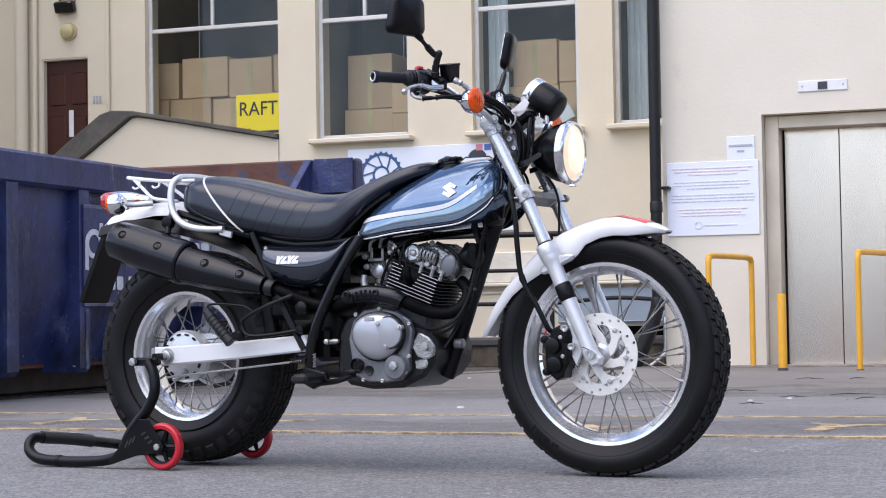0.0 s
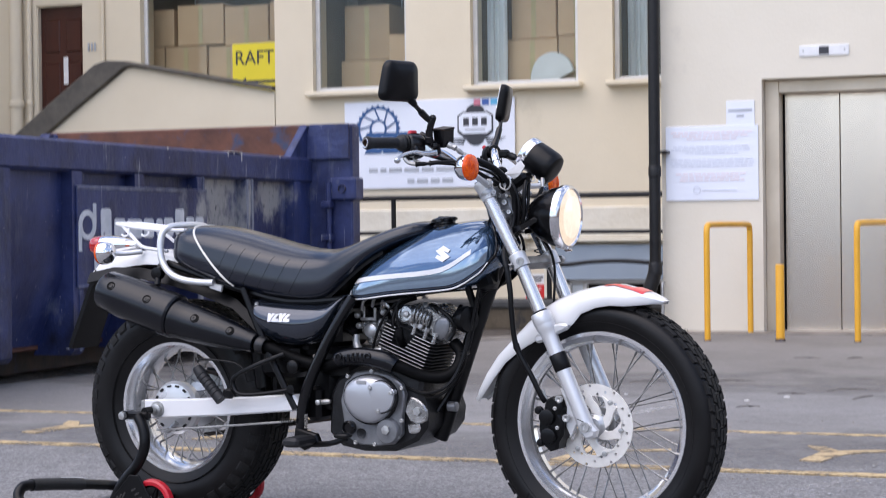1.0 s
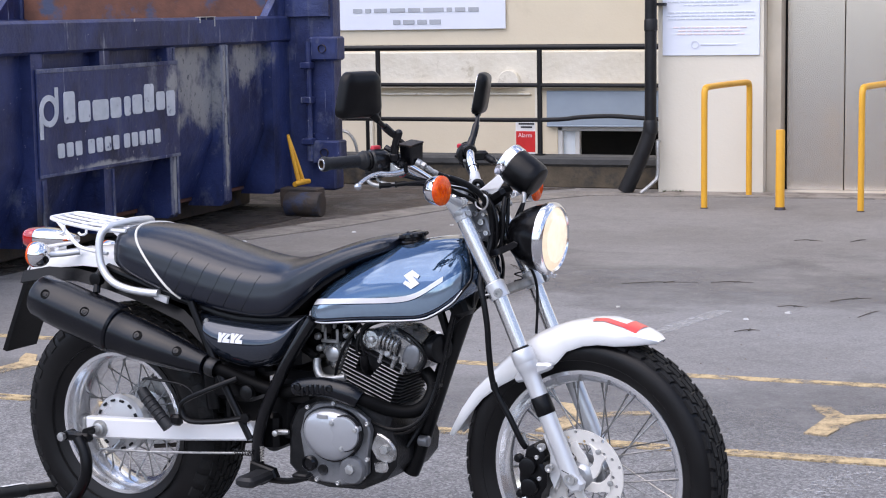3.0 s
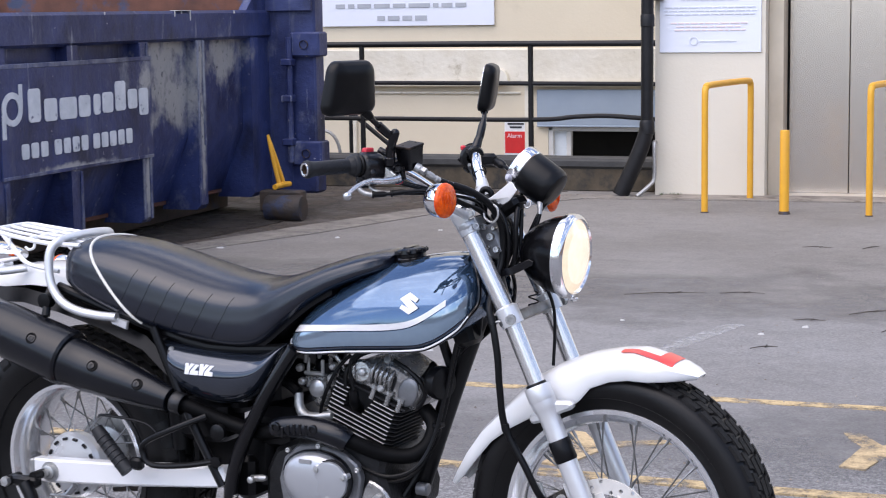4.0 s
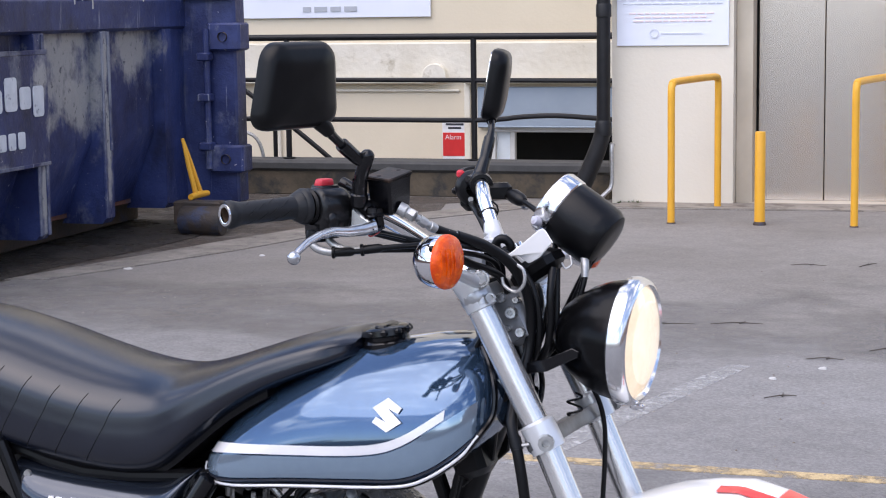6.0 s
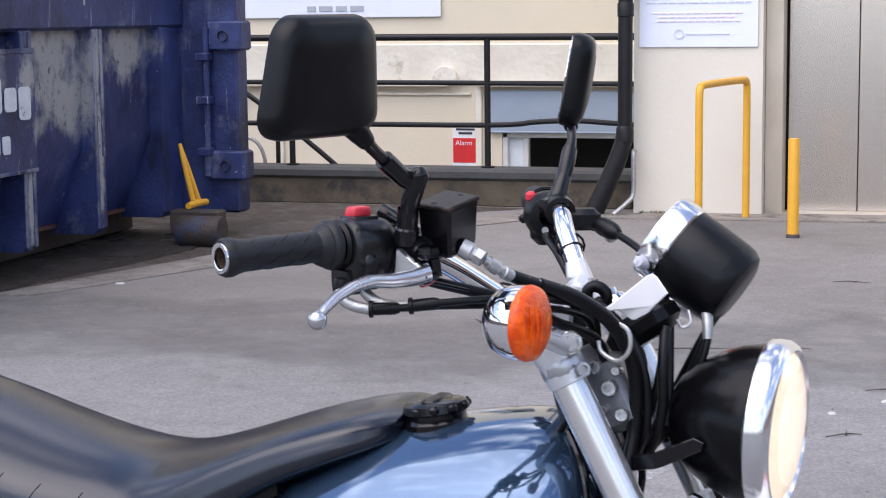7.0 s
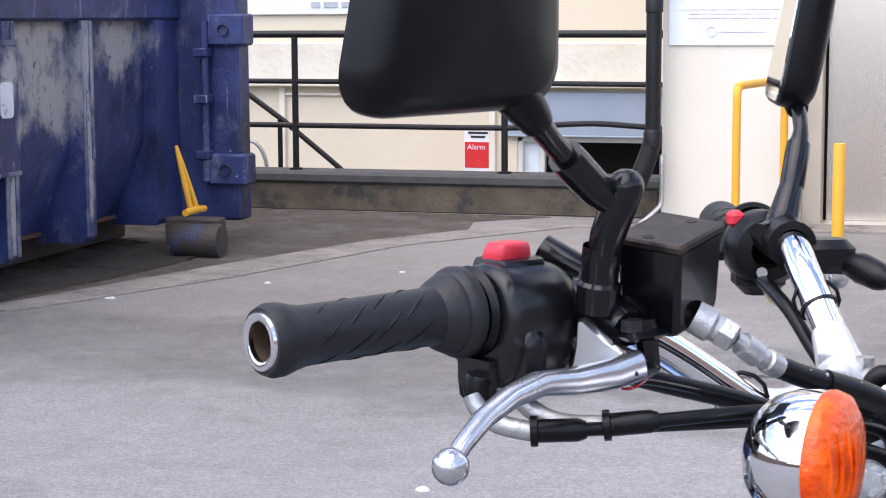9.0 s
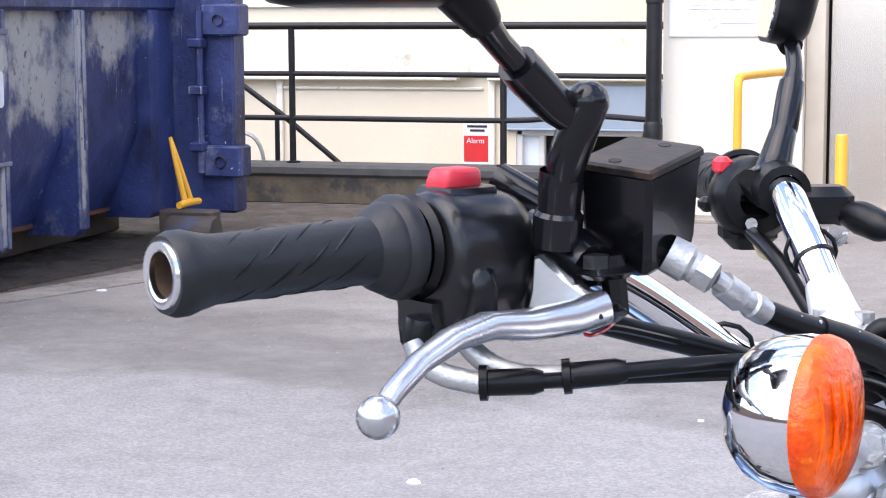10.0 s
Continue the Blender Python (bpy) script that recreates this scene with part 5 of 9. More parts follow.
part("back_plate", Geo().box(((SX + FX) / 2, SY0, 0.80), (SX - FX, 0.08, 1.2), 0.01), "skip_blue", skip)
for x in (SX - 0.48, FX + 0.48):
    part("skid_beam", Geo().box((x, (SY0 + SY1) / 2, 0.10), (0.14, SY1 - SY0, 0.16), 0.01), "grimy", skip, "grimy skid beam")
for x in (-4.10, FX - 0.1):
    rl = part("roller", Geo().lathe([(0.0, -0.13), (0.082, -0.13), (0.088, -0.12), (0.088, 0.12), (0.082, 0.13), (0.0, 0.13)], (x, 7.70, 0.090), (1, 0, 0), 20), "grimy", skip, "grimy steel roller")
    part("roller_box", Geo().box((x - 0.06, 7.80, 0.13), (0.30, 0.12, 0.14), 0.01), "grimy", rl)
jk = part("latch_lever", Geo().tube([(-4.27, 7.82, 0.57), (-4.245, 7.835, 0.42), (-4.215, 7.865, 0.235)], [0.010, 0.014, 0.017], 8, 2).tube([(-4.27, 7.82, 0.57), (-4.24, 7.865, 0.42), (-4.210, 7.925, 0.235)], [0.010, 0.014, 0.017], 8, 2), "hoop_yellow", skip, "yellow latch lever of two joined bars")
part("lever_foot", Geo().tube([(-4.215, 7.79, 0.220), (-4.21, 7.90, 0.226), (-4.205, 8.02, 0.222)], [0.018, 0.022, 0.018], 10, 2), "hoop_yellow", jk)


# ---- the motorcycle (x ahead, y to its left, z up; origin under the rear axle) ----
BIKE = pose(-1.3537, 0.3163, 0, 0, 0, -8.2)
bike = thing("motorcycle", "navy blue motorcycle with white fenders, raised on a rear stand", "motorcycle", BIKE)


def tread_block(g, c, r0, r1, a, da, y0, y1, slope):
    """One rubber block on a tyre round the axle at c."""
    P = []
    for r in (r0, r1):
        e = 0.0 if r == r0 else 0.12
        for aa, yy in ((a - da * (1 - e), y0), (a + da * (1 - e), y0), (a + da * (1 - e), y1), (a - da * (1 - e), y1)):
            y2 = yy + (0 if r == r0 else (0.0015 if yy == y0 else -0.0015) * (1 if y1 > y0 else -1))
            aa2 = aa + slope * (yy - y0)
            rr = r - 0.9 * max(0, abs(y2) - 0.02) ** 2 * CROWN[0]
            P.append((c[0] + rr * math.cos(aa2), y2, c[2] + rr * math.sin(aa2)))
    g.add(P, [(4, 5, 6, 7), (0, 1, 5, 4), (1, 2, 6, 5), (2, 3, 7, 6), (3, 0, 4, 7)])


CROWN = [6.0]


def wheel(name, c, R, W, rimR, rimW, spokes, hub, label, hub_mat="alu"):
    """A spoked wheel: the rim as the part, with tyre, hub and spokes under it."""
    w = rimW / 2
    rim = part(name, Geo().lathe([(rimR, -w), (rimR + 0.003, -w + 0.003), (rimR - 0.004, -w + 0.010), (rimR - 0.014, -w + 0.013), (rimR - 0.018, -w + 0.026), (rimR - 0.026, -0.012), (rimR - 0.026, 0.012),
                                  (rimR - 0.018, w - 0.026), (rimR - 0.014, w - 0.013), (rimR - 0.004, w - 0.010), (rimR + 0.003, w - 0.003), (rimR, w),
                                  (rimR - 0.009, w - 0.001), (rimR - 0.012, w - 0.006), (rimR - 0.016, w - 0.012), (rimR - 0.024, w - 0.026), (rimR - 0.031, 0.010), (rimR - 0.031, -0.010), (rimR - 0.024, -w + 0.026), (rimR - 0.016, -w + 0.012), (rimR - 0.012, -w + 0.006), (rimR - 0.009, -w + 0.001)], c, (0, 1, 0), 72, loop=True), "rim", bike, label)
    h = W / 2
    prof = [(rimR - 0.006, -w + 0.004), (rimR + 0.010, -w - 0.002), (rimR + 0.35 * (R - rimR), -h * 0.97), (rimR + 0.55 * (R - rimR), -h), (rimR + 0.76 * (R - rimR), -h * 0.95), (R - 0.0115, -h * 0.80), (R - 0.0062, -h * 0.5), (R - 0.0042, 0),
            (R - 0.0062, h * 0.5), (R - 0.0115, h * 0.80), (rimR + 0.76 * (R - rimR), h * 0.95), (rimR + 0.55 * (R - rimR), h), (rimR + 0.35 * (R - rimR), h * 0.97), (rimR + 0.010, w + 0.002), (rimR - 0.006, w - 0.004)]
    tyre = part("tyre", Geo().lathe(prof, c, (0, 1, 0), 72), "rubber", rim, "black chunky tyre", 50)
    CROWN[0] = 6.0 if W < 0.15 else 3.4
    g = Geo()
    N = 46 if W < 0.15 else 40
    rr0, rr1 = R - 0.020, R
    rows = [(-0.15, 0.15, 0.5), (-0.50, -0.20, 0.0), (0.20, 0.50, 0.5), (-0.80, -0.55, 0.5), (0.55, 0.80, 0.0)]
    if W > 0.15:
        rows = [(-0.10, 0.10, 0.5), (-0.36, -0.14, 0.0), (0.14, 0.36, 0.5), (-0.60, -0.40, 0.5), (0.40, 0.60, 0.0), (-0.82, -0.64, 0.0), (0.64, 0.82, 0.5)]
    for y0, y1, off in rows:
        for k in range(N):
            tread_block(g, c, rr0 - (0.008 if abs(y0 + y1) > 1.2 else 0), rr1, 2 * math.pi * (k + off) / N, math.pi / N * 0.90, y0 * h, y1 * h, 0.8 if y0 + y1 >= 0 else -0.8)
    # shoulder lugs that run down the sidewall
    for s in (-1, 1):
        for k in range(N):
            a = 2 * math.pi * (k + 0.25) / N
            da = math.pi / N * 0.62
            P = []
            for r, y in ((R - 0.012, h * 0.80), (R - 0.024, h * 0.93), ((R - 0.042 if k % 2 else R - 0.034) if W > 0.15 else R - 0.031, h * 0.965)):
                for aa in (a - da, a + da):
                    P.append((c[0] + r * math.cos(aa), s * (y + (0.0004 if W < 0.15 else 0.0030)), c[2] + r * math.sin(aa)))
            for r, y in ((R - 0.016, h * 0.76), (R - 0.030, h * 0.88), (R - 0.046, h * 0.94)):
                for aa in (a - da * 1.05, a + da * 1.05):
                    P.append((c[0] + r * math.cos(aa), s * y, c[2] + r * math.sin(aa)))
            g.add(P, [(0, 1, 3, 2), (2, 3, 5, 4), (0, 2, 8, 6), (2, 4, 10, 8), (1, 7, 9, 3), (3, 9, 11, 5), (0, 6, 7, 1), (4, 5, 11, 10)])
    tagged(part("tread", g, "tread", tyre, "worn rubber tread blocks"), kind="stuff")
    # bead line on each sidewall
    for s in (-1, 1):
        rr = rimR + 0.028
        part("bead_line", Geo().lathe([(rr - 0.002, s * (h * 0.90)), (rr, s * (h * 0.965)), (rr + 0.002, s * h * 0.93)], c, (0, 1, 0), 72), "rubber", tyre)
    hr, hw = hub
    part("hub", Geo().lathe([(0.012, -hw - 0.02), (0.020, -hw - 0.02), (0.022, -hw - 0.002), (hr, -hw), (hr, -hw + 0.006), (hr * 0.62, -hw + 0.012), (hr * 0.52, 0), (hr * 0.62, hw - 0.012), (hr, hw - 0.006), (hr, hw), (0.022, hw + 0.002), (0.020, hw + 0.02), (0.012, hw + 0.02)], c, (0, 1, 0), 36), hub_mat, rim, "wheel hub")
    one = None
    for k in range(spokes):
        s = 1 if k % 2 else -1
        a = 2 * math.pi * (k // 2 * 2) / spokes + (0.09 if s > 0 else 0)
        lean = (0.62 if (k // 2) % 2 else -0.62) * (1.0 if hr < 0.05 else 0.75)
        p0 = (c[0] + (hr - 0.003) * math.cos(a + lean), s * (hw - 0.003), c[2] + (hr - 0.003) * math.sin(a + lean))
        p1 = (c[0] + (rimR - 0.030) * math.cos(a), s * 0.006, c[2] + (rimR - 0.030) * math.sin(a))
        g = Geo().tube([p0, p1], 0.0019, 6, 1)
        d = (Vector(p0) - Vector(p1)).normalized()
        g.tube([p1, tuple(Vector(p1) + d * 0.018)], 0.0034, 6, 1)
        part("spoke", g, "spoke_steel", rim)
    return rim


FC, RC = (1.3865, 0, 0.331), (0.02, 0, 0.331)
front_wheel = wheel("front_wheel", FC, 0.331, 0.124, 0.247, 0.084, 36, (0.046, 0.040), "spoked front wheel with a silver rim", "alu")
rear_wheel = wheel("rear_wheel", RC, 0.323, 0.185, 0.196, 0.140, 36, (0.068, 0.055), "spoked rear wheel with a silver rim")


def round_text(text, size, c, r, mid, y, mat, parent, flip=1):
    """Raised letters bent round the axle on the right sidewall."""
    v, f = lettering(text, size, 0.0012)
    P = []
    for p in v:
        a = mid + p.x / r * flip
        rr = r - p.y * flip
        P.append((c[0] + rr * math.cos(a), y - p.z, c[2] + rr * math.sin(a)))
    return part("lettering", Geo().add(P, f), mat, parent, "raised size lettering")


round_text("130/80-18", 0.024, FC, 0.290, radians(232), -0.0635, "tread", front_wheel)

# brake disc with drilled holes
g = Geo()
NS, radii = 54, (0.079, 0.0897, 0.1003, 0.111)
for side_y in (-0.0745, -0.0705):
    V, Fc = [], []
    for k in range(NS):
        for j in range(3):
            a0, a1 = 2 * math.pi * k / NS, 2 * math.pi * (k + 1) / NS
            r0, r1 = radii[j], radii[j + 1]
            am, rm = (a0 + a1) / 2, (r0 + r1) / 2
            outer = [(r0, a0), (r0, am), (r0, a1), (rm, a1), (r1, a1), (r1, am), (r1, a0), (rm, a0)]
            pts = [(FC[0] + r * math.cos(a), side_y, FC[2] + r * math.sin(a)) for r, a in outer]
            b = len(V)
            V += pts
            if (k + (0, 2, 4)[j]) % 6 == 0:
                cx, cz = FC[0] + rm * math.cos(am), FC[2] + rm * math.sin(am)
                for p in pts:
                    d = Vector((p[0] - cx, p[2] - cz)).normalized() * 0.0043
                    V.append((cx + d.x, side_y, cz + d.y))
                Fc += [(b + i, b + (i + 1) % 8, b + 8 + (i + 1) % 8, b + 8 + i) for i in range(8)]
            else:
                Fc.append(tuple(range(b, b + 8)))
    g.add(V, Fc)
for r in (radii[0], radii[-1]):
    g.lathe([(r, -0.0745), (r, -0.0705)], FC, (0, 1, 0), 54)
disc = part("brake_disc", g, "disc", front_wheel, "drilled steel brake disc")
for k in range(6):
    a = 2 * math.pi * k / 6 + 0.3
    pts = [(0.034, a - 0.46), (0.034, a + 0.42), (0.044, a + 0.44), (0.056, a + 0.56), (0.068, a + 0.76), (0.084, a + 0.98), (0.084, a + 0.34), (0.068, a + 0.26), (0.056, a + 0.04), (0.044, a - 0.24)]
    part("disc_arm", Geo().prism([(FC[0] + r * math.cos(t), FC[2] + r * math.sin(t)) for r, t in pts], -0.078, -0.071, 0.001), "disc", front_wheel, "curved steel disc arm")
for k in range(6):
    a = 2 * math.pi * k / 6 + 0.62 + 0.3
    part("disc_bolt", Geo().lathe([(0.007, -0.0715), (0.007, -0.080), (0.0, -0.081)], (FC[0] + 0.079 * math.cos(a), 0, FC[2] + 0.079 * math.sin(a)), (0, 1, 0), 8), "zinc", front_wheel)
part("hub_cap", Geo().lathe([(0.036, -0.06), (0.035, -0.076), (0.026, -0.078), (0.020, -0.084), (0.0, -0.084)], FC, (0, 1, 0), 28), "alu", front_wheel)

# rear drum brake
drum = part("brake_drum", Geo().lathe([(0.078, -0.045), (0.080, -0.070), (0.072, -0.080), (0.040, -0.086), (0.0, -0.088)], RC, (0, 1, 0), 44), "fork_silver", rear_wheel, "silver drum brake plate")
for k in range(14):
    a = 2 * math.pi * k / 14
    part("drum_slot", Geo().box((RC[0] + 0.066 * math.cos(a), -0.083, RC[2] + 0.066 * math.sin(a)), (0.006, 0.008, 0.013), 0.001, Matrix.Rotation(-a, 3, "Y")), "alu_dark", drum)
part("brake_arm", Geo().tube([(0.045, -0.10, 0.29), (0.02, -0.105, 0.265), (0.0, -0.105, 0.262)], [0.009, 0.007, 0.006], 8, 3), "alu", drum)
part("sprocket", Geo().lathe([(0.04, 0.075), (0.095, 0.075), (0.095, 0.080), (0.04, 0.080)], RC, (0, 1, 0), 40, loop=True), "zinc", rear_wheel, "steel rear sprocket")

# ---- frame ----
def both(name, geo, mat, label=""):
    part(name, geo, mat, bike, label)
    part(name, geo.mirrored(), mat, bike, label)


both("rear_stay", Geo().tube([(0.312, -0.135, 0.692), (0.402, -0.146, 0.515), (0.497, -0.150, 0.350)], 0.0105, 10, 3), "satin_black", "slim black frame stay")
both("main_tube", Geo().tube([(0.675, -0.125, 0.668), (0.625, -0.140, 0.585), (0.565, -0.148, 0.475), (0.528, -0.150, 0.385), (0.516, -0.150, 0.300), (0.520, -0.145, 0.262)], 0.0165, 12, 4), "gloss_black", "black frame tube")
part("down_tube", Geo().tube([(1.085, 0, 0.80), (1.03, 0, 0.665), (0.96, 0, 0.48), (0.90, 0, 0.315), (0.88, 0, 0.27)], 0.023, 12, 3), "satin_black", bike, "black frame down tube")
part("backbone", Geo().tube([(1.09, 0, 0.83), (0.95, 0, 0.74), (0.75, 0, 0.68), (0.45, 0, 0.65), (0.1, 0, 0.72)], [0.03, 0.03, 0.028, 0.022, 0.02], 10, 3), "satin_black", bike)
part("head_tube", Geo().lathe([(0.026, -0.02), (0.030, -0.015), (0.030, 0.16), (0.027, 0.165)], (1.104, 0, 0.780), (-0.26, 0, 0.966), 20), "satin_black", bike)
both("head_gusset", Geo().prism([(1.02, 0.80), (1.092, 0.80), (1.080, 0.71), (1.03, 0.665), (1.005, 0.72)], -0.030, -0.022, 0.002), "satin_black")
both("seat_rail", Geo().tube([(0.66, -0.10, 0.665), (0.45, -0.11, 0.655), (0.25, -0.11, 0.70), (0.02, -0.10, 0.765)], 0.011, 10, 3), "satin_black")

# ---- swingarm and chain side ----
SW = [(-0.036, 0.360), (-0.036, 0.310), (-0.010, 0.304), (0.25, 0.322), (0.497, 0.345), (0.510, 0.365), (0.495, 0.392), (0.25, 0.374), (0.0, 0.361)]
for s in (-1, 1):
    arm = part("swingarm", Geo().prism(SW, s * 0.118, s * 0.152, 0.005), "white_swing", bike, "white box-section swingarm")
    part("axle_nut", Geo().lathe([(0.017, 0), (0.017, 0.012), (0.013, 0.014), (0.009, 0.014), (0.009, 0.024), (0.0, 0.024)], (0.014, s * 0.152, 0.333), (0, s, 0), 12), "zinc", arm)
    part("axle_washer", Geo().lathe([(0.024, 0), (0.024, 0.003), (0.010, 0.003)], (0.014, s * 0.1525, 0.333), (0, s, 0), 20), "zinc", arm)
    part("adjuster", Geo().box((-0.044, s * 0.135, 0.335), (0.014, 0.028, 0.044), 0.003), "zinc", arm)
part("pivot_bracket", Geo().box((0.535, 0, 0.365), (0.05, 0.25, 0.10), 0.012), "satin_black", bike)
part("pivot_guard", Geo().box((0.555, 0, 0.425), (0.075, 0.20, 0.16), 0.014), "plastic", bike, "black plastic pivot guard")
part("splash_guard", Geo().loft([[(x, -0.095, z), (x, 0.095, z), (x + 0.012, 0.095, z), (x + 0.012, -0.095, z)] for x, z in ((0.352, 0.60), (0.372, 0.53), (0.384, 0.45), (0.386, 0.39), (0.380, 0.335))]), "plastic", bike, "black rubber splash guard")
part("brake_rod", Geo().tube([(-0.01, -0.125, 0.268), (0.20, -0.160, 0.288), (0.50, -0.170, 0.318)], 0.0032, 6, 2), "zinc", bike, "thin steel brake rod")
part("rod_spring", Geo().tube([(0.46 + 0.004 * k / 3, -0.170 + 0.007 * math.cos(k * 1.05), 0.318 + 0.007 * math.sin(k * 1.05)) for k in range(40)], 0.0015, 5, 1), "satin_black", bike)
part("chain_guard", Geo().prism([(0.02, 0.44), (0.46, 0.43), (0.46, 0.40), (0.02, 0.40)], 0.09, 0.12, 0.004), "satin_black", bike)
part("chain", Geo().tube([(0.02, 0.0775, 0.428), (0.60, 0.078, 0.385), (0.63, 0.078, 0.35), (0.60, 0.078, 0.320), (0.02, 0.0775, 0.235)], 0.007, 6, 2), "grimy", bike)
both("shock_absorber", Geo().tube([(0.30, -0.06, 0.66), (0.33, -0.06, 0.40)], 0.026, 12, 1), "satin_black")

# ---- fork ----
for s in (-1, 1):
    y = s * 0.100
    up = part("fork_tube", Geo().tube([(1.068, y, 0.985), (1.1865, y, 0.757), (1.262, y, 0.585)], 0.0185, 22, 1), "fork_chrome", bike, "satin chrome fork tube")
    leg = part("fork_leg", Geo().tube([(1.2535, y, 0.602), (1.2600, y, 0.588), (1.2665, y, 0.573), (1.2776, y, 0.5475), (1.293, y, 0.512), (1.344, y, 0.396), (1.377, y, 0.318)], [0.0275, 0.0265, 0.0225, 0.0212, 0.0212, 0.0212, 0.022], 24, 2), "fork_silver", bike, "silver fork leg")
    part("seal_collar", Geo().lathe([(0.0200, 0.014), (0.0262, 0.014), (0.0280, 0.011), (0.0282, -0.016), (0.0272, -0.019), (0.0240, -0.021)], (1.2470, y, 0.6165), (-0.402, 0, 0.916), 28), "fork_silver", leg)
    part("dust_seal", Geo().lathe([(0.0185, 0.003), (0.0205, 0.0025), (0.0220, 0.0), (0.0225, -0.004)], (1.2400, y, 0.6320), (-0.402, 0, 0.916), 24), "satin_black", leg)
    if s < 0:
        part("reflector_band", Geo().lathe([(0.0215, -0.024), (0.0234, -0.021), (0.0234, 0.020), (0.0215, 0.023)], (1.2985, y, 0.5000), (-0.402, 0, 0.916), 24), "satin_black", leg, "black rubber band")
    part("axle_lug", Geo().prism([(1.346, 0.356), (1.366, 0.362), (1.390, 0.340), (1.407, 0.322), (1.402, 0.304), (1.378, 0.297), (1.358, 0.316)], y - 0.020, y + 0.012, 0.007), "fork_silver", leg)
    part("axle_bolt", Geo().lathe([(0.0135, 0.0), (0.0135, 0.006), (0.0065, 0.006), (0.0065, 0.002), (0, 0.002)], (1.3755, s * 0.119, 0.331), (0, s, 0), 18), "zinc", leg)
    part("pinch_slot", Geo().box((1.3640, s * 0.1205, 0.3480), (0.020, 0.003, 0.0022), 0.0006, Matrix.Rotation(radians(22), 3, "Y")), "fin", leg)
    part("fender_lug", Geo().prism([(1.262, 0.601), (1.288, 0.6005), (1.306, 0.6025), (1.316, 0.6015), (1.3215, 0.597), (1.3215, 0.590), (1.315, 0.584), (1.300, 0.578), (1.283, 0.569), (1.262, 0.570)], y - s * 0.018, y + s * 0.006, 0.006), "fork_silver", leg)
    part("fender_lug", Geo().prism([(1.262, 0.582), (1.243, 0.5745), (1.231, 0.5705), (1.2255, 0.565), (1.2250, 0.557), (1.2285, 0.5505), (1.2355, 0.5485), (1.248, 0.552), (1.272, 0.552)], y - s * 0.018, y + s * 0.006, 0.006), "fork_silver", leg)
    part("fork_cap", Geo().lathe([(0.0185, 0), (0.015, 0.006), (0.010, 0.008), (0.010, 0.014), (0, 0.014)], (1.068, y, 0.985), (-0.458, 0, 0.889), 12), "chrome", up)
part("front_axle", Geo().tube([(1.385, -0.122, 0.328), (1.385, 0.122, 0.328)], 0.010, 12, 1), "zinc", bike)


def clamp(z_at, x_at, name, mat, label, thick):
    """A triple clamp across both fork tubes."""
    d = Vector((-0.458, 0, 0.889))
    g = Geo()
    out = []
    for s in (-1, 1):
        out += [(0.023 * math.cos(a), s * 0.100 + 0.023 * math.sin(a) * s) for a in [radians(t) for t in range(-10, 191, 25)]] if s > 0 else [(0.023 * math.cos(a), -0.100 - 0.023 * math.sin(a)) for a in [radians(t) for t in range(190, -11, -25)]]
    u = Vector((0.889, 0, 0.458))
    rings = []
    for h, k in ((0, 0.93), (0.004, 1), (thick - 0.004, 1), (thick, 0.93)):
        rings.append([Vector((x_at, 0, z_at)) + d * h + u * (p[0] * k - 0.012 * math.cos(p[1] * 12)) + Vector((0, p[1] * (0.985 if k < 1 else 1), 0)) for p in out])
    g.loft(rings)
    return part(name, g, mat, bike, label)


lower = clamp(0.755, 1.188, "lower_clamp", "case_grey", "cast lower fork clamp", 0.020)
upper = clamp(0.945, 1.094, "upper_clamp", "alu", "cast aluminium upper fork clamp", 0.018)
for s in (-1, 1):
    part("clamp_boss", Geo().lathe([(0.024, -0.002), (0.024, 0.036), (0.018, 0.04)], (1.190, s * 0.100, 0.753), (-0.458, 0, 0.889), 20), "fork_silver", lower)
    part("clamp_bolt", Geo().lathe([(0.011, 0), (0.011, 0.010), (0.006, 0.010), (0.006, 0.005), (0, 0.005)], (1.198, s * 0.128, 0.768), (0.3, s, 0), 10), "zinc", lower)
    part("clamp_boss", Geo().lathe([(0.0205, -0.002), (0.0205, 0.020), (0.0186, 0.024)], (1.096, s * 0.100, 0.943), (-0.458, 0, 0.889), 24), "alu", upper)
    part("lamp_ear", Geo().prism([(1.118, 0.853), (1.172, 0.866), (1.212, 0.884), (1.222, 0.880), (1.220, 0.872), (1.176, 0.850), (1.120, 0.839)], s * 0.066, s * 0.071, 0.001), "gloss_black", upper, "black headlamp bracket")
    part("clamp_bolt", Geo().lathe([(0.007, 0), (0.007, 0.006), (0.004, 0.006), (0.004, 0.003), (0, 0.003)], (1.112, s * 0.114, 0.953), (0.6, s * 0.6, 0.2), 10), "zinc", upper)
part("stem_nut", Geo().lathe([(0.022, 0), (0.022, 0.012), (0.018, 0.016), (0.0, 0.016)], (1.066, 0, 0.985), (-0.458, 0, 0.889), 6), "chrome", upper)
part("steering_stem", Geo().tube([(1.110, 0, 0.757), (1.064, 0, 0.962)], 0.020, 16, 1), "satin_black", bike)
lock = part("lock_block", Geo().box((1.122, -0.044, 0.918), (0.044, 0.040, 0.078), 0.009, Matrix.Rotation(radians(-27), 3, "Y")), "case_grey", bike, "cast ignition lock block")
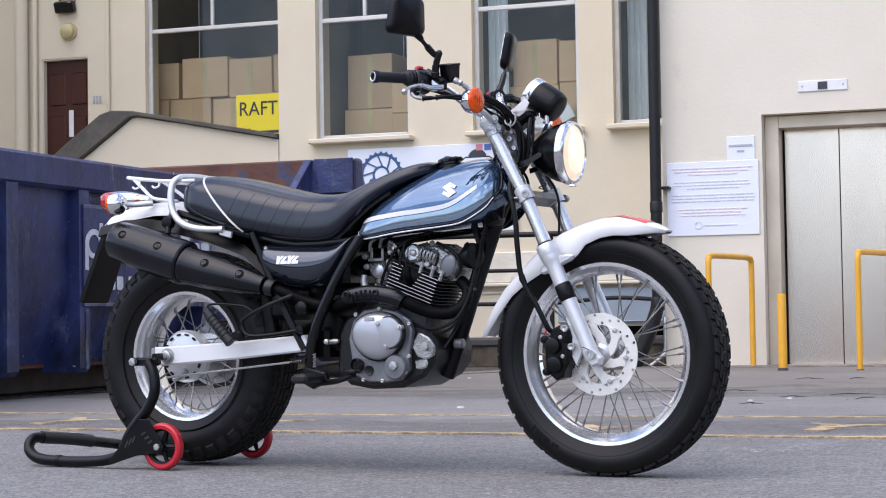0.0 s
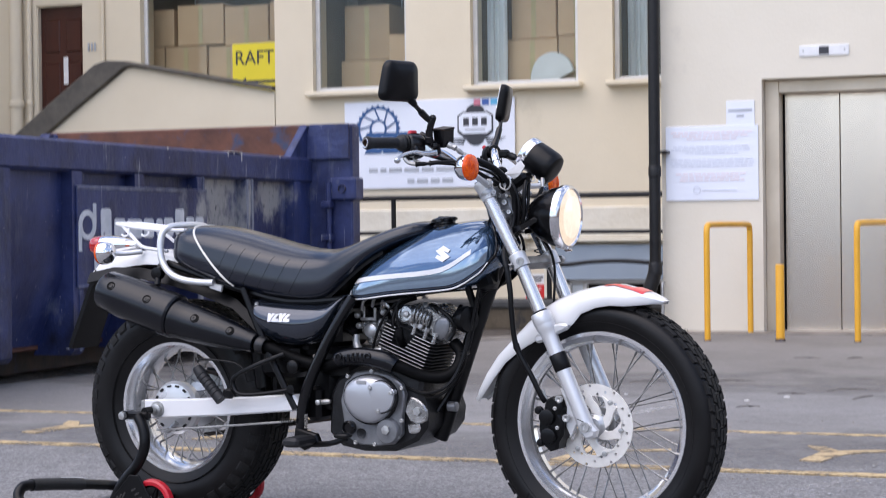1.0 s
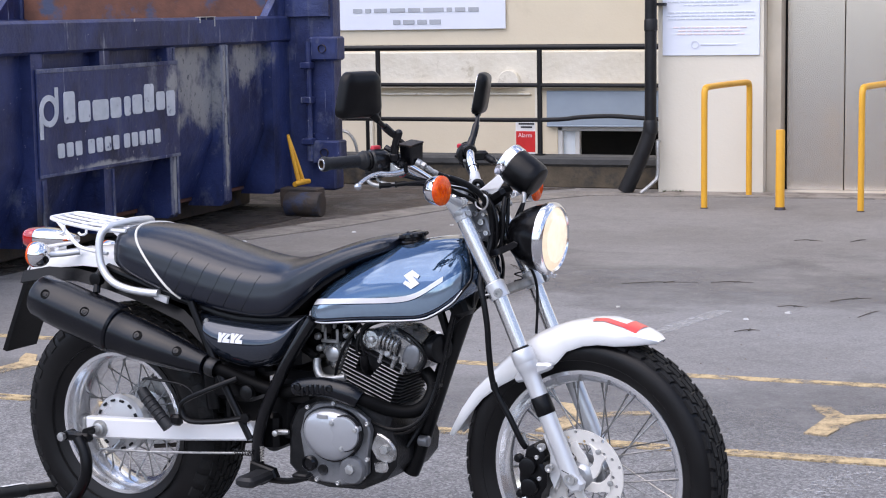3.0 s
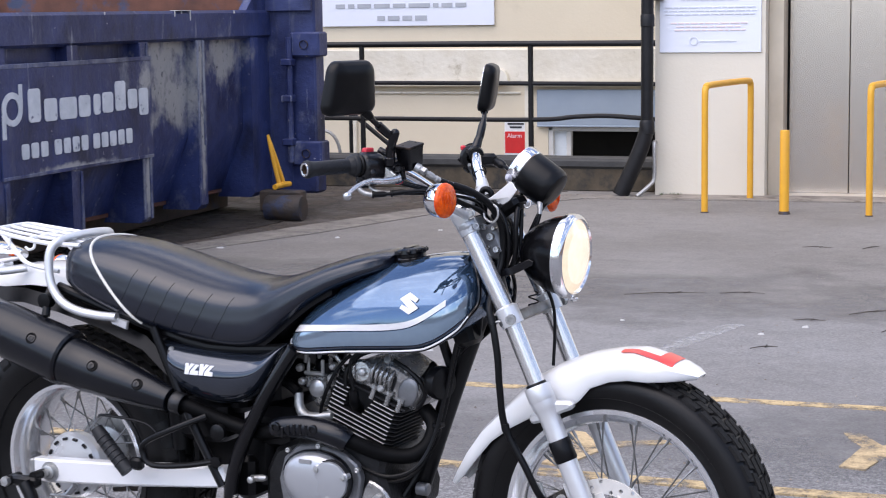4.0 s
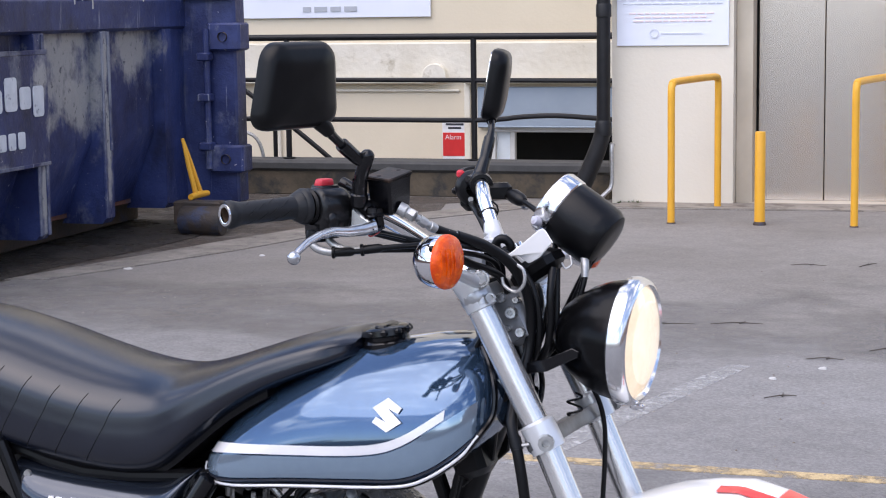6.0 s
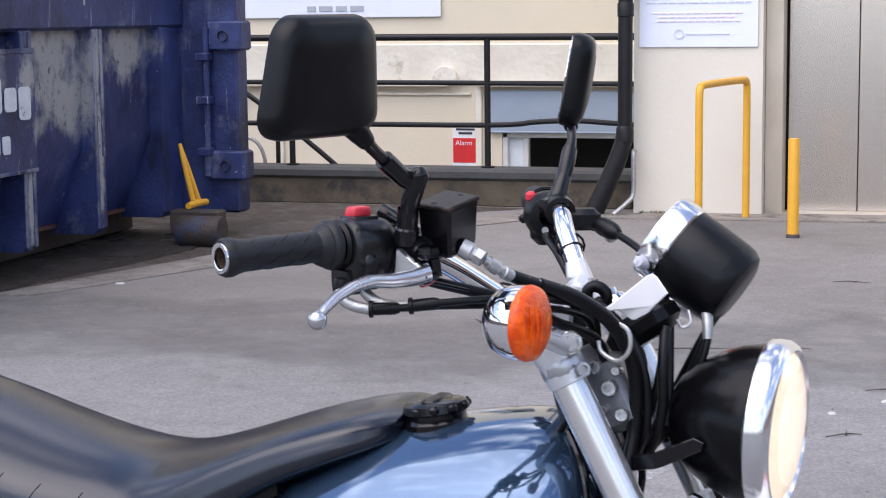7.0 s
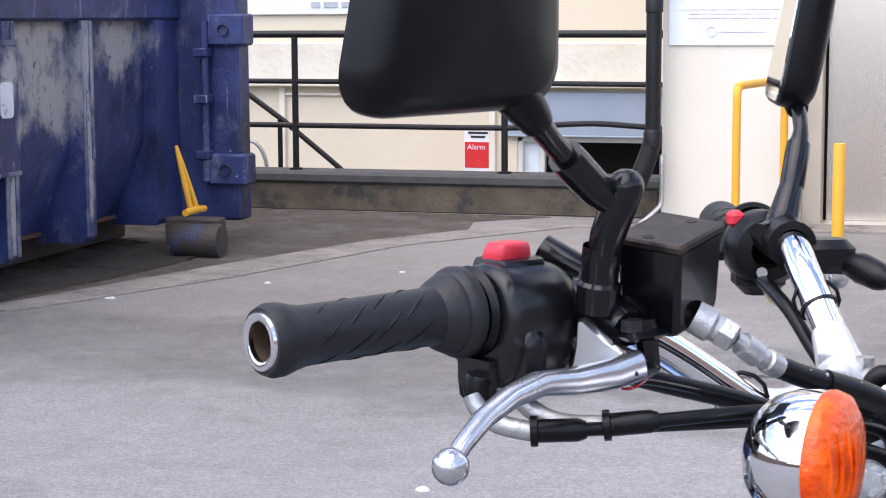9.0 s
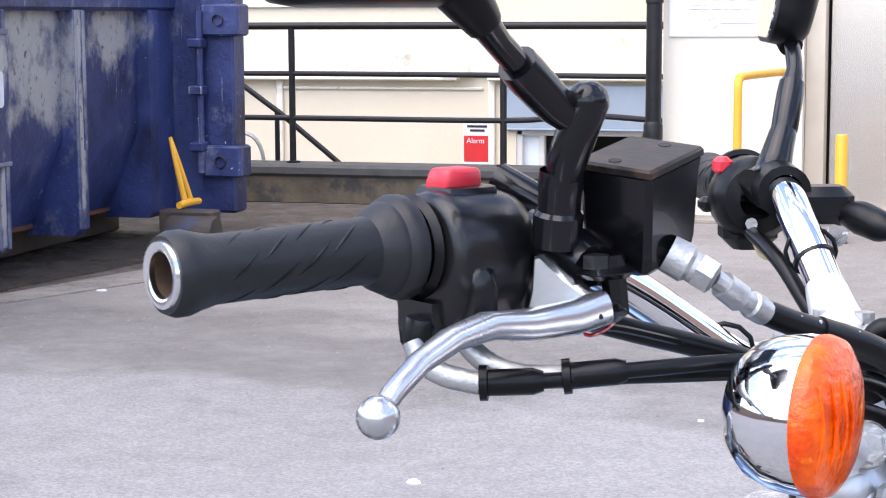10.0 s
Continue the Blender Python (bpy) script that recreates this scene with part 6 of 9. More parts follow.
for x, y, z, r in ((1.108, -0.062, 0.946, 0.008), (1.124, -0.063, 0.926, 0.009), (1.137, -0.062, 0.900, 0.0075), (1.118, -0.062, 0.904, 0.005), (1.131, -0.062, 0.944, 0.005)):
    part("lock_boss", Geo().lathe([(r, -0.004), (r, 0.008), (r * 0.8, 0.011), (r * 0.45, 0.011), (r * 0.4, 0.008), (0.0, 0.008)], (x, y, z), (0.1, -1, 0.1), 16), "engine_bright", lock)
part("lock_barrel", Geo().lathe([(0.017, 0), (0.0185, 0.004), (0.0185, 0.014), (0.013, 0.018), (0.0, 0.018)], (1.083, -0.012, 0.978), (-0.45, 0, 0.9), 20), "satin_black", bike, "black lock barrel")
KEY = [(-0.0085, 0.004), (-0.003, 0.0105), (0.006, 0.0085), (0.0110, -0.001), (0.005, -0.0105), (-0.006, -0.008)]
key = part("key", Geo().tube([(1.0925 + a, -0.020 + 0.3 * a, 1.0095 + b) for a, b in KEY], 0.0063, 14, 4, loop=True).ball((1.0965, -0.0188, 1.004), 0.0066, 14), "plastic", bike, "black ignition key head")
part("key_shank", Geo().box((1.0850, -0.0215, 0.9990), (0.0032, 0.0050, 0.012), 0.0006), "zinc", key, "steel key shank")

# ---- front fender ----
PATHF = [(1.0, 0.384, 0.03, 0.01), (1.02, 0.416, 0.05, 0.02), (1.048, 0.463, 0.062, 0.03), (1.088, 0.5163, 0.07, 0.036), (1.131, 0.5595, 0.075, 0.045), (1.18, 0.6065, 0.077, 0.062), (1.225, 0.6425, 0.078, 0.08), (1.268, 0.6665, 0.078, 0.088), (1.3, 0.6795, 0.078, 0.08), (1.335, 0.6905, 0.078, 0.062), (1.385, 0.7005, 0.077, 0.054), (1.435, 0.7045, 0.075, 0.052), (1.485, 0.6935, 0.069, 0.044), (1.523, 0.6815, 0.058, 0.030), (1.548, 0.670, 0.042, 0.016), (1.565, 0.660, 0.022, 0.006)]


def fender_section(i, t):
    x, z, w, d = PATHF[i]
    a, b = PATHF[max(i - 1, 0)], PATHF[min(i + 1, len(PATHF) - 1)]
    tx, tz = b[0] - a[0], b[1] - a[1]
    k = math.hypot(tx, tz)
    nx, nz = -tz / k, tx / k
    pts = []
    for u in (-1.0, -1.0, -0.97, -0.90, -0.75, -0.5, -0.25, 0, 0.25, 0.5, 0.75, 0.90, 0.97, 1.0, 1.0):
        n = len(pts)
        au = abs(u)
        drop = d if n in (0, 14) else d * 0.62 if n in (1, 13) else d * 0.30 if n in (2, 12) else 0.018 * au ** 3 * min(1, d / 0.05)
        pts.append((x - nx * (drop + t), u * (w - t * (1 if au > 0.9 else 0)), z - nz * (drop * (1 if n not in (0, 14) else 1) + t)))
    return pts


outer = [fender_section(i, 0) for i in range(len(PATHF))]
inner = [fender_section(i, 0.004)[::-1] for i in range(len(PATHF))]
fender = part("front_fender", Geo().loft([a + b for a, b in zip(outer, inner)]), "white_plastic", bike, "glossy white front fender", 60)
# red learner decal, an L lying on the right of the crown
def on_fender(x, y, up):
    for a, b in zip(PATHF, PATHF[1:]):
        if a[0] <= x <= b[0]:
            t = (x - a[0]) / (b[0] - a[0])
            z = a[1] + (b[1] - a[1]) * t
            w = a[2] + (b[2] - a[2]) * t
            return (x, y, z - 0.018 * abs(y / w) ** 3 + up)


cols = [1.405 + 0.112 * i / 10 for i in range(11)]
lat = [-0.045, -0.034, -0.022, -0.005, 0.012, 0.030]
V = [on_fender(x, y, 0.0022) for x in cols for y in lat]
Fq = [(i * 6 + j, (i + 1) * 6 + j, (i + 1) * 6 + j + 1, i * 6 + j + 1) for i in range(10) for j in range(5) if j < 2 or i >= 7]
g = Geo().add(V, Fq)
part("learner_decal", g, "decal_red", fender, "red L decal")

# the steering is turned a little to the right
STEER = Matrix.Translation(FC) @ Matrix.Rotation(radians(-2.3), 4, "Z") @ Matrix.Translation(-Vector(FC))
for ob in (front_wheel, fender):
    ob.matrix_local = STEER

# ---- brake caliper and hose ----
cal = part("brake_caliper", Geo().prism([(1.264, 0.398), (1.286, 0.410), (1.304, 0.402), (1.312, 0.380), (1.305, 0.362), (1.317, 0.346), (1.315, 0.308), (1.302, 0.288), (1.299, 0.270), (1.276, 0.262), (1.258, 0.278), (1.254, 0.298), (1.244, 0.314), (1.246, 0.346), (1.257, 0.364)], -0.126, -0.060, 0.007), "satin_black", bike, "black brake caliper")
for x, z in ((1.272, 0.355), (1.276, 0.305)):
    part("piston_cap", Geo().lathe([(0.022, 0.0), (0.021, 0.009), (0.015, 0.011), (0.0, 0.011)], (x, -0.129, z), (0, -1, 0), 20), "satin_black", cal)
part("caliper_bracket", Geo().prism([(1.300, 0.430), (1.330, 0.420), (1.352, 0.345), (1.330, 0.300), (1.315, 0.330), (1.318, 0.380)], -0.108, -0.094, 0.003), "fork_silver", cal)
for x, z in ((1.303, 0.402), (1.323, 0.353)):
    part("caliper_bolt", Geo().lathe([(0.010, 0), (0.010, 0.010), (0.006, 0.010), (0.0, 0.006)], (x, -0.116, z), (0, -1, 0), 10), "zinc", cal)
for x, z in ((1.250, 0.372), (1.255, 0.286)):
    part("pin_boot", Geo().lathe([(0.009, 0.0), (0.011, 0.006), (0.009, 0.010), (0.011, 0.015), (0.008, 0.020), (0.0, 0.021)], (x, -0.118, z), (-0.25, -0.97, 0), 14), "satin_black", cal)
for x, z in ((1.300, 0.327), (1.294, 0.378)):
    part("pad_pin", Geo().lathe([(0.0055, 0.0), (0.0055, 0.006), (0.003, 0.007), (0.0, 0.005)], (x, -0.125, z), (0, -1, 0), 10), "zinc", cal)
part("bleed_nipple", Geo().tube([(1.258, -0.10, 0.395), (1.246, -0.10, 0.425)], 0.005, 8, 1), "zinc", cal)
part("brake_hose", Geo().tube([(1.086, -0.158, 1.0405), (1.112, -0.124, 1.024), (1.136, -0.090, 0.994), (1.148, -0.062, 0.945), (1.146, -0.058, 0.880), (1.138, -0.085, 0.820), (1.142, -0.112, 0.785), (1.155, -0.122, 0.745), (1.1655, -0.125, 0.685), (1.1695, -0.125, 0.621), (1.1805, -0.123, 0.540), (1.2235, -0.120, 0.461), (1.246, -0.114, 0.412), (1.256, -0.106, 0.393)], 0.0074, 16, 8), "satin_black", bike, "black brake hose")
part("hose_guide", Geo().tube([(1.1795, -0.1232, 0.548), (1.1815, -0.123, 0.537), (1.1870, -0.1225, 0.526)], [0.0085, 0.0092, 0.0080], 12, 1), "satin_black", bike)
part("hose_guide", Geo().tube([(1.1475, -0.1175, 0.768), (1.1535, -0.121, 0.752)], 0.0088, 12, 1), "satin_black", bike)
part("hose_clip", Geo().tube([(1.155, -0.121, 0.757), (1.168, -0.117, 0.760), (1.180, -0.112, 0.762)], 0.0028, 8, 2), "zinc", bike)

# ---- headlamp ----
AX = Vector((0.998, 0, -0.05))
HC = Vector((1.267, 0.005, 0.885))
hl = part("headlamp", Geo().lathe([(0.083, 0.0), (0.0825, -0.010), (0.0785, -0.030), (0.0695, -0.052), (0.0570, -0.073), (0.0420, -0.090), (0.0240, -0.101), (0.0, -0.105)], HC, AX, 64), "lamp_black", bike, "round headlamp in a black bowl, lit")
part("chrome_rim", Geo().lathe([(0.084, -0.006), (0.0875, -0.003), (0.0885, 0.005), (0.0875, 0.013), (0.0835, 0.019), (0.0785, 0.021), (0.0745, 0.016)], HC, AX, 96), "rim_chrome", hl, "chrome lamp rim")
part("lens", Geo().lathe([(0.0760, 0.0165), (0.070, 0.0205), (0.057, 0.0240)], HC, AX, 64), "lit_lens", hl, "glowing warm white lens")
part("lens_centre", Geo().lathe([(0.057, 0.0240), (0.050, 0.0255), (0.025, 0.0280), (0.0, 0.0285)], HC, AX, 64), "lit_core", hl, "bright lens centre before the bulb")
part("rim_screw", Geo().box(tuple(HC + Vector((0.012, 0, -0.090))), (0.02, 0.012, 0.008), 0.002), "chrome", hl)
part("coil_wire", Geo().tube([(1.187 + 0.011 * math.sin(k * 1.15), 0.0068 + 0.004 * math.cos(k * 1.15), 0.806 - 0.0032 * k) for k in range(13)], 0.0017, 6, 3), "satin_black", bike, "coiled black wire")

# ---- speedometer ----
SA = Vector((0.83, 0, -0.555)).normalized()
SC = Vector((1.141, 0.048, 1.066))
sp = part("speedometer", Geo().lathe([(0.0435, 0.014), (0.0458, 0.020), (0.0462, 0.050), (0.0460, 0.076), (0.0446, 0.087), (0.0405, 0.0945), (0.033, 0.098), (0.018, 0.099), (0.0, 0.099)], SC, SA, 48), "satin_black", bike, "black speedometer cup")
part("chrome_bezel", Geo().lathe([(0.040, -0.004), (0.045, -0.004), (0.0475, 0.0), (0.0475, 0.020), (0.0455, 0.022)], SC, SA, 72), "rim_chrome", sp, "chrome bezel")
part("dial", Geo().lathe([(0.042, 0.0), (0.0, 0.0)], SC, SA, 36), "dial", sp, "dark dial")
part("reset_knob", Geo().lathe([(0.003, -0.005), (0.0065, 0.0), (0.0085, 0.003), (0.0085, 0.010), (0.0070, 0.0130), (0.0, 0.0140)], tuple(SC + Vector((-0.004, -0.034, -0.024))), (-0.55, -0.75, 0.30), 20), "clear_knob", sp, "clear plastic reset knob")
part("lamp_panel", Geo().box((1.141, -0.012, 0.981), (0.072, 0.058, 0.032), 0.010, Matrix.Rotation(radians(-34), 3, "Y")), "plastic", bike, "black warning lamp housing")
PP = [(1.107, 1.000), (1.117, 1.006), (1.127, 1.015), (1.142, 1.028), (1.153, 1.037), (1.159, 1.0395), (1.165, 1.037), (1.182, 1.024), (1.162, 1.007), (1.150, 0.9945), (1.143, 0.991), (1.137, 0.991), (1.131, 0.996), (1.125, 1.001), (1.117, 1.001)]
# white paint stands for silver mirroring the bright sky
part("panel_plate", Geo().prism(PP, -0.0475, -0.0440, 0.001, make=lambda a, b, c: (a, b - 18 * (a - 1.145) ** 2 + 0.010, c)), "white_swing", bike, "silver bracket plate, sky reflection painted white")
for k in range(3):
    part("meter_cable", Geo().tube([(1.197 + 0.006 * k, 0.030 + 0.008 * (k - 1), 0.998), (1.202 - 0.005 * k, 0.018 + 0.010 * (k - 1), 0.968), (1.190 - 0.010 * k, 0.012 + 0.014 * (k - 1), 0.925), (1.160 - 0.010 * k, 0.02 * (k - 1), 0.866), (1.112, 0.02 * (k - 1), 0.828)], 0.0042, 12, 8), "satin_black", bike)
part("cable_ferrule", Geo().tube([(1.1965, 0.0235, 1.000), (1.2000, 0.0140, 0.984), (1.2020, 0.0085, 0.968)], [0.0062, 0.0058, 0.0050], 12, 3), "zinc", bike, "steel cable ferrule")
part("speed_cable", Geo().tube([(1.165, 0.045, 0.850), (1.198, 0.056, 0.800), (1.2105, 0.060, 0.758), (1.2120, 0.060, 0.708), (1.2090, 0.058, 0.640)], 0.0036, 12, 6), "satin_black", bike)
part("cable_hook", Geo().tube([(1.186, -0.006, 0.999), (1.190, -0.012, 0.988), (1.183, -0.016, 0.983), (1.177, -0.014, 0.990)], 0.0016, 8, 5), "zinc", bike)

# ---- handlebar ----
HB = [(0.886, -0.358, 1.0850), (0.930, -0.275, 1.087), (0.957, -0.225, 1.086), (0.973, -0.194, 1.075), (0.995, -0.155, 1.053), (1.028, -0.102, 1.014), (1.043, -0.078, 1.003), (1.052, -0.040, 1.001),
      (1.052, 0.036, 1.001), (1.050, 0.054, 1.006), (1.040, 0.070, 1.022), (1.018, 0.093, 1.056), (0.998, 0.127, 1.076), (0.976, 0.163, 1.076), (0.948, 0.210, 1.074), (0.906, 0.290, 1.070)]
bar = part("handlebar", Geo().tube(HB, 0.0112, 18, 5), "chrome", bike, "chrome handlebar")
for y in (-0.045, 0.045):
    part("bar_clamp", Geo().box((1.054, y, 0.990), (0.042, 0.034, 0.038), 0.011), "fork_silver", bike, "cast silver bar clamp")
    for dx in (-0.012, 0.012):
        part("clamp_screw", Geo().lathe([(0.006, 0), (0.006, 0.006), (0, 0.006)], (1.054 + dx, y, 1.012), (0, 0, 1), 8), "zinc", bar)


def grip_set(a, b):
    """Rubber grip from its open end a to its flange b."""
    a, b = Vector(a), Vector(b)
    d = (b - a).normalized()
    L = (b - a).length
    gp = part("grip", Geo().lathe([(0.0108, 0.020), (0.0108, -0.0030), (0.0130, -0.0040), (0.0160, -0.0040), (0.0178, 0.0), (0.0178, 0.005), (0.0164, 0.010), (0.0147, 0.018), (0.0145, L * 0.45), (0.0147, L * 0.78), (0.0151, L * 0.83), (0.0180, L * 0.86), (0.0200, L * 0.90), (0.0206, L * 0.91), (0.0206, L * 0.925), (0.0226, L * 0.945), (0.0236, L * 0.97), (0.0232, L * 1.0), (0.0200, L)], a, d, 44), "grip", bike, "black rubber grip with slanting grooves")
    u = d.orthogonal().normalized()
    w = d.cross(u)
    for k in range(4):
        for j in range(6):
            ang0 = 2 * math.pi * j / 6 + 0.5 * (k % 2)
            pts = []
            for q in range(4):
                ang = ang0 - 0.30 * q
                h = L * (0.16 + 0.150 * k) + 0.0056 * q
                r = 0.0141 + 0.0003 * h / (L * 0.6)
                pts.append(a + d * h + (u * math.cos(ang) + w * math.sin(ang)) * r)
            part("groove", Geo().tube(pts, [0.0003, 0.0009, 0.0009, 0.0003], 6, 2), "satin_black", gp)
    part("bar_end", Geo().lathe([(0.0098, 0.002), (0.0098, -0.0050), (0.0112, -0.0058), (0.0138, -0.0056), (0.0143, -0.0038)], a, d, 40), "rim_chrome", gp, "bare open tube end")
    part("bar_bore", Geo().lathe([(0.0097, -0.0025), (0.0095, 0.030), (0.0, 0.030)], a, d, 24), "bore_rust", gp, "rusty tube bore")


grip_set((0.8745, -0.3795, 1.0849), (0.9280, -0.2790, 1.087))
grip_set((0.892, 0.316, 1.0685), (0.948, 0.209, 1.074))
RBAR, LBAR = Matrix.Rotation(radians(-27), 3, "Z"), Matrix.Rotation(radians(27), 3, "Z")

for pts in ([(1.053, 0.030, 0.999), (1.0515, 0.048, 1.004), (1.045, 0.061, 1.013), (1.036, 0.074, 1.028)], [(1.053, -0.034, 0.999), (1.050, -0.056, 1.001), (1.044, -0.076, 1.004), (1.036, -0.090, 1.009)]):
    part("bar_riser", Geo().tube(pts, [0.0175, 0.0170, 0.0148, 0.0118], 20, 4), "fork_silver", bike, "tapered silver riser round the bar")
part("bar_tie", Geo().lathe([(0.0113, -0.0016), (0.0130, -0.0012), (0.0130, 0.0012), (0.0113, 0.0016)], (1.027, 0.084, 1.042), (-0.50, 0.50, 0.71), 24), "satin_black", bike, "black cable tie round the bar")

# throttle side switch housing
g = Geo()
cc = Vector((0.947, -0.254, 1.081))
rows = []
for h, k in ((-0.023, 0.80), (-0.021, 0.93), (-0.016, 0.985), (-0.008, 1.0), (0.006, 1.0), (0.015, 0.975), (0.022, 0.90), (0.026, 0.74), (0.027, 0.45)):
    sec = []
    for q in range(32):
        a = 2 * math.pi * q / 32
        x = 0.0275 * k * math.copysign(abs(math.cos(a)) ** 0.86, math.cos(a))
        z = (0.0305 if math.sin(a) > 0 else 0.0370) * k * math.copysign(abs(math.sin(a)) ** 0.84, math.sin(a))
        sec.append(cc + RBAR @ Vector((x, h, z)))
    rows.append(sec)
sw = part("switch_housing", g.loft(rows), "housing", bike, "black throttle switch housing", 50)
pad = [[cc + RBAR @ Vector((x * k - 0.003, y * k, z)) for x, y in ((-0.014, -0.013), (0.012, -0.014), (0.015, -0.008), (0.015, 0.010), (0.010, 0.015), (-0.012, 0.014), (-0.016, 0.008), (-0.016, -0.008))] for z, k in ((0.020, 1.10), (0.0285, 1.0), (0.0312, 0.93), (0.0318, 0.80))]
part("housing_crown", Geo().loft(pad), "housing", sw)
btn = [[cc + RBAR @ Vector((x * k - 0.004 + sh, y * k - 0.002, z)) for x, y in ((-0.0085, -0.0085), (-0.0065, -0.0105), (0.0065, -0.0105), (0.0085, -0.0085), (0.0085, 0.0085), (0.0065, 0.0105), (-0.0065, 0.0105), (-0.0085, 0.0085))] for z, k, sh in ((0.030, 1.0, 0.0), (0.0335, 1.0, 0.0004), (0.0375, 0.93, 0.0012), (0.0392, 0.84, 0.0014), (0.0396, 0.70, 0.0014))]
part("kill_switch", Geo().loft(btn), "red_button", sw, "red button", 50)
part("housing_ridge", Geo().loft([[cc + RBAR @ Vector((0.024 + dx * k, -0.010 + dy * k, z)) for dx, dy in ((-0.006, -0.0075), (0.0045, -0.0065), (0.0062, 0.0), (0.0045, 0.0065), (-0.006, 0.0075))] for z, k in ((-0.001, 0.55), (-0.004, 0.86), (-0.012, 1.0), (-0.034, 1.05))]), "housing", sw, "", 60)
part("housing_chin", Geo().loft([[cc + RBAR @ Vector((x * k - 0.001, y * k - 0.016, z)) for x, y in ((-0.013, -0.010), (0.013, -0.011), (0.016, 0.0), (0.013, 0.011), (-0.013, 0.010), (-0.016, 0.0))] for z, k in ((-0.018, 1.0), (-0.030, 1.0), (-0.0385, 0.94), (-0.0400, 0.86))]), "housing", sw, "", 60)
part("knurled_nut", Geo().lathe([(0.0, 0.006), (0.0070, 0.006), (0.0078, 0.004), (0.0078, -0.005), (0.0070, -0.006), (0.0, -0.006)], (0.9385, -0.280, 1.0500), (0.15, 0, 1), 18), "satin_black", sw)
part("cable_plate", Geo().box((0.948, -0.272, 1.0485), (0.034, 0.014, 0.002), 0.0006, RBAR), "zinc", sw, "zinc cable retainer")
part("collar_groove", Geo().lathe([(0.0205, -0.003), (0.0235, 0.0), (0.0205, 0.003)], (0.9315, -0.2735, 1.0865), (0.47, 0.88, 0.02), 26), "satin_black", sw)

# brake master cylinder, reservoir, lever
pc = part("lever_perch", Geo().lathe([(0.0115, -0.015), (0.0180, -0.014), (0.0185, 0.0), (0.0180, 0.014), (0.0115, 0.015)], (0.966, -0.212, 1.083), (0.45, 0.88, -0.12), 22)
          .tube([(0.972, -0.232, 1.086), (0.990, -0.238, 1.084), (1.006, -0.246, 1.078)], [0.015, 0.0125, 0.011], 14, 3)
          .box((0.988, -0.222, 1.080), (0.050, 0.034, 0.026), 0.008, RBAR), "gloss_black", bike, "gloss black brake master cylinder")
part("perch_ear", Geo().box((1.008, -0.243, 1.0755), (0.024, 0.024, 0.005), 0.0024, RBAR).box((1.008, -0.246, 1.058), (0.022, 0.022, 0.008), 0.003, RBAR).tube([(1.012, -0.238, 1.083), (1.014, -0.236, 1.056)], 0.006, 8, 1), "gloss_black", pc)
part("plunger_boot", Geo().lathe([(0.0125, 0.0), (0.0125, 0.008), (0.009, 0.012), (0.006, 0.012)], (0.973, -0.232, 1.085), (-0.1, -0.98, -0.1), 18), "satin_black", pc)
part("pivot_bolt", Geo().lathe([(0.0062, 0.0), (0.0062, 0.006), (0.0, 0.0068)], (1.009, -0.2495, 1.0778), (0, 0, 1), 6), "alu_dark", pc)
part("bar_switch", Geo().tube([(0.947, -0.214, 1.112), (0.957, -0.214, 1.107), (0.968, -0.212, 1.101)], 0.0085, 12, 2), "gloss_black", pc)
RES = Matrix.Rotation(radians(11), 3, Vector((0.95, 0.31, 0))) @ Matrix.Rotation(radians(-11), 3, "Z")
RC0 = Vector((1.017, -0.214, 1.0985))
RSV = [(0.0192, 0.0245, 0.0240), (0.0184, 0.0236, 0.0180), (0.0172, 0.0222, -0.0120), (0.0160, 0.0208, -0.0195), (0.0130, 0.0180, -0.0225)]
rs = part("brake_reservoir", Geo().loft([[RC0 + RES @ Vector((x, y, h)) for x, y in ((a - 0.003, -b), (a, -b + 0.003), (a, b - 0.003), (a - 0.003, b), (-a + 0.003, b), (-a, b - 0.003), (-a, -b + 0.003), (-a + 0.003, -b))] for a, b, h in RSV]), "gloss_black", bike, "black brake fluid reservoir")
lid = part("reservoir_lid", Geo().box(RC0 + RES @ Vector((0, 0, 0.0262)), (0.0390, 0.0495, 0.0050), 0.0012, RES), "worn_lid", rs, "worn black lid")
for s in (-1, 1):
    part("lid_screw", Geo().lathe([(0.0030, 0), (0.0030, 0.0004), (0.0012, 0.0002), (0, 0.0001)], RC0 + RES @ Vector((s * 0.003, s * 0.017, 0.0286)), RES @ Vector((0, 0, 1)), 10), "dark_hole", rs)
lv = [(1.013, -0.249, 1.061), (1.003, -0.262, 1.0575), (0.990, -0.285, 1.0570), (0.983, -0.310, 1.0600), (0.978, -0.335, 1.0578), (0.975, -0.360, 1.0520), (0.9735, -0.380, 1.0440), (0.972, -0.389, 1.0365)]
rings = []
for i, p in enumerate(lv):
    q0, q1 = Vector(lv[max(i - 1, 0)]), Vector(lv[min(i + 1, len(lv) - 1)])
    dd = (q1 - q0).normalized()
    sd = dd.cross(Vector((0, 0, 1))).normalized()
    upv = sd.cross(dd)
    wd, ht = ((0.0060, 0.0090), (0.0062, 0.0088), (0.0066, 0.0078), (0.0066, 0.0068), (0.0058, 0.0056), (0.0050, 0.0046), (0.0044, 0.0042), (0.0040, 0.0040))[i]
    rings.append([Vector(p) + sd * wd * 1.05 * math.copysign(abs(math.cos(2 * math.pi * k / 16)) ** 0.7, math.cos(2 * math.pi * k / 16)) + upv * ht * 0.86 * math.copysign(abs(math.sin(2 * math.pi * k / 16)) ** 0.7, math.sin(2 * math.pi * k / 16)) for k in range(16)])
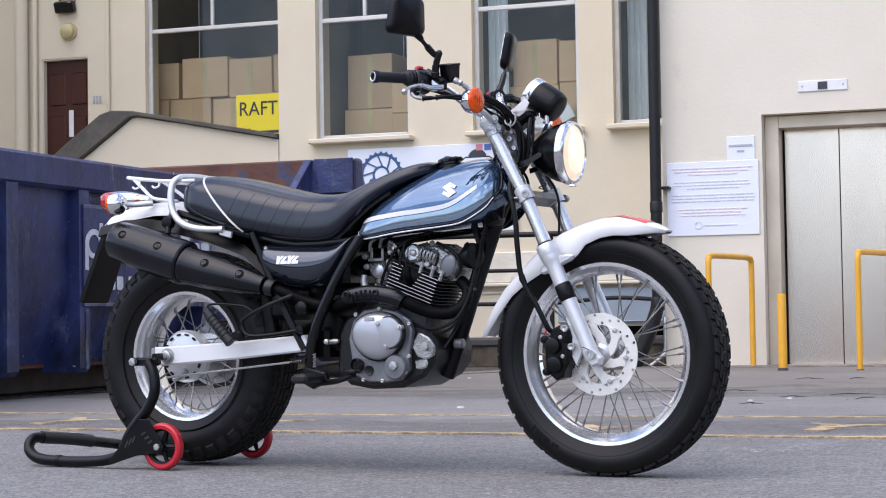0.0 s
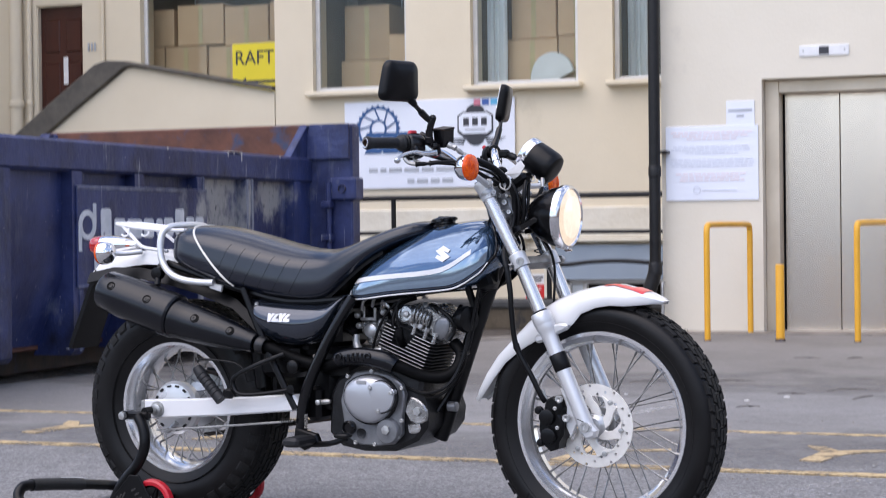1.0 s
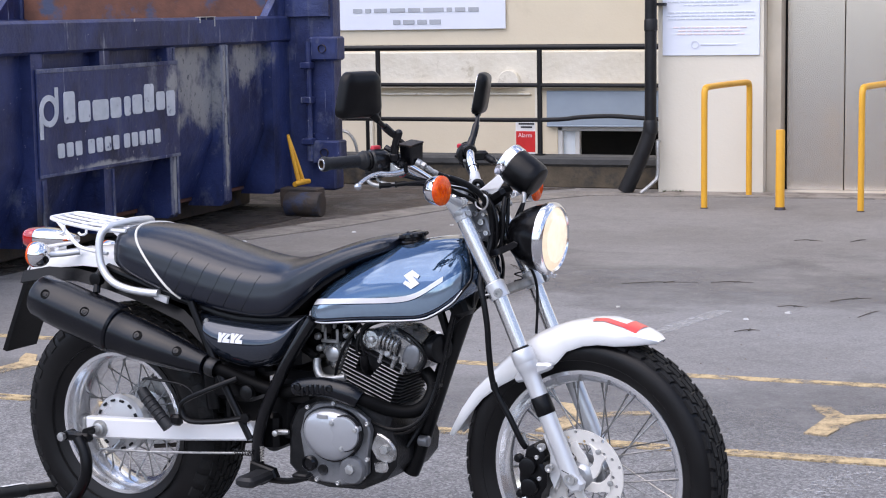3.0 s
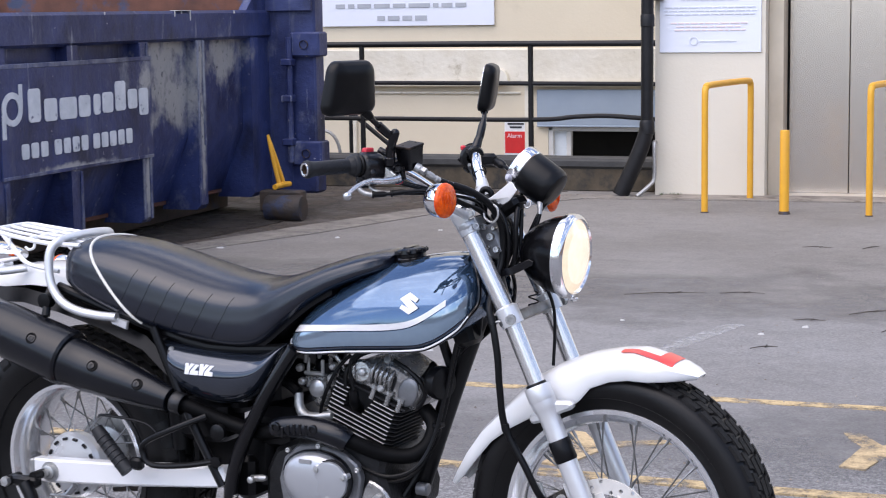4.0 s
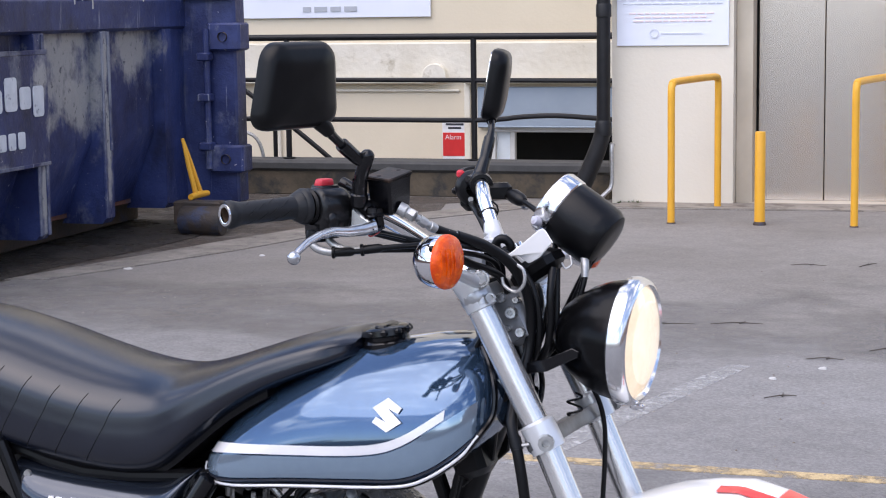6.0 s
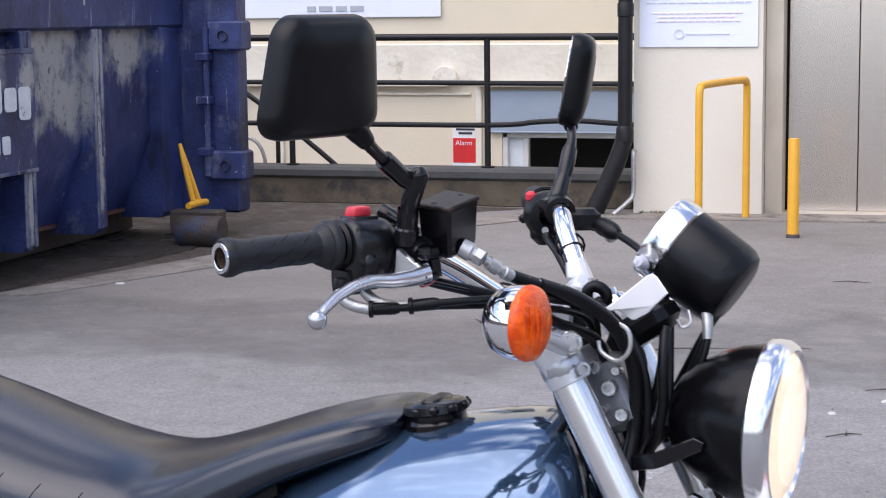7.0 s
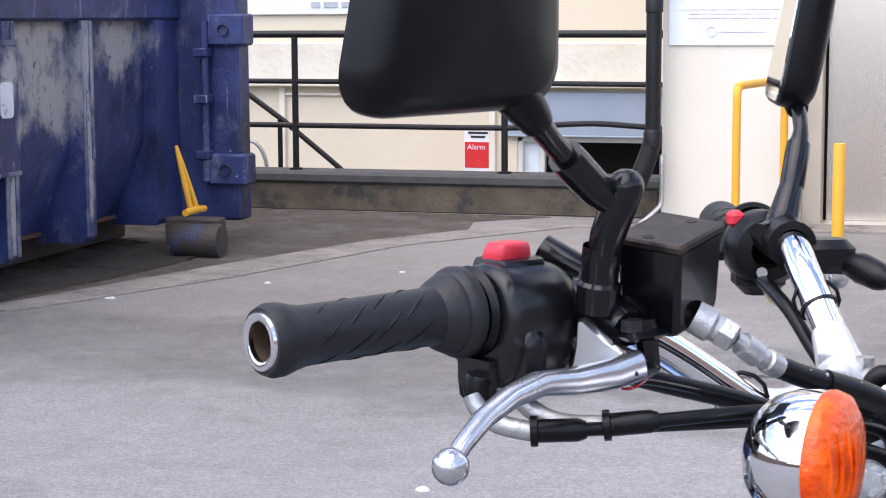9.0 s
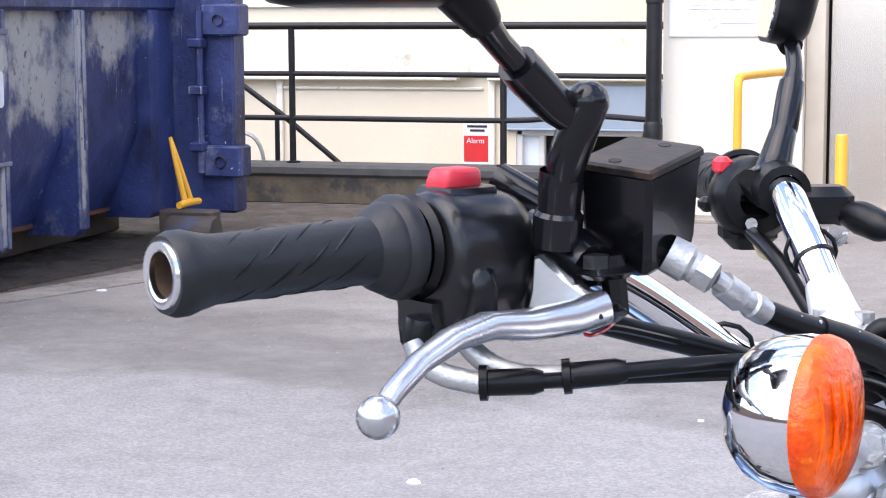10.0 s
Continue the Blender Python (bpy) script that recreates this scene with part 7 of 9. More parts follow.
lever = part("lever", Geo().loft(rings), "lever_alu", bike, "polished aluminium brake lever with a ball end")
part("lever_ball", Geo().ball(lv[-1], 0.0086, 24), "lever_alu", lever)
web = [(0.9808, 1.0815), (0.9845, 1.0830), (0.9907, 1.0782), (0.998, 1.0725), (1.0054, 1.0680), (1.0111, 1.0663), (1.0155, 1.062), (1.0150, 1.057), (1.004, 1.0525), (0.9948, 1.0500), (0.982, 1.0500), (0.9765, 1.0530), (0.9785, 1.0600), (0.9800, 1.0680)]
part("lever_web", Geo().prism(web, -0.004, 0.004, 0.0018, make=lambda a, b, c: (a + b * 0.3, -0.2475 - (1.083 - c) * 0.05 + b, c)), "lever_alu", lever)

# mirror of the throttle side
st = part("mirror_stem", Geo().lathe([(0.0112, -0.004), (0.0112, 0.010), (0.0096, 0.012), (0.0096, 0.020), (0.0102, 0.022), (0.0098, 0.030)], (0.9905, -0.249, 1.091), (0.12, -0.12, 1), 18), "gloss_black", bike, "black mirror stem")
part("stem_joint", Geo().tube([(0.993, -0.252, 1.112), (0.998, -0.256, 1.126), (1.004, -0.258, 1.140), (1.008, -0.258, 1.150)], [0.0068, 0.0090, 0.0092, 0.0090], 16, 3).ball((1.008, -0.258, 1.151), 0.0094, 18), "gloss_black", st)
part("stem_sleeve", Geo().tube([(1.004, -0.258, 1.142), (0.996, -0.266, 1.150), (0.989, -0.281, 1.163), (0.987, -0.287, 1.168)], [0.0068, 0.0088, 0.0094, 0.0090], 16, 3), "gloss_black", st)
part("stem_arm", Geo().tube([(0.988, -0.285, 1.166), (0.984, -0.300, 1.177), (0.982, -0.312, 1.186)], [0.0059, 0.0058, 0.0068], 14, 2), "gloss_black", st)


def mirror(mc, ux, uz, neck):
    """Rounded square mirror: shell, glass, neck."""
    mc, ux, uz = Vector(mc), Vector(ux).normalized(), Vector(uz).normalized()
    un = ux.cross(uz).normalized()
    if un.x < 0:
        un = -un

    def outline(k, depth):
        pts = []
        hw, hh, r = 0.062 * k, 0.053 * k, 0.022 * k
        for sx, sz, a0 in ((1, 1, 0), (-1, 1, 90), (-1, -1, 180), (1, -1, 270)):
            for q in range(7):
                a = radians(a0 + 15 * q)
                x, z = sx * (hw - r) + r * math.cos(a), sz * (hh - r) + r * math.sin(a)
                x *= 1 + 0.11 * (-z / hh)
                x -= 0.05 * hw * z / hh
                pts.append(mc + ux * x + uz * z + un * depth)
        return pts

    mr = part("mirror_shell", Geo().loft([outline(0.95, -0.013), outline(1.0, -0.011), outline(1.01, -0.003), outline(0.985, 0.004), outline(0.93, 0.010), outline(0.82, 0.0135), outline(0.5, 0.0165), outline(0.1, 0.0175)]), "plastic", bike, "black plastic mirror shell", 50)
    part("mirror_glass", Geo().loft([outline(0.94, -0.0128), outline(0.94, -0.0140)]), "mirror_glass", mr)
    part("shell_neck", Geo().tube(neck, [0.0078, 0.0105, 0.0115], 14, 3), "plastic", mr)


mirror((0.9656, -0.3583, 1.2445), (-0.27, -0.963, 0.0), (0.05, 0, 1), [(0.982, -0.309, 1.184), (0.978, -0.318, 1.194), (0.972, -0.328, 1.204)])
before_clutch = set(bike.children)
mirror((0.961, 0.312, 1.213), (-0.325, 0.946, 0.0), (0.18, 0.03, 1), [(0.970, 0.266, 1.160), (0.965, 0.277, 1.170), (0.962, 0.290, 1.183)])
# clutch side: stem, switches, perch, lever
st = part("mirror_stem", Geo().tube([(0.966, 0.200, 1.071), (0.972, 0.2105, 1.079), (0.9745, 0.222, 1.098), (0.9755, 0.228, 1.107)], [0.0150, 0.0120, 0.0096, 0.0086], 16, 2), "gloss_black", bike, "black mirror stem")
part("stem_sleeve", Geo().tube([(0.9755, 0.227, 1.105), (0.9758, 0.229, 1.108), (0.976, 0.241, 1.129), (0.976, 0.246, 1.137)], [0.0078, 0.0088, 0.0090, 0.0084], 16, 1), "gloss_black", st)
part("stem_arm", Geo().tube([(0.976, 0.245, 1.136), (0.976, 0.252, 1.146), (0.972, 0.262, 1.158), (0.967, 0.272, 1.166)], [0.0074, 0.0054, 0.0054, 0.0072], 14, 3), "gloss_black", st)
lc = Vector((0.938, 0.230, 1.062))
sw = part("switch_housing", Geo().lathe([(0.0125, -0.022), (0.024, -0.020), (0.0275, -0.012), (0.0275, 0.010), (0.022, 0.018), (0.0125, 0.020)], lc, (0.46, -0.88, 0.02), 24).box(lc + Vector((-0.004, 0.004, -0.018)), (0.036, 0.036, 0.032), 0.008, LBAR), "plastic", bike, "black switch cluster")
part("horn_button", Geo().box((0.919, 0.225, 1.083), (0.012, 0.016, 0.012), 0.003, LBAR), "red_button", sw, "red button")
part("rocker", Geo().box((0.905, 0.236, 1.056), (0.010, 0.016, 0.010), 0.003, LBAR), "satin_black", sw)
part("housing_screw", Geo().lathe([(0.004, 0), (0.004, 0.002), (0, 0.002)], (0.945, 0.203, 1.048), (0.3, -0.9, 0), 8), "zinc", sw)
part("wire_clip", Geo().tube([(0.947, 0.20, 1.04), (0.952, 0.202, 1.028), (0.965, 0.20, 1.026)], 0.0018, 6, 4), "lamp_cream", sw)
part("lever_perch", Geo().lathe([(0.0115, -0.012), (0.0170, -0.011), (0.0170, 0.011), (0.0115, 0.012)], (0.966, 0.194, 1.072), (0.46, -0.88, -0.1), 18).box((0.988, 0.206, 1.062), (0.040, 0.030, 0.024), 0.006, LBAR), "satin_black", bike, "black clutch lever perch")
lv = [(1.000, 0.215, 1.056), (0.996, 0.250, 1.046), (0.982, 0.300, 1.040), (0.968, 0.345, 1.030), (0.962, 0.375, 1.022)]
lever = part("lever", Geo().tube(lv, [0.0085, 0.0062, 0.0060, 0.0050, 0.0042], 12, 4), "lever_alu", bike, "polished aluminium clutch lever with a ball end")
part("lever_ball", Geo().ball(lv[-1], 0.0082, 18), "lever_alu", lever)
part("adjuster_boot", Geo().tube([(1.002, 0.207, 1.058), (1.016, 0.200, 1.055), (1.030, 0.191, 1.051), (1.038, 0.186, 1.049)], [0.007, 0.0110, 0.0100, 0.0052], 14, 3), "satin_black", bike)
part("clutch_cable", Geo().tube([(1.034, 0.188, 1.050), (1.077, 0.150, 1.036), (1.115, 0.105, 1.012), (1.135, 0.05, 0.96), (1.12, 0.03, 0.87), (1.07, 0.03, 0.78), (0.99, 0.05, 0.62)], 0.0042, 12, 8), "satin_black", bike)

# the whole clutch side sits a little ahead and inward
for ob in set(bike.children) - before_clutch:
    ob.location = (0.010, -0.059, 0.006) if ob.name.startswith("mirror") else (0.026, -0.055, 0.006)

# brake hose head and throttle cables
part("banjo_fitting", Geo().lathe([(0.0088, -0.006), (0.0092, 0.004), (0.0074, 0.006), (0.0074, 0.010)], (1.036, -0.215, 1.079), (0.80, 0.25, -0.45), 18).lathe([(0.0086, 0.0), (0.0086, 0.008), (0.006, 0.009), (0.0, 0.009)], (1.044, -0.2125, 1.0745), (0.80, 0.1, -0.45), 6), "zinc", rs, "zinc banjo fitting")
part("hose_ferrule", Geo().tube([(1.050, -0.207, 1.070), (1.054, -0.203, 1.0665)], 0.0045, 10, 1).tube([(1.053, -0.204, 1.067), (1.059, -0.196, 1.060), (1.0595, -0.195, 1.0595), (1.062, -0.191, 1.057), (1.0625, -0.190, 1.0565), (1.067, -0.183, 1.052)], [0.0066, 0.0068, 0.0052, 0.0052, 0.0066, 0.0064], 14, 1), "zinc", rs)
part("hose_head", Geo().tube([(1.066, -0.184, 1.053), (1.076, -0.172, 1.0465), (1.088, -0.155, 1.0395)], 0.0062, 16, 6), "satin_black", bike)
for k in range(5):
    part("print_bar", Geo().box((1.073 + 0.007 * k, -0.1805 + 0.0092 * k, 1.0525 - 0.0035 * k), (0.004, 0.002, 0.002), 0.0004), "ink_grey", bike)
for k, (el, sl, cb) in enumerate((
        ([(0.949, -0.266, 1.058), (0.954, -0.267, 1.045), (0.964, -0.267, 1.036), (0.979, -0.265, 1.031), (0.999, -0.262, 1.031)], [(0.998, -0.262, 1.031), (1.024, -0.253, 1.034)], [(1.023, -0.254, 1.034), (1.064, -0.218, 1.035), (1.095, -0.150, 1.026), (1.105, -0.060, 0.998), (1.098, -0.045, 0.930), (1.060, -0.040, 0.850), (0.98, -0.03, 0.72)]),
        ([(0.937, -0.285, 1.046), (0.942, -0.286, 1.038), (0.952, -0.284, 1.032), (0.967, -0.280, 1.029)], [(0.966, -0.280, 1.029), (0.990, -0.271, 1.030)], [(0.989, -0.272, 1.030), (1.030, -0.240, 1.030), (1.085, -0.160, 1.020), (1.105, -0.070, 0.990), (1.090, -0.050, 0.920), (1.050, -0.045, 0.850), (0.97, -0.03, 0.70)]))):
    part("cable_elbow", Geo().tube(el, 0.0052, 12, 4), "zinc", bike, "zinc cable elbow")
    d = (Vector(sl[1]) - Vector(sl[0])).normalized()
    part("cable_adjuster", Geo().lathe([(0.004, 0), (0.0080, 0.0005), (0.0080, 0.004), (0.0060, 0.0045), (0.0060, 0.024), (0.0045, 0.0285)], sl[0], d, 14), "satin_black", bike)
    part("throttle_cable", Geo().tube(cb, 0.0036, 12, 8), "satin_black", bike)
part("switch_wire", Geo().tube([(0.990, -0.240, 1.060), (0.997, -0.246, 1.051), (1.007, -0.240, 1.050), (1.015, -0.225, 1.047), (1.04, -0.17, 1.03)], 0.0018, 6, 4), "satin_black", bike)
part("switch_wire", Geo().tube([(0.998, -0.244, 1.057), (1.004, -0.249, 1.048), (1.012, -0.244, 1.050), (1.016, -0.236, 1.056)], 0.0009, 6, 4), "red_lens", bike)
part("wire_loom", Geo().tube([(0.962, -0.235, 1.060), (1.005, -0.208, 1.045), (1.053, -0.165, 1.026), (1.085, -0.12, 1.000), (1.115, -0.06, 0.96), (1.105, -0.045, 0.84)], 0.0056, 14, 8), "satin_black", bike)
part("wire_loom", Geo().tube([(0.971, 0.150, 1.048), (1.000, 0.112, 1.034), (1.035, 0.085, 0.998), (1.075, 0.07, 0.975), (1.12, 0.05, 0.93), (1.10, 0.045, 0.84)], 0.0050, 14, 8), "satin_black", bike)
for x, y, z in ((1.026, -0.105, 1.018), (1.024, 0.088, 1.046)):
    part("cable_tie", Geo().tube([(x + 0.014 * math.cos(a), y + 0.006 * math.cos(a), z + 0.014 * math.sin(a)) for a in [k * math.pi / 6 for k in range(12)]], 0.0015, 6, 1, loop=True), "satin_black", bike)
part("cable_ring", Geo().tube([(1.121, -0.090, 0.978), (1.125, -0.092, 0.967), (1.142, -0.094, 0.960), (1.154, -0.094, 0.972), (1.152, -0.092, 0.990), (1.137, -0.088, 0.997)], 0.0024, 8, 4), "zinc", bike, "bare steel cable guide ring")
for k, pts in enumerate((
                         [(1.06, -0.02, 1.010), (1.110, -0.04, 1.000), (1.148, -0.050, 0.960), (1.158, -0.050, 0.900), (1.142, -0.045, 0.850), (1.10, -0.04, 0.80)],
                         [(1.170, -0.030, 0.985), (1.172, -0.045, 0.950), (1.172, -0.045, 0.905), (1.158, -0.040, 0.862), (1.115, -0.03, 0.835)],
                         [(1.165, 0.0, 0.985), (1.168, -0.01, 0.940), (1.172, -0.02, 0.895), (1.180, -0.02, 0.868)])):
    part("front_loom", Geo().tube(pts, (0.0050, 0.0054, 0.0045)[k], 14, 8), "satin_black", bike)


def indicator(c, fwd, stem_to, name, label):
    """Round turn signal: chrome bowl, ribbed lens, rubber stem."""
    c = Vector(c)
    k0 = 0.935
    fwd = Vector(fwd).normalized()
    b = part(name, Geo().lathe([(a * k0, b) for a, b in [(0.0370, 0.004), (0.0372, -0.002), (0.0362, -0.012), (0.032, -0.023), (0.024, -0.031), (0.012, -0.036), (0.0, -0.037)]], c, fwd, 48), "chrome", bike, label)
    part("lens", Geo().lathe([(a * k0, b) for a, b in [(0.0374, 0.003), (0.0378, 0.006), (0.0360, 0.011), (0.030, 0.0145), (0.018, 0.0170), (0.0, 0.018)]], c, fwd, 48), "amber", b, "orange ribbed lens", 60)
    for k in range(7):
        h = (k - 3) * 0.0088
        d = math.sqrt(0.0335 ** 2 - h * h) * k0
        flute = [c + Vector((0, 0, 1)) * q * d + Vector((0, 1, 0)) * h + fwd * (0.0187 - 9.2 * (h * h + q * q * d * d)) for q in (-0.93, -0.5, 0, 0.5, 0.93)]
        part("lens_rib", Geo().tube(flute, [0.0003, 0.0008, 0.0010, 0.0008, 0.0003], 6, 3), "amber", b)
    part("stem", Geo().tube([tuple(c + fwd * -0.012), tuple((c + Vector(stem_to)) / 2 + Vector((0, 0, -0.004))), stem_to], [0.009, 0.0078, 0.009], 14, 4), "fork_silver", b)


for s in (-1, 1):
    indicator((1.102, -0.238, 1.018) if s < 0 else (1.130, 0.222, 0.984), (0.99, s * 0.12, 0), (1.096, s * 0.118, 0.975), "indicator", "chrome turn signal with an orange lens")
    part("fork_bracket", Geo().lathe([(0.0186, -0.026), (0.0212, -0.025), (0.0222, -0.004), (0.0250, 0.012), (0.0256, 0.022), (0.0235, 0.027), (0.0186, 0.028)], (1.084, s * 0.100, 0.958), (-0.458, 0, 0.889), 32), "fork_silver", bike, "silver fork bracket")
    bb = part("bracket_bolt", Geo().lathe([(0.0086, -0.004), (0.0086, 0.0060), (0.0070, 0.0072), (0, 0.0072)], (1.103, s * 0.121, 0.979), (0.35, s, 0.1), 6), "zinc", bike)
    part("bolt_washer", Geo().lathe([(0.0120, -0.006), (0.0122, 0.0), (0.0110, 0.0012), (0.006, 0.0012)], (1.102, s * 0.119, 0.979), (0.35, s, 0.1), 22), "engine_bright", bb)


# ---- tank ----
TK = [(0.655, 0.672, 0.712, 0.100), (0.675, 0.664, 0.738, 0.122), (0.71, 0.664, 0.772, 0.137), (0.76, 0.670, 0.806, 0.146), (0.82, 0.677, 0.838, 0.151), (0.88, 0.682, 0.860, 0.153), (0.94, 0.687, 0.872, 0.154), (0.99, 0.692, 0.880, 0.152),
      (1.025, 0.704, 0.882, 0.149), (1.052, 0.720, 0.880, 0.142), (1.074, 0.738, 0.874, 0.130), (1.090, 0.756, 0.864, 0.113), (1.102, 0.782, 0.846, 0.085)]


def spline(rows, x):
    """Smooth values between rows keyed by their first number."""
    xs = [r[0] for r in rows]
    x = min(max(x, xs[0]), xs[-1])
    i = max(k for k in range(len(xs) - 1) if xs[k] <= x) if x > xs[0] else 0
    t = (x - xs[i]) / (xs[i + 1] - xs[i])
    out = []
    for j in range(1, len(rows[0])):
        p0, p1, p2, p3 = rows[max(i - 1, 0)][j], rows[i][j], rows[i + 1][j], rows[min(i + 2, len(rows) - 1)][j]
        m1 = (p2 - p0) / (xs[i + 1] - xs[max(i - 1, 0)]) * (xs[i + 1] - xs[i])
        m2 = (p3 - p1) / (xs[min(i + 2, len(xs) - 1)] - xs[i]) * (xs[i + 1] - xs[i])
        out.append((2 * t ** 3 - 3 * t * t + 1) * p1 + (t ** 3 - 2 * t * t + t) * m1 + (-2 * t ** 3 + 3 * t * t) * p2 + (t ** 3 - t * t) * m2)
    return out


def tank_y(x, z):
    """Half width of the tank at a height."""
    zb, zt, w = spline(TK, x)
    m = zb + (zt - zb) * 0.16
    if z >= m:
        k = min(max((z - m) / (zt - m), 0), 1)
        return w * max(1 - k ** 2.25, 0) ** (1 / 2.25)
    k = min(max((m - z) / (m - zb), 0), 1)
    return w * (1 - 0.07 * k ** 2.5)


def tank_ring(x):
    zb, zt, w = spline(TK, x)
    m = zb + (zt - zb) * 0.16
    pts = []
    for i in range(19):
        a = math.pi / 2 * i / 18
        pts.append((x, -w * max(math.cos(a), 0) ** (2 / 2.25) if i < 18 else 0.0, m + (zt - m) * math.sin(a) ** (2 / 2.25)))
    low = [(x, -tank_y(x, zb + (m - zb) * q), zb + (m - zb) * q) for q in (0.0, 0.35, 0.7)]
    half = low + pts
    return [(px, py, pz) for px, py, pz in half] + [(px, -py, pz) for px, py, pz in half[::-1][1:]] 


NX = 46
xs = [0.655 + (1.102 - 0.655) * i / NX for i in range(NX + 1)]
tank = part("fuel_tank", Geo().loft([tank_ring(x) for x in xs]), "tank_blue", bike, "metallic navy fuel tank with a pale band", 70)
STRIPE = [(0.660, 0.7075), (0.70, 0.7160), (0.75, 0.7220), (0.82, 0.7285), (0.895, 0.7345), (0.945, 0.7405), (0.972, 0.7465), (0.993, 0.7550), (1.012, 0.7655), (1.030, 0.7775), (1.0625, 0.8000), (1.100, 0.8250)]


def stripe_z(x):
    return spline(STRIPE, x)[0]


def band(lo, hi, x0, x1, up, n=40, m=5):
    """A strip laid on both tank sides between two height curves."""
    out = []
    for s in (-1, 1):
        g = Geo()
        rows = []
        for i in range(n + 1):
            x = x0 + (x1 - x0) * i / n
            a, b = lo(x), hi(x)
            rows.append([(x, s * (tank_y(x, a + (b - a) * j / m) + up), a + (b - a) * j / m) for j in range(m + 1)])
        g.loft(rows, cap=False, closed=False)
        out.append(g)
    return out


for gg in band(lambda x: spline(TK, x)[0] + 0.012, lambda x: max(stripe_z(x) - 0.009, spline(TK, x)[0] + 0.013), 0.664, 1.096, 0.0012):
    part("pale_band", gg, "tank_pale", tank, "pale blue metallic band")
for gg in band(lambda x: stripe_z(x) - 0.0065, lambda x: stripe_z(x) + 0.0065, 0.662, 1.054, 0.0018, 40, 2):
    part("stripe", gg, "stripe", tank, "white pinstripe")
for gg in band(lambda x: spline(TK, x)[0] + 0.007, lambda x: spline(TK, x)[0] + 0.010, 0.664, 1.086, 0.0014, 40, 1):
    part("pinstripe", gg, "ink_dark", tank)
for s in (-1, 1):
    edge = [(0.658, s * 0.100, 0.685), (0.656, s * 0.100, 0.672), (0.672, s * 0.112, 0.662)]
    edge += [(x, s * tank_y(x, spline(TK, x)[0]) * 1.02, spline(TK, x)[0] - 0.001) for x in (0.72, 0.80, 0.88, 0.95, 1.0, 1.03, 1.055, 1.076)] + [(1.093, s * 0.110, 0.763), (1.104, s * 0.092, 0.784), (1.107, s * 0.086, 0.805), (1.103, s * 0.080, 0.830), (1.090, s * 0.066, 0.856), (1.072, s * 0.046, 0.873)]
    part("tank_seam", Geo().tube(edge, 0.0042, 8, 4), "gloss_black", tank, "black edging")
    part("seam_line", Geo().tube([(x, y * 1.025, z + 0.001) for x, y, z in edge[:-5]], 0.0022, 6, 4), "stripe", tank)
# emblem: one slanted double chevron
for s in (-1, 1):
    up = [(-0.023, 0.008), (-0.002, 0.022), (0.021, 0.0105), (0.016, 0.003), (0.001, 0.0085)]
    P = [(0.972 + px, s * (tank_y(0.972 + px, 0.789 + pz) + 0.003), 0.789 + pz) for px, pz in up + [(-a, -b) for a, b in up]]
    part("emblem", Geo().add(P, [tuple(range(10))]), "stripe", tank, "pale emblem shape")
CN = Vector((-0.13, 0, 1)).normalized()
cap = part("fuel_cap", Geo().lathe([(0.036, -0.010), (0.036, 0.0), (0.032, 0.004), (0.032, 0.009), (0.0355, 0.011), (0.0345, 0.019), (0.030, 0.022), (0.0, 0.023)], (0.913, -0.020, 0.866), CN, 40), "gloss_black", bike, "black screw fuel cap")
for k in range(10):
    a = 2 * math.pi * k / 10
    part("cap_lug", Geo().box((0.913 + 0.0328 * math.cos(a), -0.020 + 0.0328 * math.sin(a), 0.881 + 0.005 * math.cos(a)), (0.008, 0.012, 0.010), 0.003, Matrix.Rotation(a, 3, "Z")), "gloss_black", cap)
part("cap_bar", Geo().box((0.913, -0.020, 0.889), (0.018, 0.050, 0.006), 0.003), "gloss_black", cap)

# ---- seat ----
SE = [(0.018, 0.795, 0.832, 0.060), (0.040, 0.772, 0.862, 0.100), (0.075, 0.757, 0.874, 0.122), (0.13, 0.735, 0.876, 0.134), (0.20, 0.713, 0.868, 0.140), (0.29, 0.690, 0.849, 0.143), (0.38, 0.673, 0.826, 0.143), (0.46, 0.663, 0.809, 0.141),
      (0.53, 0.660, 0.802, 0.137), (0.585, 0.672, 0.806, 0.135), (0.64, 0.714, 0.820, 0.137), (0.70, 0.762, 0.840, 0.131), (0.76, 0.798, 0.860, 0.122), (0.82, 0.824, 0.875, 0.110), (0.858, 0.838, 0.880, 0.093), (0.882, 0.848, 0.876, 0.066)]


def seat_pt(x, a):
    """A point of the seat's skin; a runs from 0 (lower right edge) over the top to 1 (lower left)."""
    zb, zt, w = spline(SE, x)
    u = abs(2 * a - 1)
    s = -1 if a < 0.5 else 1
    # side from the lower edge up, then a rounded shoulder into the nearly flat top
    k = 1 - u
    y = w * (0.96 + 0.04 * math.sin(math.pi * k / 0.42) + 0.03 * k)
    y -= w * 0.13 * max(0.0, 1 - k / 0.13) ** 2
    if k > 0.42:
        y = w * 0.9726 * max(math.cos(math.pi / 2 * (k - 0.42) / 0.58), 0) ** 0.9
    f = k / 0.42 * 0.55 if k < 0.42 else 0.55 + 0.45 * math.sin(math.pi / 2 * (k - 0.42) / 0.58) ** 0.88
    return (x, s * y, zb + (zt - zb) * f)


NA, NX = 40, 60
xs = [0.018 + (0.882 - 0.018) * i / NX for i in range(NX + 1)]
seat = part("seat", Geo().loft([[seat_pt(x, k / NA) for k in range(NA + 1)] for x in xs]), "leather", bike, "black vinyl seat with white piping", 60)


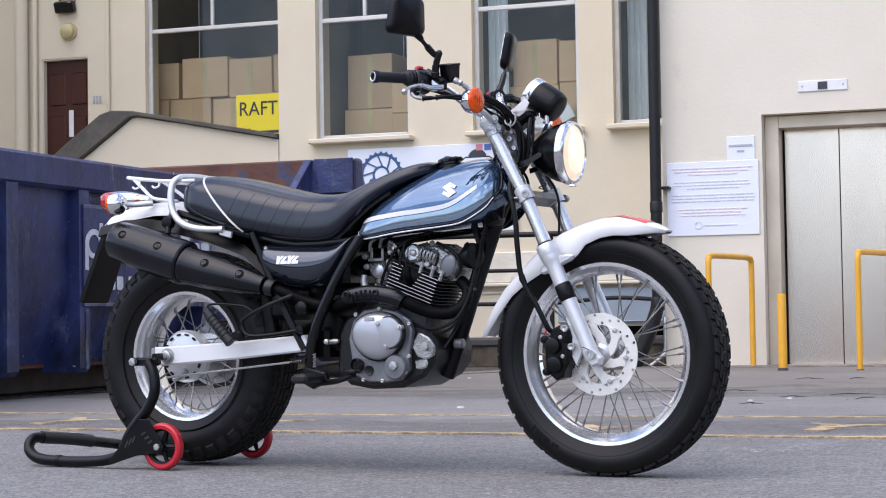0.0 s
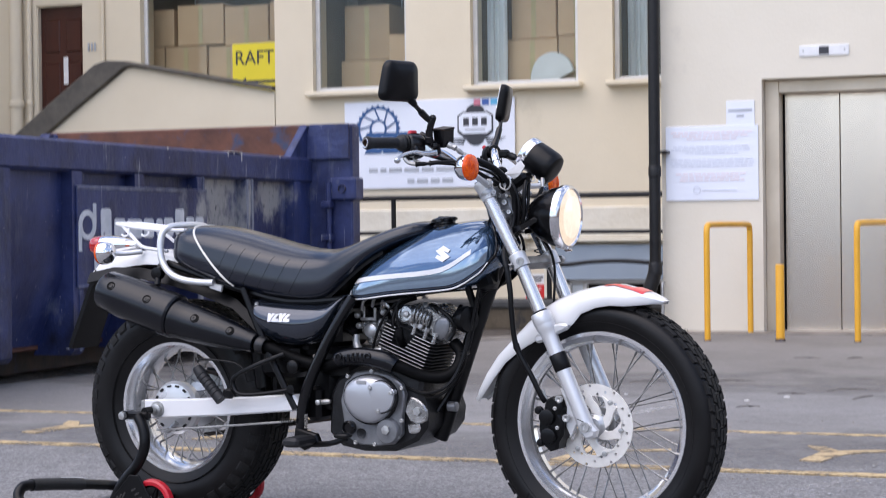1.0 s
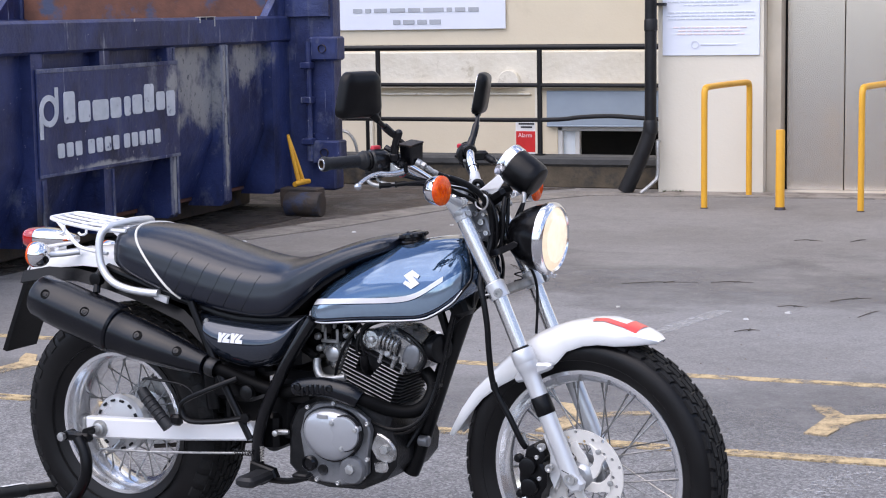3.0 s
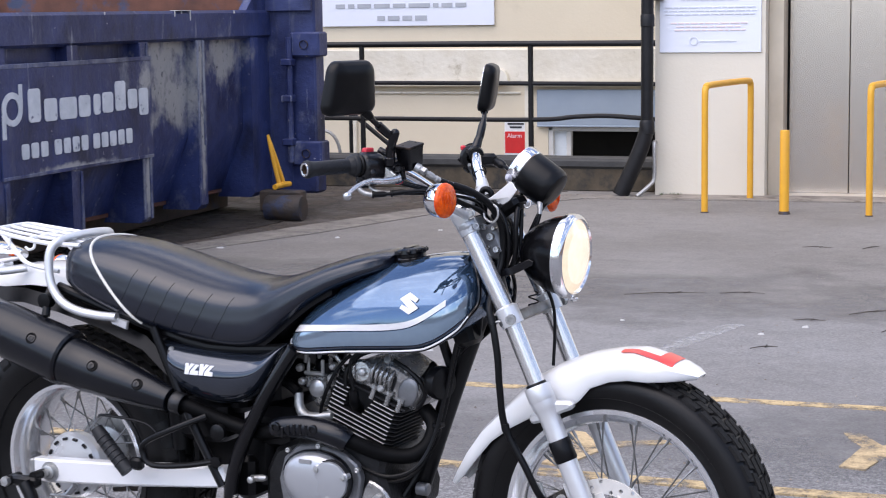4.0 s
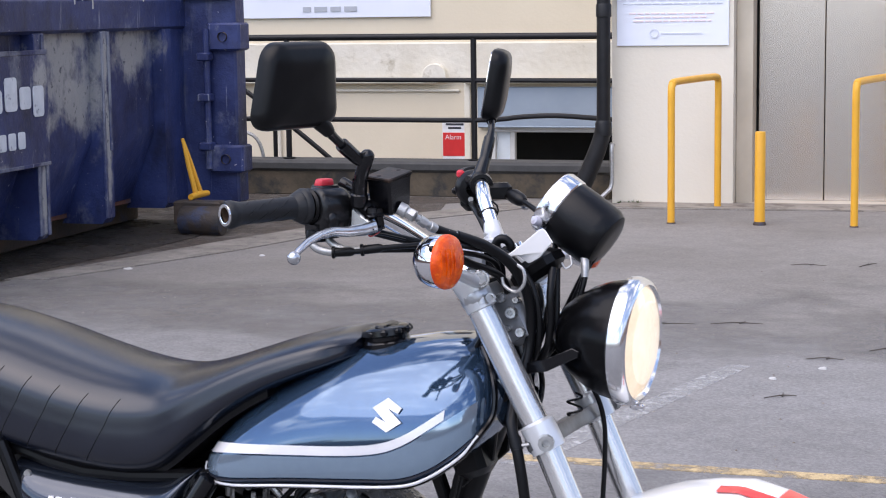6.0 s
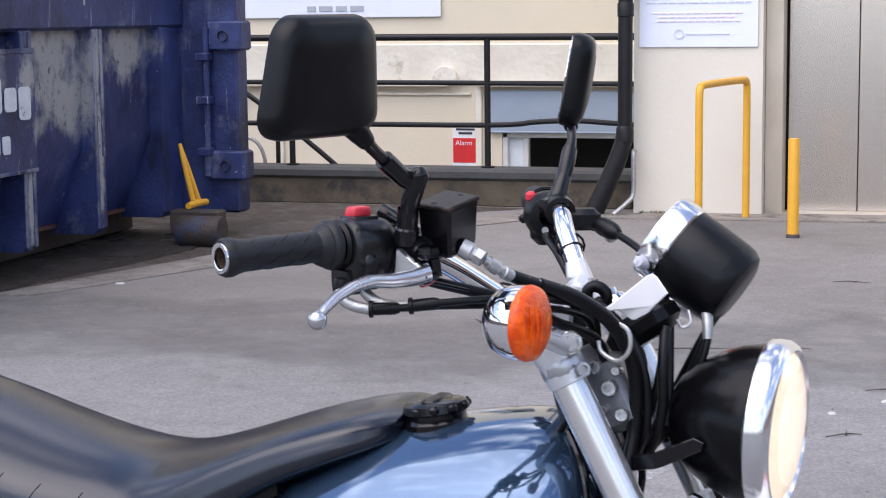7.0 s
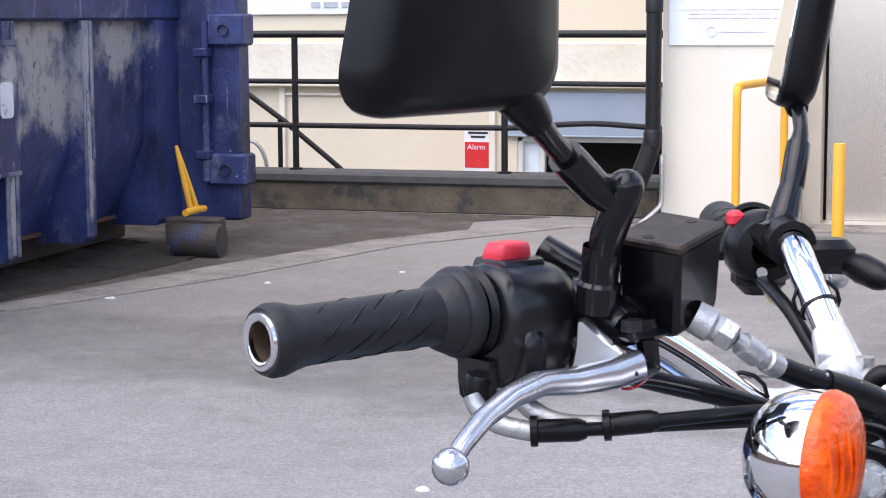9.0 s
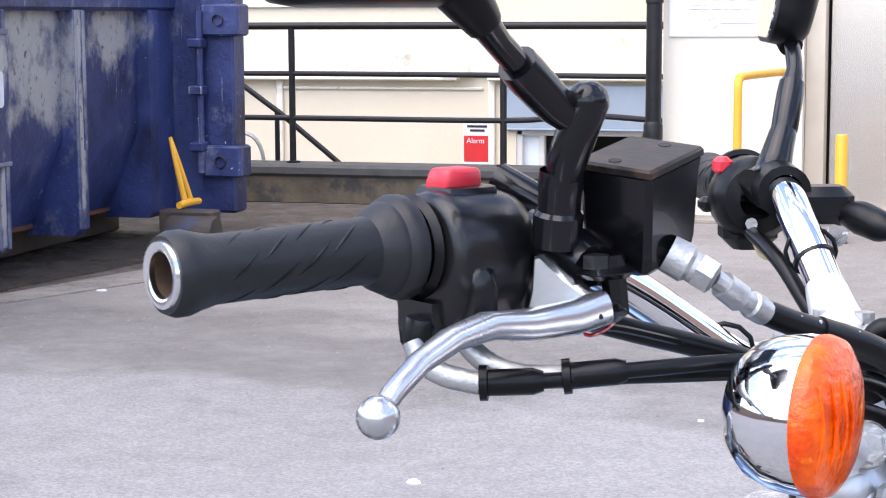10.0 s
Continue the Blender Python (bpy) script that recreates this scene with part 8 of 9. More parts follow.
def seat_line(fx, r, name, mat, label="", lo=0.03, hi=0.97, n=36, lift=1.004):
    pts = []
    for i in range(n + 1):
        a = lo + (hi - lo) * i / n
        p = Vector(seat_pt(fx(a), a))
        c = Vector((p.x, 0, p.z - 0.05))
        pts.append(tuple(c + (p - c) * lift))
    return part(name, Geo().tube(pts, r, 6, 1), mat, seat, label)


seat_line(lambda a: 0.086 + 0.194 * abs(2 * a - 1) ** 1.6, 0.0034, "piping", "piping", "white piping", 0.01, 0.99, lift=1.008)
for x0 in (0.255, 0.305, 0.355, 0.405, 0.455, 0.51):
    for s in (0, 1):
        seat_line(lambda a, x0=x0: x0 + 0.10 * (1 - abs(2 * a - 1)) ** 0.8 - 0.055, 0.0008, "seam", "satin_black", "", 0.04 if s == 0 else 0.70, 0.30 if s == 0 else 0.96, 16, 0.9985)
part("seat_base", Geo().loft([[(x, y * spline(SE, x)[2], spline(SE, x)[0] + dz) for y, dz in ((-0.82, 0.004), (-0.82, -0.010), (0.82, -0.010), (0.82, 0.004))] for x in [0.06 + 0.70 * i / 24 for i in range(25)]]), "satin_black", bike)

# ---- side covers ----
SCT = [(0.322, 0.662), (0.36, 0.659), (0.40, 0.655), (0.47, 0.650), (0.56, 0.648), (0.60, 0.655), (0.63, 0.668), (0.650, 0.677)]
SCB = [(0.322, 0.646), (0.328, 0.628), (0.338, 0.598), (0.352, 0.572), (0.370, 0.556), (0.388, 0.545), (0.435, 0.530), (0.490, 0.526), (0.545, 0.538), (0.590, 0.566), (0.618, 0.608), (0.636, 0.645), (0.650, 0.672)]


def cover_y(x, z):
    """Half width of the side cover: rounded from its upper to its lower edge, turned in at both ends."""
    a, b = spline(SCB, x)[0], spline(SCT, x)[0]
    v = min(1.0, max(-1.0, (z - (a + b) / 2) / max((b - a) / 2, 0.004)))
    u = min(1.0, max(-1.0, (x - 0.486) / 0.166))
    return 0.098 + 0.060 * (1 - abs(u) ** 5) ** 0.5 * (1 - abs(v) ** 2.0) ** 0.5


for s in (-1, 1):
    rows = []
    for i in range(41):
        x = 0.322 + 0.328 * (0.5 - 0.5 * math.cos(math.pi * i / 40))
        a, b = spline(SCB, x)[0], spline(SCT, x)[0]
        zs = [a + (b - a) * (0.5 - 0.5 * math.cos(math.pi * j / 24)) for j in range(25)]
        rows.append([(x, s * 0.084, a)] + [(x, s * cover_y(x, z), z) for z in zs] + [(x, s * 0.084, b)])
    sc = part("side_cover", Geo().loft(rows), "side_dark", bike, "glossy dark side cover", 70)
    for x in (0.409, 0.447):
        for poly in ([(x, 0.598), (x + 0.011, 0.598), (x + 0.013, 0.608), (x + 0.024, 0.621), (x + 0.014, 0.622), (x + 0.010, 0.615), (x + 0.009, 0.622), (x, 0.622)],
                     [(x + 0.0135, 0.598), (x + 0.036, 0.598), (x + 0.036, 0.607), (x + 0.0265, 0.6075), (x + 0.037, 0.620), (x + 0.0265, 0.6205), (x + 0.0155, 0.607)]):
            part("script_bar", Geo().loft([[(a, s * (cover_y(a, b) + e), b) for a, b in poly] for e in (-0.003, 0.0014)]), "stripe", sc, "pale script bar")
    part("cover_screw", Geo().lathe([(0.007, 0), (0.006, 0.004), (0, 0.004)], (0.358, s * 0.132, 0.646), (0, s, 0), 10), "zinc", sc)

# ---- engine ----
case = part("crankcase", Geo().prism([(0.585, 0.285), (0.625, 0.248), (0.70, 0.236), (0.80, 0.240), (0.870, 0.272), (0.900, 0.310), (0.905, 0.350), (0.885, 0.410), (0.890, 0.440), (0.850, 0.470), (0.77, 0.480), (0.68, 0.472), (0.615, 0.440), (0.590, 0.390)], -0.118, 0.125, 0.012), "alu_dark", bike, "dark cast engine crankcase")
flange = [(0.650, 0.318), (0.660, 0.276), (0.700, 0.258), (0.760, 0.256), (0.806, 0.262), (0.834, 0.290), (0.836, 0.345), (0.846, 0.400), (0.836, 0.430), (0.800, 0.455), (0.745, 0.468), (0.690, 0.460), (0.655, 0.430), (0.640, 0.380)]
part("cover_flange", Geo().prism(flange, -0.118, -0.142, 0.004), "case_grey", case, "silver cover flange")
cov = [(0.742 + 0.080 * math.cos(a), 0.390 + 0.066 * math.sin(a) + 0.004 * math.cos(2 * a)) for a in [2 * math.pi * k / 36 for k in range(36)]]
rings = [[(0.742 + (x - 0.742) * k, y, 0.390 + (z - 0.390) * k) for x, z in cov] for k, y in ((1.0, -0.140), (1.0, -0.155), (0.965, -0.163), (0.90, -0.168), (0.75, -0.173), (0.5, -0.1765), (0.25, -0.178), (0.05, -0.1785))]
clutch = part("clutch_cover", Geo().loft(rings), "alu_cover", case, "smooth silver clutch cover")
part("cover_groove", Geo().loft([[(0.742 + (x - 0.742) * k, y, 0.390 + (z - 0.390) * k) for x, z in cov] for k, y in ((1.075, -0.140), (1.07, -0.151), (1.04, -0.154), (1.0, -0.155))]), "gloss_black", case)
part("cap_groove", Geo().lathe([(0.0465, 0), (0.0465, 0.0105), (0.0400, 0.0110)], (0.787, -0.160, 0.396), (0, -1, 0), 40), "fin", clutch, "dark joint round the cap")
part("filter_cap", Geo().lathe([(0.0435, 0), (0.0435, 0.014), (0.0420, 0.0165), (0.036, 0.0178), (0.0, 0.0185)], (0.787, -0.160, 0.396), (0, -1, 0), 40), "alu_cover", clutch, "round silver filter cap")
for a in (20, 140, 262):
    part("bolt_boss", Geo().lathe([(0.0098, 0), (0.0098, 0.015), (0.008, 0.0165), (0.0, 0.0165)], (0.787 + 0.0385 * math.cos(radians(a)), -0.160, 0.396 + 0.0385 * math.sin(radians(a))), (0, -1, 0), 16), "alu_cover", clutch)
    part("cap_bolt", Geo().lathe([(0.0062, 0), (0.0062, 0.006), (0.0, 0.007)], (0.787 + 0.0385 * math.cos(radians(a)), -0.1755, 0.396 + 0.0385 * math.sin(radians(a))), (0, -1, 0), 6), "zinc", clutch)
part("cover_plate", Geo().box((0.728, -0.1755, 0.435), (0.03, 0.002, 0.010), 0.0006), "alu", clutch)
part("lower_cover", Geo().lathe([(0.036, 0), (0.036, 0.012), (0.032, 0.018), (0.0, 0.020)], (0.797, -0.140, 0.300), (0, -1, 0), 30), "case_grey", case, "small round silver cover")
part("lower_cover_nut", Geo().lathe([(0.013, 0), (0.013, 0.008), (0.0, 0.010)], (0.797, -0.158, 0.304), (0, -1, 0), 6), "zinc", case)
part("oil_filler", Geo().lathe([(0.020, 0), (0.020, 0.014), (0.015, 0.020), (0.012, 0.014), (0, 0.014)], (0.672, -0.140, 0.305), (0, -1, 0), 24), "gloss_black", case, "black filler plug")
part("oil_window", Geo().lathe([(0.014, 0), (0.014, 0.006), (0.010, 0.004), (0.0, 0.004)], (0.708, -0.140, 0.290), (0, -1, 0), 20), "alu_dark", case)
for k, (x, z) in enumerate(((0.656, 0.296), (0.690, 0.264), (0.752, 0.261), (0.826, 0.284), (0.838, 0.330), (0.840, 0.420), (0.745, 0.464), (0.668, 0.448))):
    part("case_bolt", Geo().lathe([(0.006, 0), (0.006, 0.008), (0.004, 0.009), (0, 0.006)], (x, -0.141, z), (0, -1, 0), 8), "zinc", case)
front = part("engine_mount", Geo().prism([(0.837, 0.355), (0.846, 0.378), (0.857, 0.395), (0.872, 0.391), (0.888, 0.3825), (0.900, 0.371), (0.908, 0.357), (0.9095, 0.344), (0.905, 0.330), (0.891, 0.3225), (0.872, 0.322), (0.854, 0.326)], -0.117, -0.128, 0.004), "engine_bright", bike, "cast engine mount plate")
part("mount_bolt", Geo().lathe([(0.012, 0), (0.012, 0.008), (0, 0.009)], (0.880, -0.128, 0.356), (0, -1, 0), 6), "zinc", front)
part("mount_lug", Geo().prism([(0.844, 0.317), (0.862, 0.321), (0.882, 0.321), (0.886, 0.308), (0.880, 0.297), (0.862, 0.292), (0.847, 0.294)], -0.117, -0.126, 0.004), "engine_bright", bike)
part("oil_cooler_boss", Geo().lathe([(0.014, 0), (0.014, 0.024), (0.010, 0.027), (0.0, 0.027)], (0.925, -0.03, 0.362), (1, 0, 0), 14), "case_grey", bike)

AXC = Vector((0.3584, 0, 0.9336))
FWC = Vector((0.9336, 0, -0.3584))
B0 = Vector((0.7715, 0, 0.4195))


def cyl(s, f, y):
    """A point of the cylinder block: s up its axis, f ahead, y to the left."""
    return B0 + AXC * s + FWC * f + Vector((0, y, 0))


core = part("cylinder_block", Geo().loft([[cyl(s, f, y) for f, y in ((-0.06, -0.055), (0.06, -0.055), (0.06, 0.055), (-0.06, 0.055))] for s in (0.0, 0.18)]), "fin", bike, "black finned cylinder")
for k in range(15):
    s = 0.0200 + 0.0098 * k
    hf, hy = 0.088, 0.082
    o = [(-hf + 0.014, -hy), (hf - 0.014, -hy), (hf, -hy + 0.014), (hf, hy - 0.014), (hf - 0.014, hy), (-hf + 0.014, hy), (-hf, hy - 0.014), (-hf, -hy + 0.014)]
    runs = [(-hf + 0.010, hf - 0.012)]
    if k > 9:
        # the upper fins leave room for the spark plug
        gap = 0.004 + 0.004 * (k - 10)
        o = o[:1] + [(-0.042, -hy), (-0.038, -0.054), (gap - 0.004, -0.054), (gap, -hy)] + o[1:]
        runs = [(-hf + 0.010, -0.043), (gap + 0.001, hf - 0.012)]
    fin = part("fin", Geo().loft([[cyl(s + h, f, y) for f, y in o] for h in (0.0, 0.0026)]), "fin", core)
    for a, b in runs:
        part("fin_edge", Geo().loft([[cyl(s + h, f, y) for h, y in ((0.0, -hy + 0.004), (0.0026, -hy + 0.004), (0.0022, -hy - 0.0012), (0.0004, -hy - 0.0012))] for f in (a, b)]), "fin_edge", fin, "machined bright fin edge")
HEAD = [(-0.066, 0.168), (-0.068, 0.186), (-0.0605, 0.203), (-0.050, 0.217), (-0.018, 0.238), (0.0298, 0.2535), (0.067, 0.2495), (0.100, 0.241), (0.117, 0.222), (0.119, 0.200), (0.113, 0.178), (0.100, 0.166)]
head = part("cylinder_head", Geo().prism(HEAD, -0.066, 0.066, 0.012, make=lambda f, y, s: cyl(s, f, y)), "engine_bright", bike, "cast aluminium cylinder head")
part("head_joint", Geo().prism([(-0.080, 0.164), (0.096, 0.164), (0.096, 0.169), (-0.080, 0.169)], -0.076, 0.076, 0.002, make=lambda f, y, s: cyl(s, f, y)), "fin", head)
# the raised cover on the right: a rear boss, slanting ribs, a smooth front dome
part("rear_boss", Geo().lathe([(0.027, 0.0), (0.027, 0.010), (0.021, 0.016), (0.0, 0.017)], tuple(cyl(0.202, -0.030, -0.064)), (0.0, -1, 0.12), 24), "engine_bright", head, "round cast boss")
part("boss_bolt", Geo().lathe([(0.0095, 0), (0.0095, 0.007), (0.006, 0.009), (0.0, 0.009)], tuple(cyl(0.205, -0.026, -0.080)), (0.0, -1, 0.12), 8), "zinc", head)
for k in range(5):
    f = -0.006 + 0.0115 * k
    part("cover_rib", Geo().tube([cyl(0.186, f + 0.002, -0.068), cyl(0.208, f + 0.001, -0.078), cyl(0.228, f - 0.001, -0.074), cyl(0.243, f - 0.003, -0.050)], [0.0026, 0.0040, 0.0040, 0.0030], 8, 3), "engine_bright", head)
    # black tube paints the shade between neighbouring ribs
    part("rib_gap", Geo().tube([cyl(0.186, f + 0.0078, -0.066), cyl(0.214, f + 0.0068, -0.068), cyl(0.236, f + 0.0045, -0.058)], [0.002, 0.0036, 0.002], 6, 3), "fin", head)
part("rib_bolt", Geo().lathe([(0.0080, 0), (0.0080, 0.008), (0.005, 0.010), (0.0, 0.010)], tuple(cyl(0.187, 0.024, -0.070)), (0.1, -1, 0.1), 10), "zinc", head)
dome = [[cyl(0.206 + 0.032 * q * math.sin(a) * 1.05, 0.084 + 0.024 * q * math.cos(a), -0.064 - 0.7 * d) for a in [2 * math.pi * j / 24 for j in range(24)]] for q, d in ((1.0, 0.0), (0.98, 0.005), (0.90, 0.008), (0.66, 0.0105), (0.36, 0.012), (0.06, 0.0125))]
part("front_dome", Geo().loft(dome), "case_grey", head, "smooth grey dome")
part("dome_strap", Geo().tube([cyl(0.254, 0.026, -0.060), cyl(0.252, 0.066, -0.066), cyl(0.240, 0.104, -0.066), cyl(0.214, 0.122, -0.062), cyl(0.182, 0.116, -0.062)], 0.0052, 8, 4), "satin_black", head, "dark gasket line")
for f, s0, s1 in ((0.010, 0.158, 0.184), (0.048, 0.160, 0.186), (0.078, 0.158, 0.182)):
    part("head_stud", Geo().tube([cyl(s0, f, -0.074), cyl(s1, f, -0.074)], [0.0066, 0.0060], 12, 1), "engine_bright", head)
    part("stud_nut", Geo().tube([cyl(s1 - 0.002, f, -0.074), cyl(s1 + 0.006, f, -0.074)], 0.0075, 6, 1), "zinc", head)
for f, h in ((-0.066, 0.186), (-0.058, 0.214), (0.010, 0.247), (0.062, 0.247)):
    part("head_bolt", Geo().lathe([(0.0075, -0.004), (0.0075, 0.004), (0.005, 0.005), (0.0, 0.0055)], tuple(cyl(h, f, -0.056)), (0.1, -0.75, 0.65), 10), "zinc", head)
part("breather_cap", Geo().tube([cyl(0.242, 0.100, -0.030), cyl(0.270, 0.108, -0.034), cyl(0.278, 0.104, -0.040)], [0.012, 0.011, 0.008], 12, 2), "satin_black", head)
part("cover_hose", Geo().tube([cyl(0.155, -0.052, -0.080), cyl(0.190, -0.064, -0.078), cyl(0.226, -0.056, -0.060), cyl(0.250, -0.030, -0.040)], 0.0055, 8, 4), "satin_black", bike)
part("oil_line", Geo().tube([cyl(0.030, -0.075, -0.085), cyl(0.10, -0.090, -0.090), cyl(0.18, -0.085, -0.085), cyl(0.225, -0.070, -0.070)], 0.0042, 8, 3), "satin_black", bike)
part("plug_cap", Geo().tube([cyl(0.115, -0.016, -0.058), cyl(0.135, -0.020, -0.082), cyl(0.162, -0.028, -0.090)], [0.012, 0.0125, 0.009], 12, 3), "satin_black", bike, "black spark plug cap")
part("plug_lead", Geo().tube([cyl(0.162, -0.028, -0.090), cyl(0.225, -0.058, -0.088), (0.86, -0.05, 0.68), (0.90, -0.02, 0.70)], 0.0038, 8, 4), "satin_black", bike)
# carburettor and intake
carb = part("carburettor", Geo().lathe([(0.026, -0.04), (0.030, -0.035), (0.030, 0.010), (0.024, 0.016), (0.024, 0.045)], (0.700, -0.03, 0.585), (0.90, 0, 0.10), 20), "engine_bright", bike, "cast carburettor")
part("float_bowl", Geo().lathe([(0.028, 0), (0.028, -0.030), (0.020, -0.042), (0.0, -0.044)], (0.700, -0.035, 0.570), (0, 0, 1), 18), "engine_bright", carb)
part("carb_top", Geo().lathe([(0.026, 0), (0.026, 0.022), (0.018, 0.030), (0.0, 0.030)], (0.702, -0.03, 0.605), (0, 0, 1), 18), "satin_black", carb)
part("choke_disc", Geo().lathe([(0.020, 0), (0.020, 0.010), (0.014, 0.014), (0, 0.014)], (0.698, -0.060, 0.572), (0, -1, 0), 18), "alu", carb)
part("link_bracket", Geo().box((0.690, -0.066, 0.605), (0.052, 0.006, 0.010), 0.002).box((0.676, -0.066, 0.620), (0.008, 0.006, 0.040), 0.002).box((0.712, -0.066, 0.62), (0.008, 0.006, 0.035), 0.002), "zinc", carb)
for k, (x, z) in enumerate(((0.655, 0.615), (0.735, 0.598), (0.74, 0.625), (0.66, 0.585))):
    part("carb_screw", Geo().lathe([(0.009, 0), (0.009, 0.010), (0.005, 0.014), (0, 0.014)], (x, -0.062, z), (0, -1, 0), 10), "zinc", carb)
part("intake_boot", Geo().tube([(0.730, -0.02, 0.590), (0.775, -0.01, 0.600), (0.80, 0, 0.600)], [0.028, 0.026, 0.028], 16, 3), "satin_black", bike)
part("air_boot", Geo().tube([(0.670, -0.02, 0.585), (0.62, -0.01, 0.590), (0.56, 0, 0.60)], [0.026, 0.030, 0.036], 16, 3), "satin_black", bike)
part("breather_elbow", Geo().tube([(0.655, -0.075, 0.560), (0.658, -0.080, 0.535), (0.672, -0.085, 0.517), (0.700, -0.088, 0.513), (0.745, -0.085, 0.520)], [0.010, 0.011, 0.011, 0.010, 0.009], 12, 4), "zinc", bike, "bare metal breather elbow")
part("breather_hose", Geo().tube([(0.655, -0.075, 0.562), (0.630, -0.07, 0.575), (0.605, -0.06, 0.58)], 0.012, 10, 3), "satin_black", bike)
for k, pts in enumerate(([(0.700, -0.06, 0.64), (0.715, -0.07, 0.665), (0.745, -0.06, 0.675), (0.80, -0.03, 0.69)], [(0.735, -0.07, 0.625), (0.745, -0.08, 0.655), (0.765, -0.075, 0.635), (0.775, -0.06, 0.60)], [(0.672, -0.07, 0.63), (0.680, -0.075, 0.655), (0.70, -0.06, 0.672)])):
    part("fuel_line", Geo().tube(pts, 0.0052, 8, 4), "zinc" if k != 1 else "engine_bright", bike)
part("airbox", Geo().box((0.56, 0, 0.585), (0.10, 0.19, 0.13), 0.02), "plastic", bike)
part("battery_box", Geo().box((0.45, 0, 0.56), (0.14, 0.18, 0.12), 0.015), "plastic", bike)
part("lower_box", Geo().box((0.60, 0.0, 0.475), (0.13, 0.20, 0.10), 0.02), "satin_black", bike)
part("horn", Geo().lathe([(0.020, 0.02), (0.034, 0.014), (0.037, 0.0), (0.034, -0.012), (0.016, -0.016), (0.0, -0.014)], (0.998, -0.058, 0.607), (-0.93, 0.36, 0.0), 28), "satin_black", bike, "black disc horn")
part("horn_bracket", Geo().box((1.0, -0.03, 0.665), (0.016, 0.02, 0.08), 0.003, Matrix.Rotation(radians(-20), 3, "Y")), "satin_black", bike)
for k, pts in enumerate(([(1.10, -0.05, 0.84), (1.045, -0.055, 0.72), (1.01, -0.06, 0.58), (0.985, -0.075, 0.48), (0.955, -0.10, 0.425), (0.90, -0.115, 0.405), (0.84, -0.12, 0.42), (0.78, -0.125, 0.455)],
                         [(1.09, -0.04, 0.84), (1.035, -0.045, 0.68), (1.00, -0.05, 0.53), (0.96, -0.08, 0.425), (0.90, -0.10, 0.390), (0.83, -0.11, 0.405), (0.76, -0.12, 0.445)],
                         [(1.08, 0.03, 0.82), (1.02, 0.02, 0.65), (0.985, -0.01, 0.52), (0.94, -0.03, 0.42), (0.905, -0.06, 0.35)])):
    part("engine_cable", Geo().tube(pts, (0.0048, 0.0042, 0.007)[k], 8, 4), "satin_black", bike)
part("cable_clip", Geo().box((0.992, -0.058, 0.515), (0.022, 0.026, 0.012), 0.003), "satin_black", bike)
part("regulator", Geo().box((1.045, -0.03, 0.725), (0.05, 0.06, 0.08), 0.01, Matrix.Rotation(radians(-20), 3, "Y")), "satin_black", bike)

# ---- exhaust ----
header = part("exhaust_header", Geo().tube([(0.945, -0.030, 0.540), (0.975, -0.045, 0.510), (0.968, -0.065, 0.470), (0.935, -0.085, 0.448), (0.880, -0.110, 0.454), (0.830, -0.138, 0.478), (0.780, -0.148, 0.494), (0.700, -0.150, 0.497), (0.640, -0.140, 0.487), (0.57, -0.118, 0.474), (0.49, -0.118, 0.488), (0.41, -0.142, 0.520), (0.345, -0.157, 0.543)], 0.0172, 14, 4), "header_black", bike, "black exhaust header pipe")
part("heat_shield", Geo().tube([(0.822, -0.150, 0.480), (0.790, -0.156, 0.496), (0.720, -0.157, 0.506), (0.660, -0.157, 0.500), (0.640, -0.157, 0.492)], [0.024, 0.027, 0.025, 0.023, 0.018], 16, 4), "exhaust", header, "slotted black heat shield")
for k in range(5):
    part("shield_slot", Geo().box((0.676 + 0.015 * k, -0.1815, 0.506 - 0.0012 * abs(k - 3) ** 2), (0.007, 0.004, 0.024), 0.0015), "gloss_black", header)
for x, z in ((0.660, 0.505), (0.754, 0.508)):
    part("shield_bolt", Geo().lathe([(0.0105, -0.004), (0.0105, 0.003), (0.0075, 0.004), (0.0070, 0.001), (0, 0.001)], (x, -0.181, z), (0, -1, 0), 14), "gloss_black", header)
AXE0, AXE1 = Vector((-0.165, -0.160, 0.687)), Vector((0.085, -0.160, 0.611))
dm = (AXE1 - AXE0).normalized()
L1 = (AXE1 - AXE0).length
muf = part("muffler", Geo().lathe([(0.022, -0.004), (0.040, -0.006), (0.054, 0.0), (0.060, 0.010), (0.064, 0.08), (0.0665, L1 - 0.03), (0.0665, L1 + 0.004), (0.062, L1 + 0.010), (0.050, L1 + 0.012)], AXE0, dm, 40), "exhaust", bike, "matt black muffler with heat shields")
AXF0, AXF1 = Vector((0.088, -0.160, 0.606)), Vector((0.370, -0.157, 0.535))
df = (AXF1 - AXF0).normalized()
L2 = (AXF1 - AXF0).length
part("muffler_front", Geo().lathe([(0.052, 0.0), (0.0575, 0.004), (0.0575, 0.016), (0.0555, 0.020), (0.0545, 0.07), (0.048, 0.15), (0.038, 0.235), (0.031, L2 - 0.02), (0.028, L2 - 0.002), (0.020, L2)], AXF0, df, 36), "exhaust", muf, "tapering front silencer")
part("joint_ring", Geo().lathe([(0.0230, -0.014), (0.0250, -0.010), (0.0250, 0.010), (0.0230, 0.014)], tuple(AXF0 + df * (L2 + 0.02)), df, 20), "alu_dark", muf)
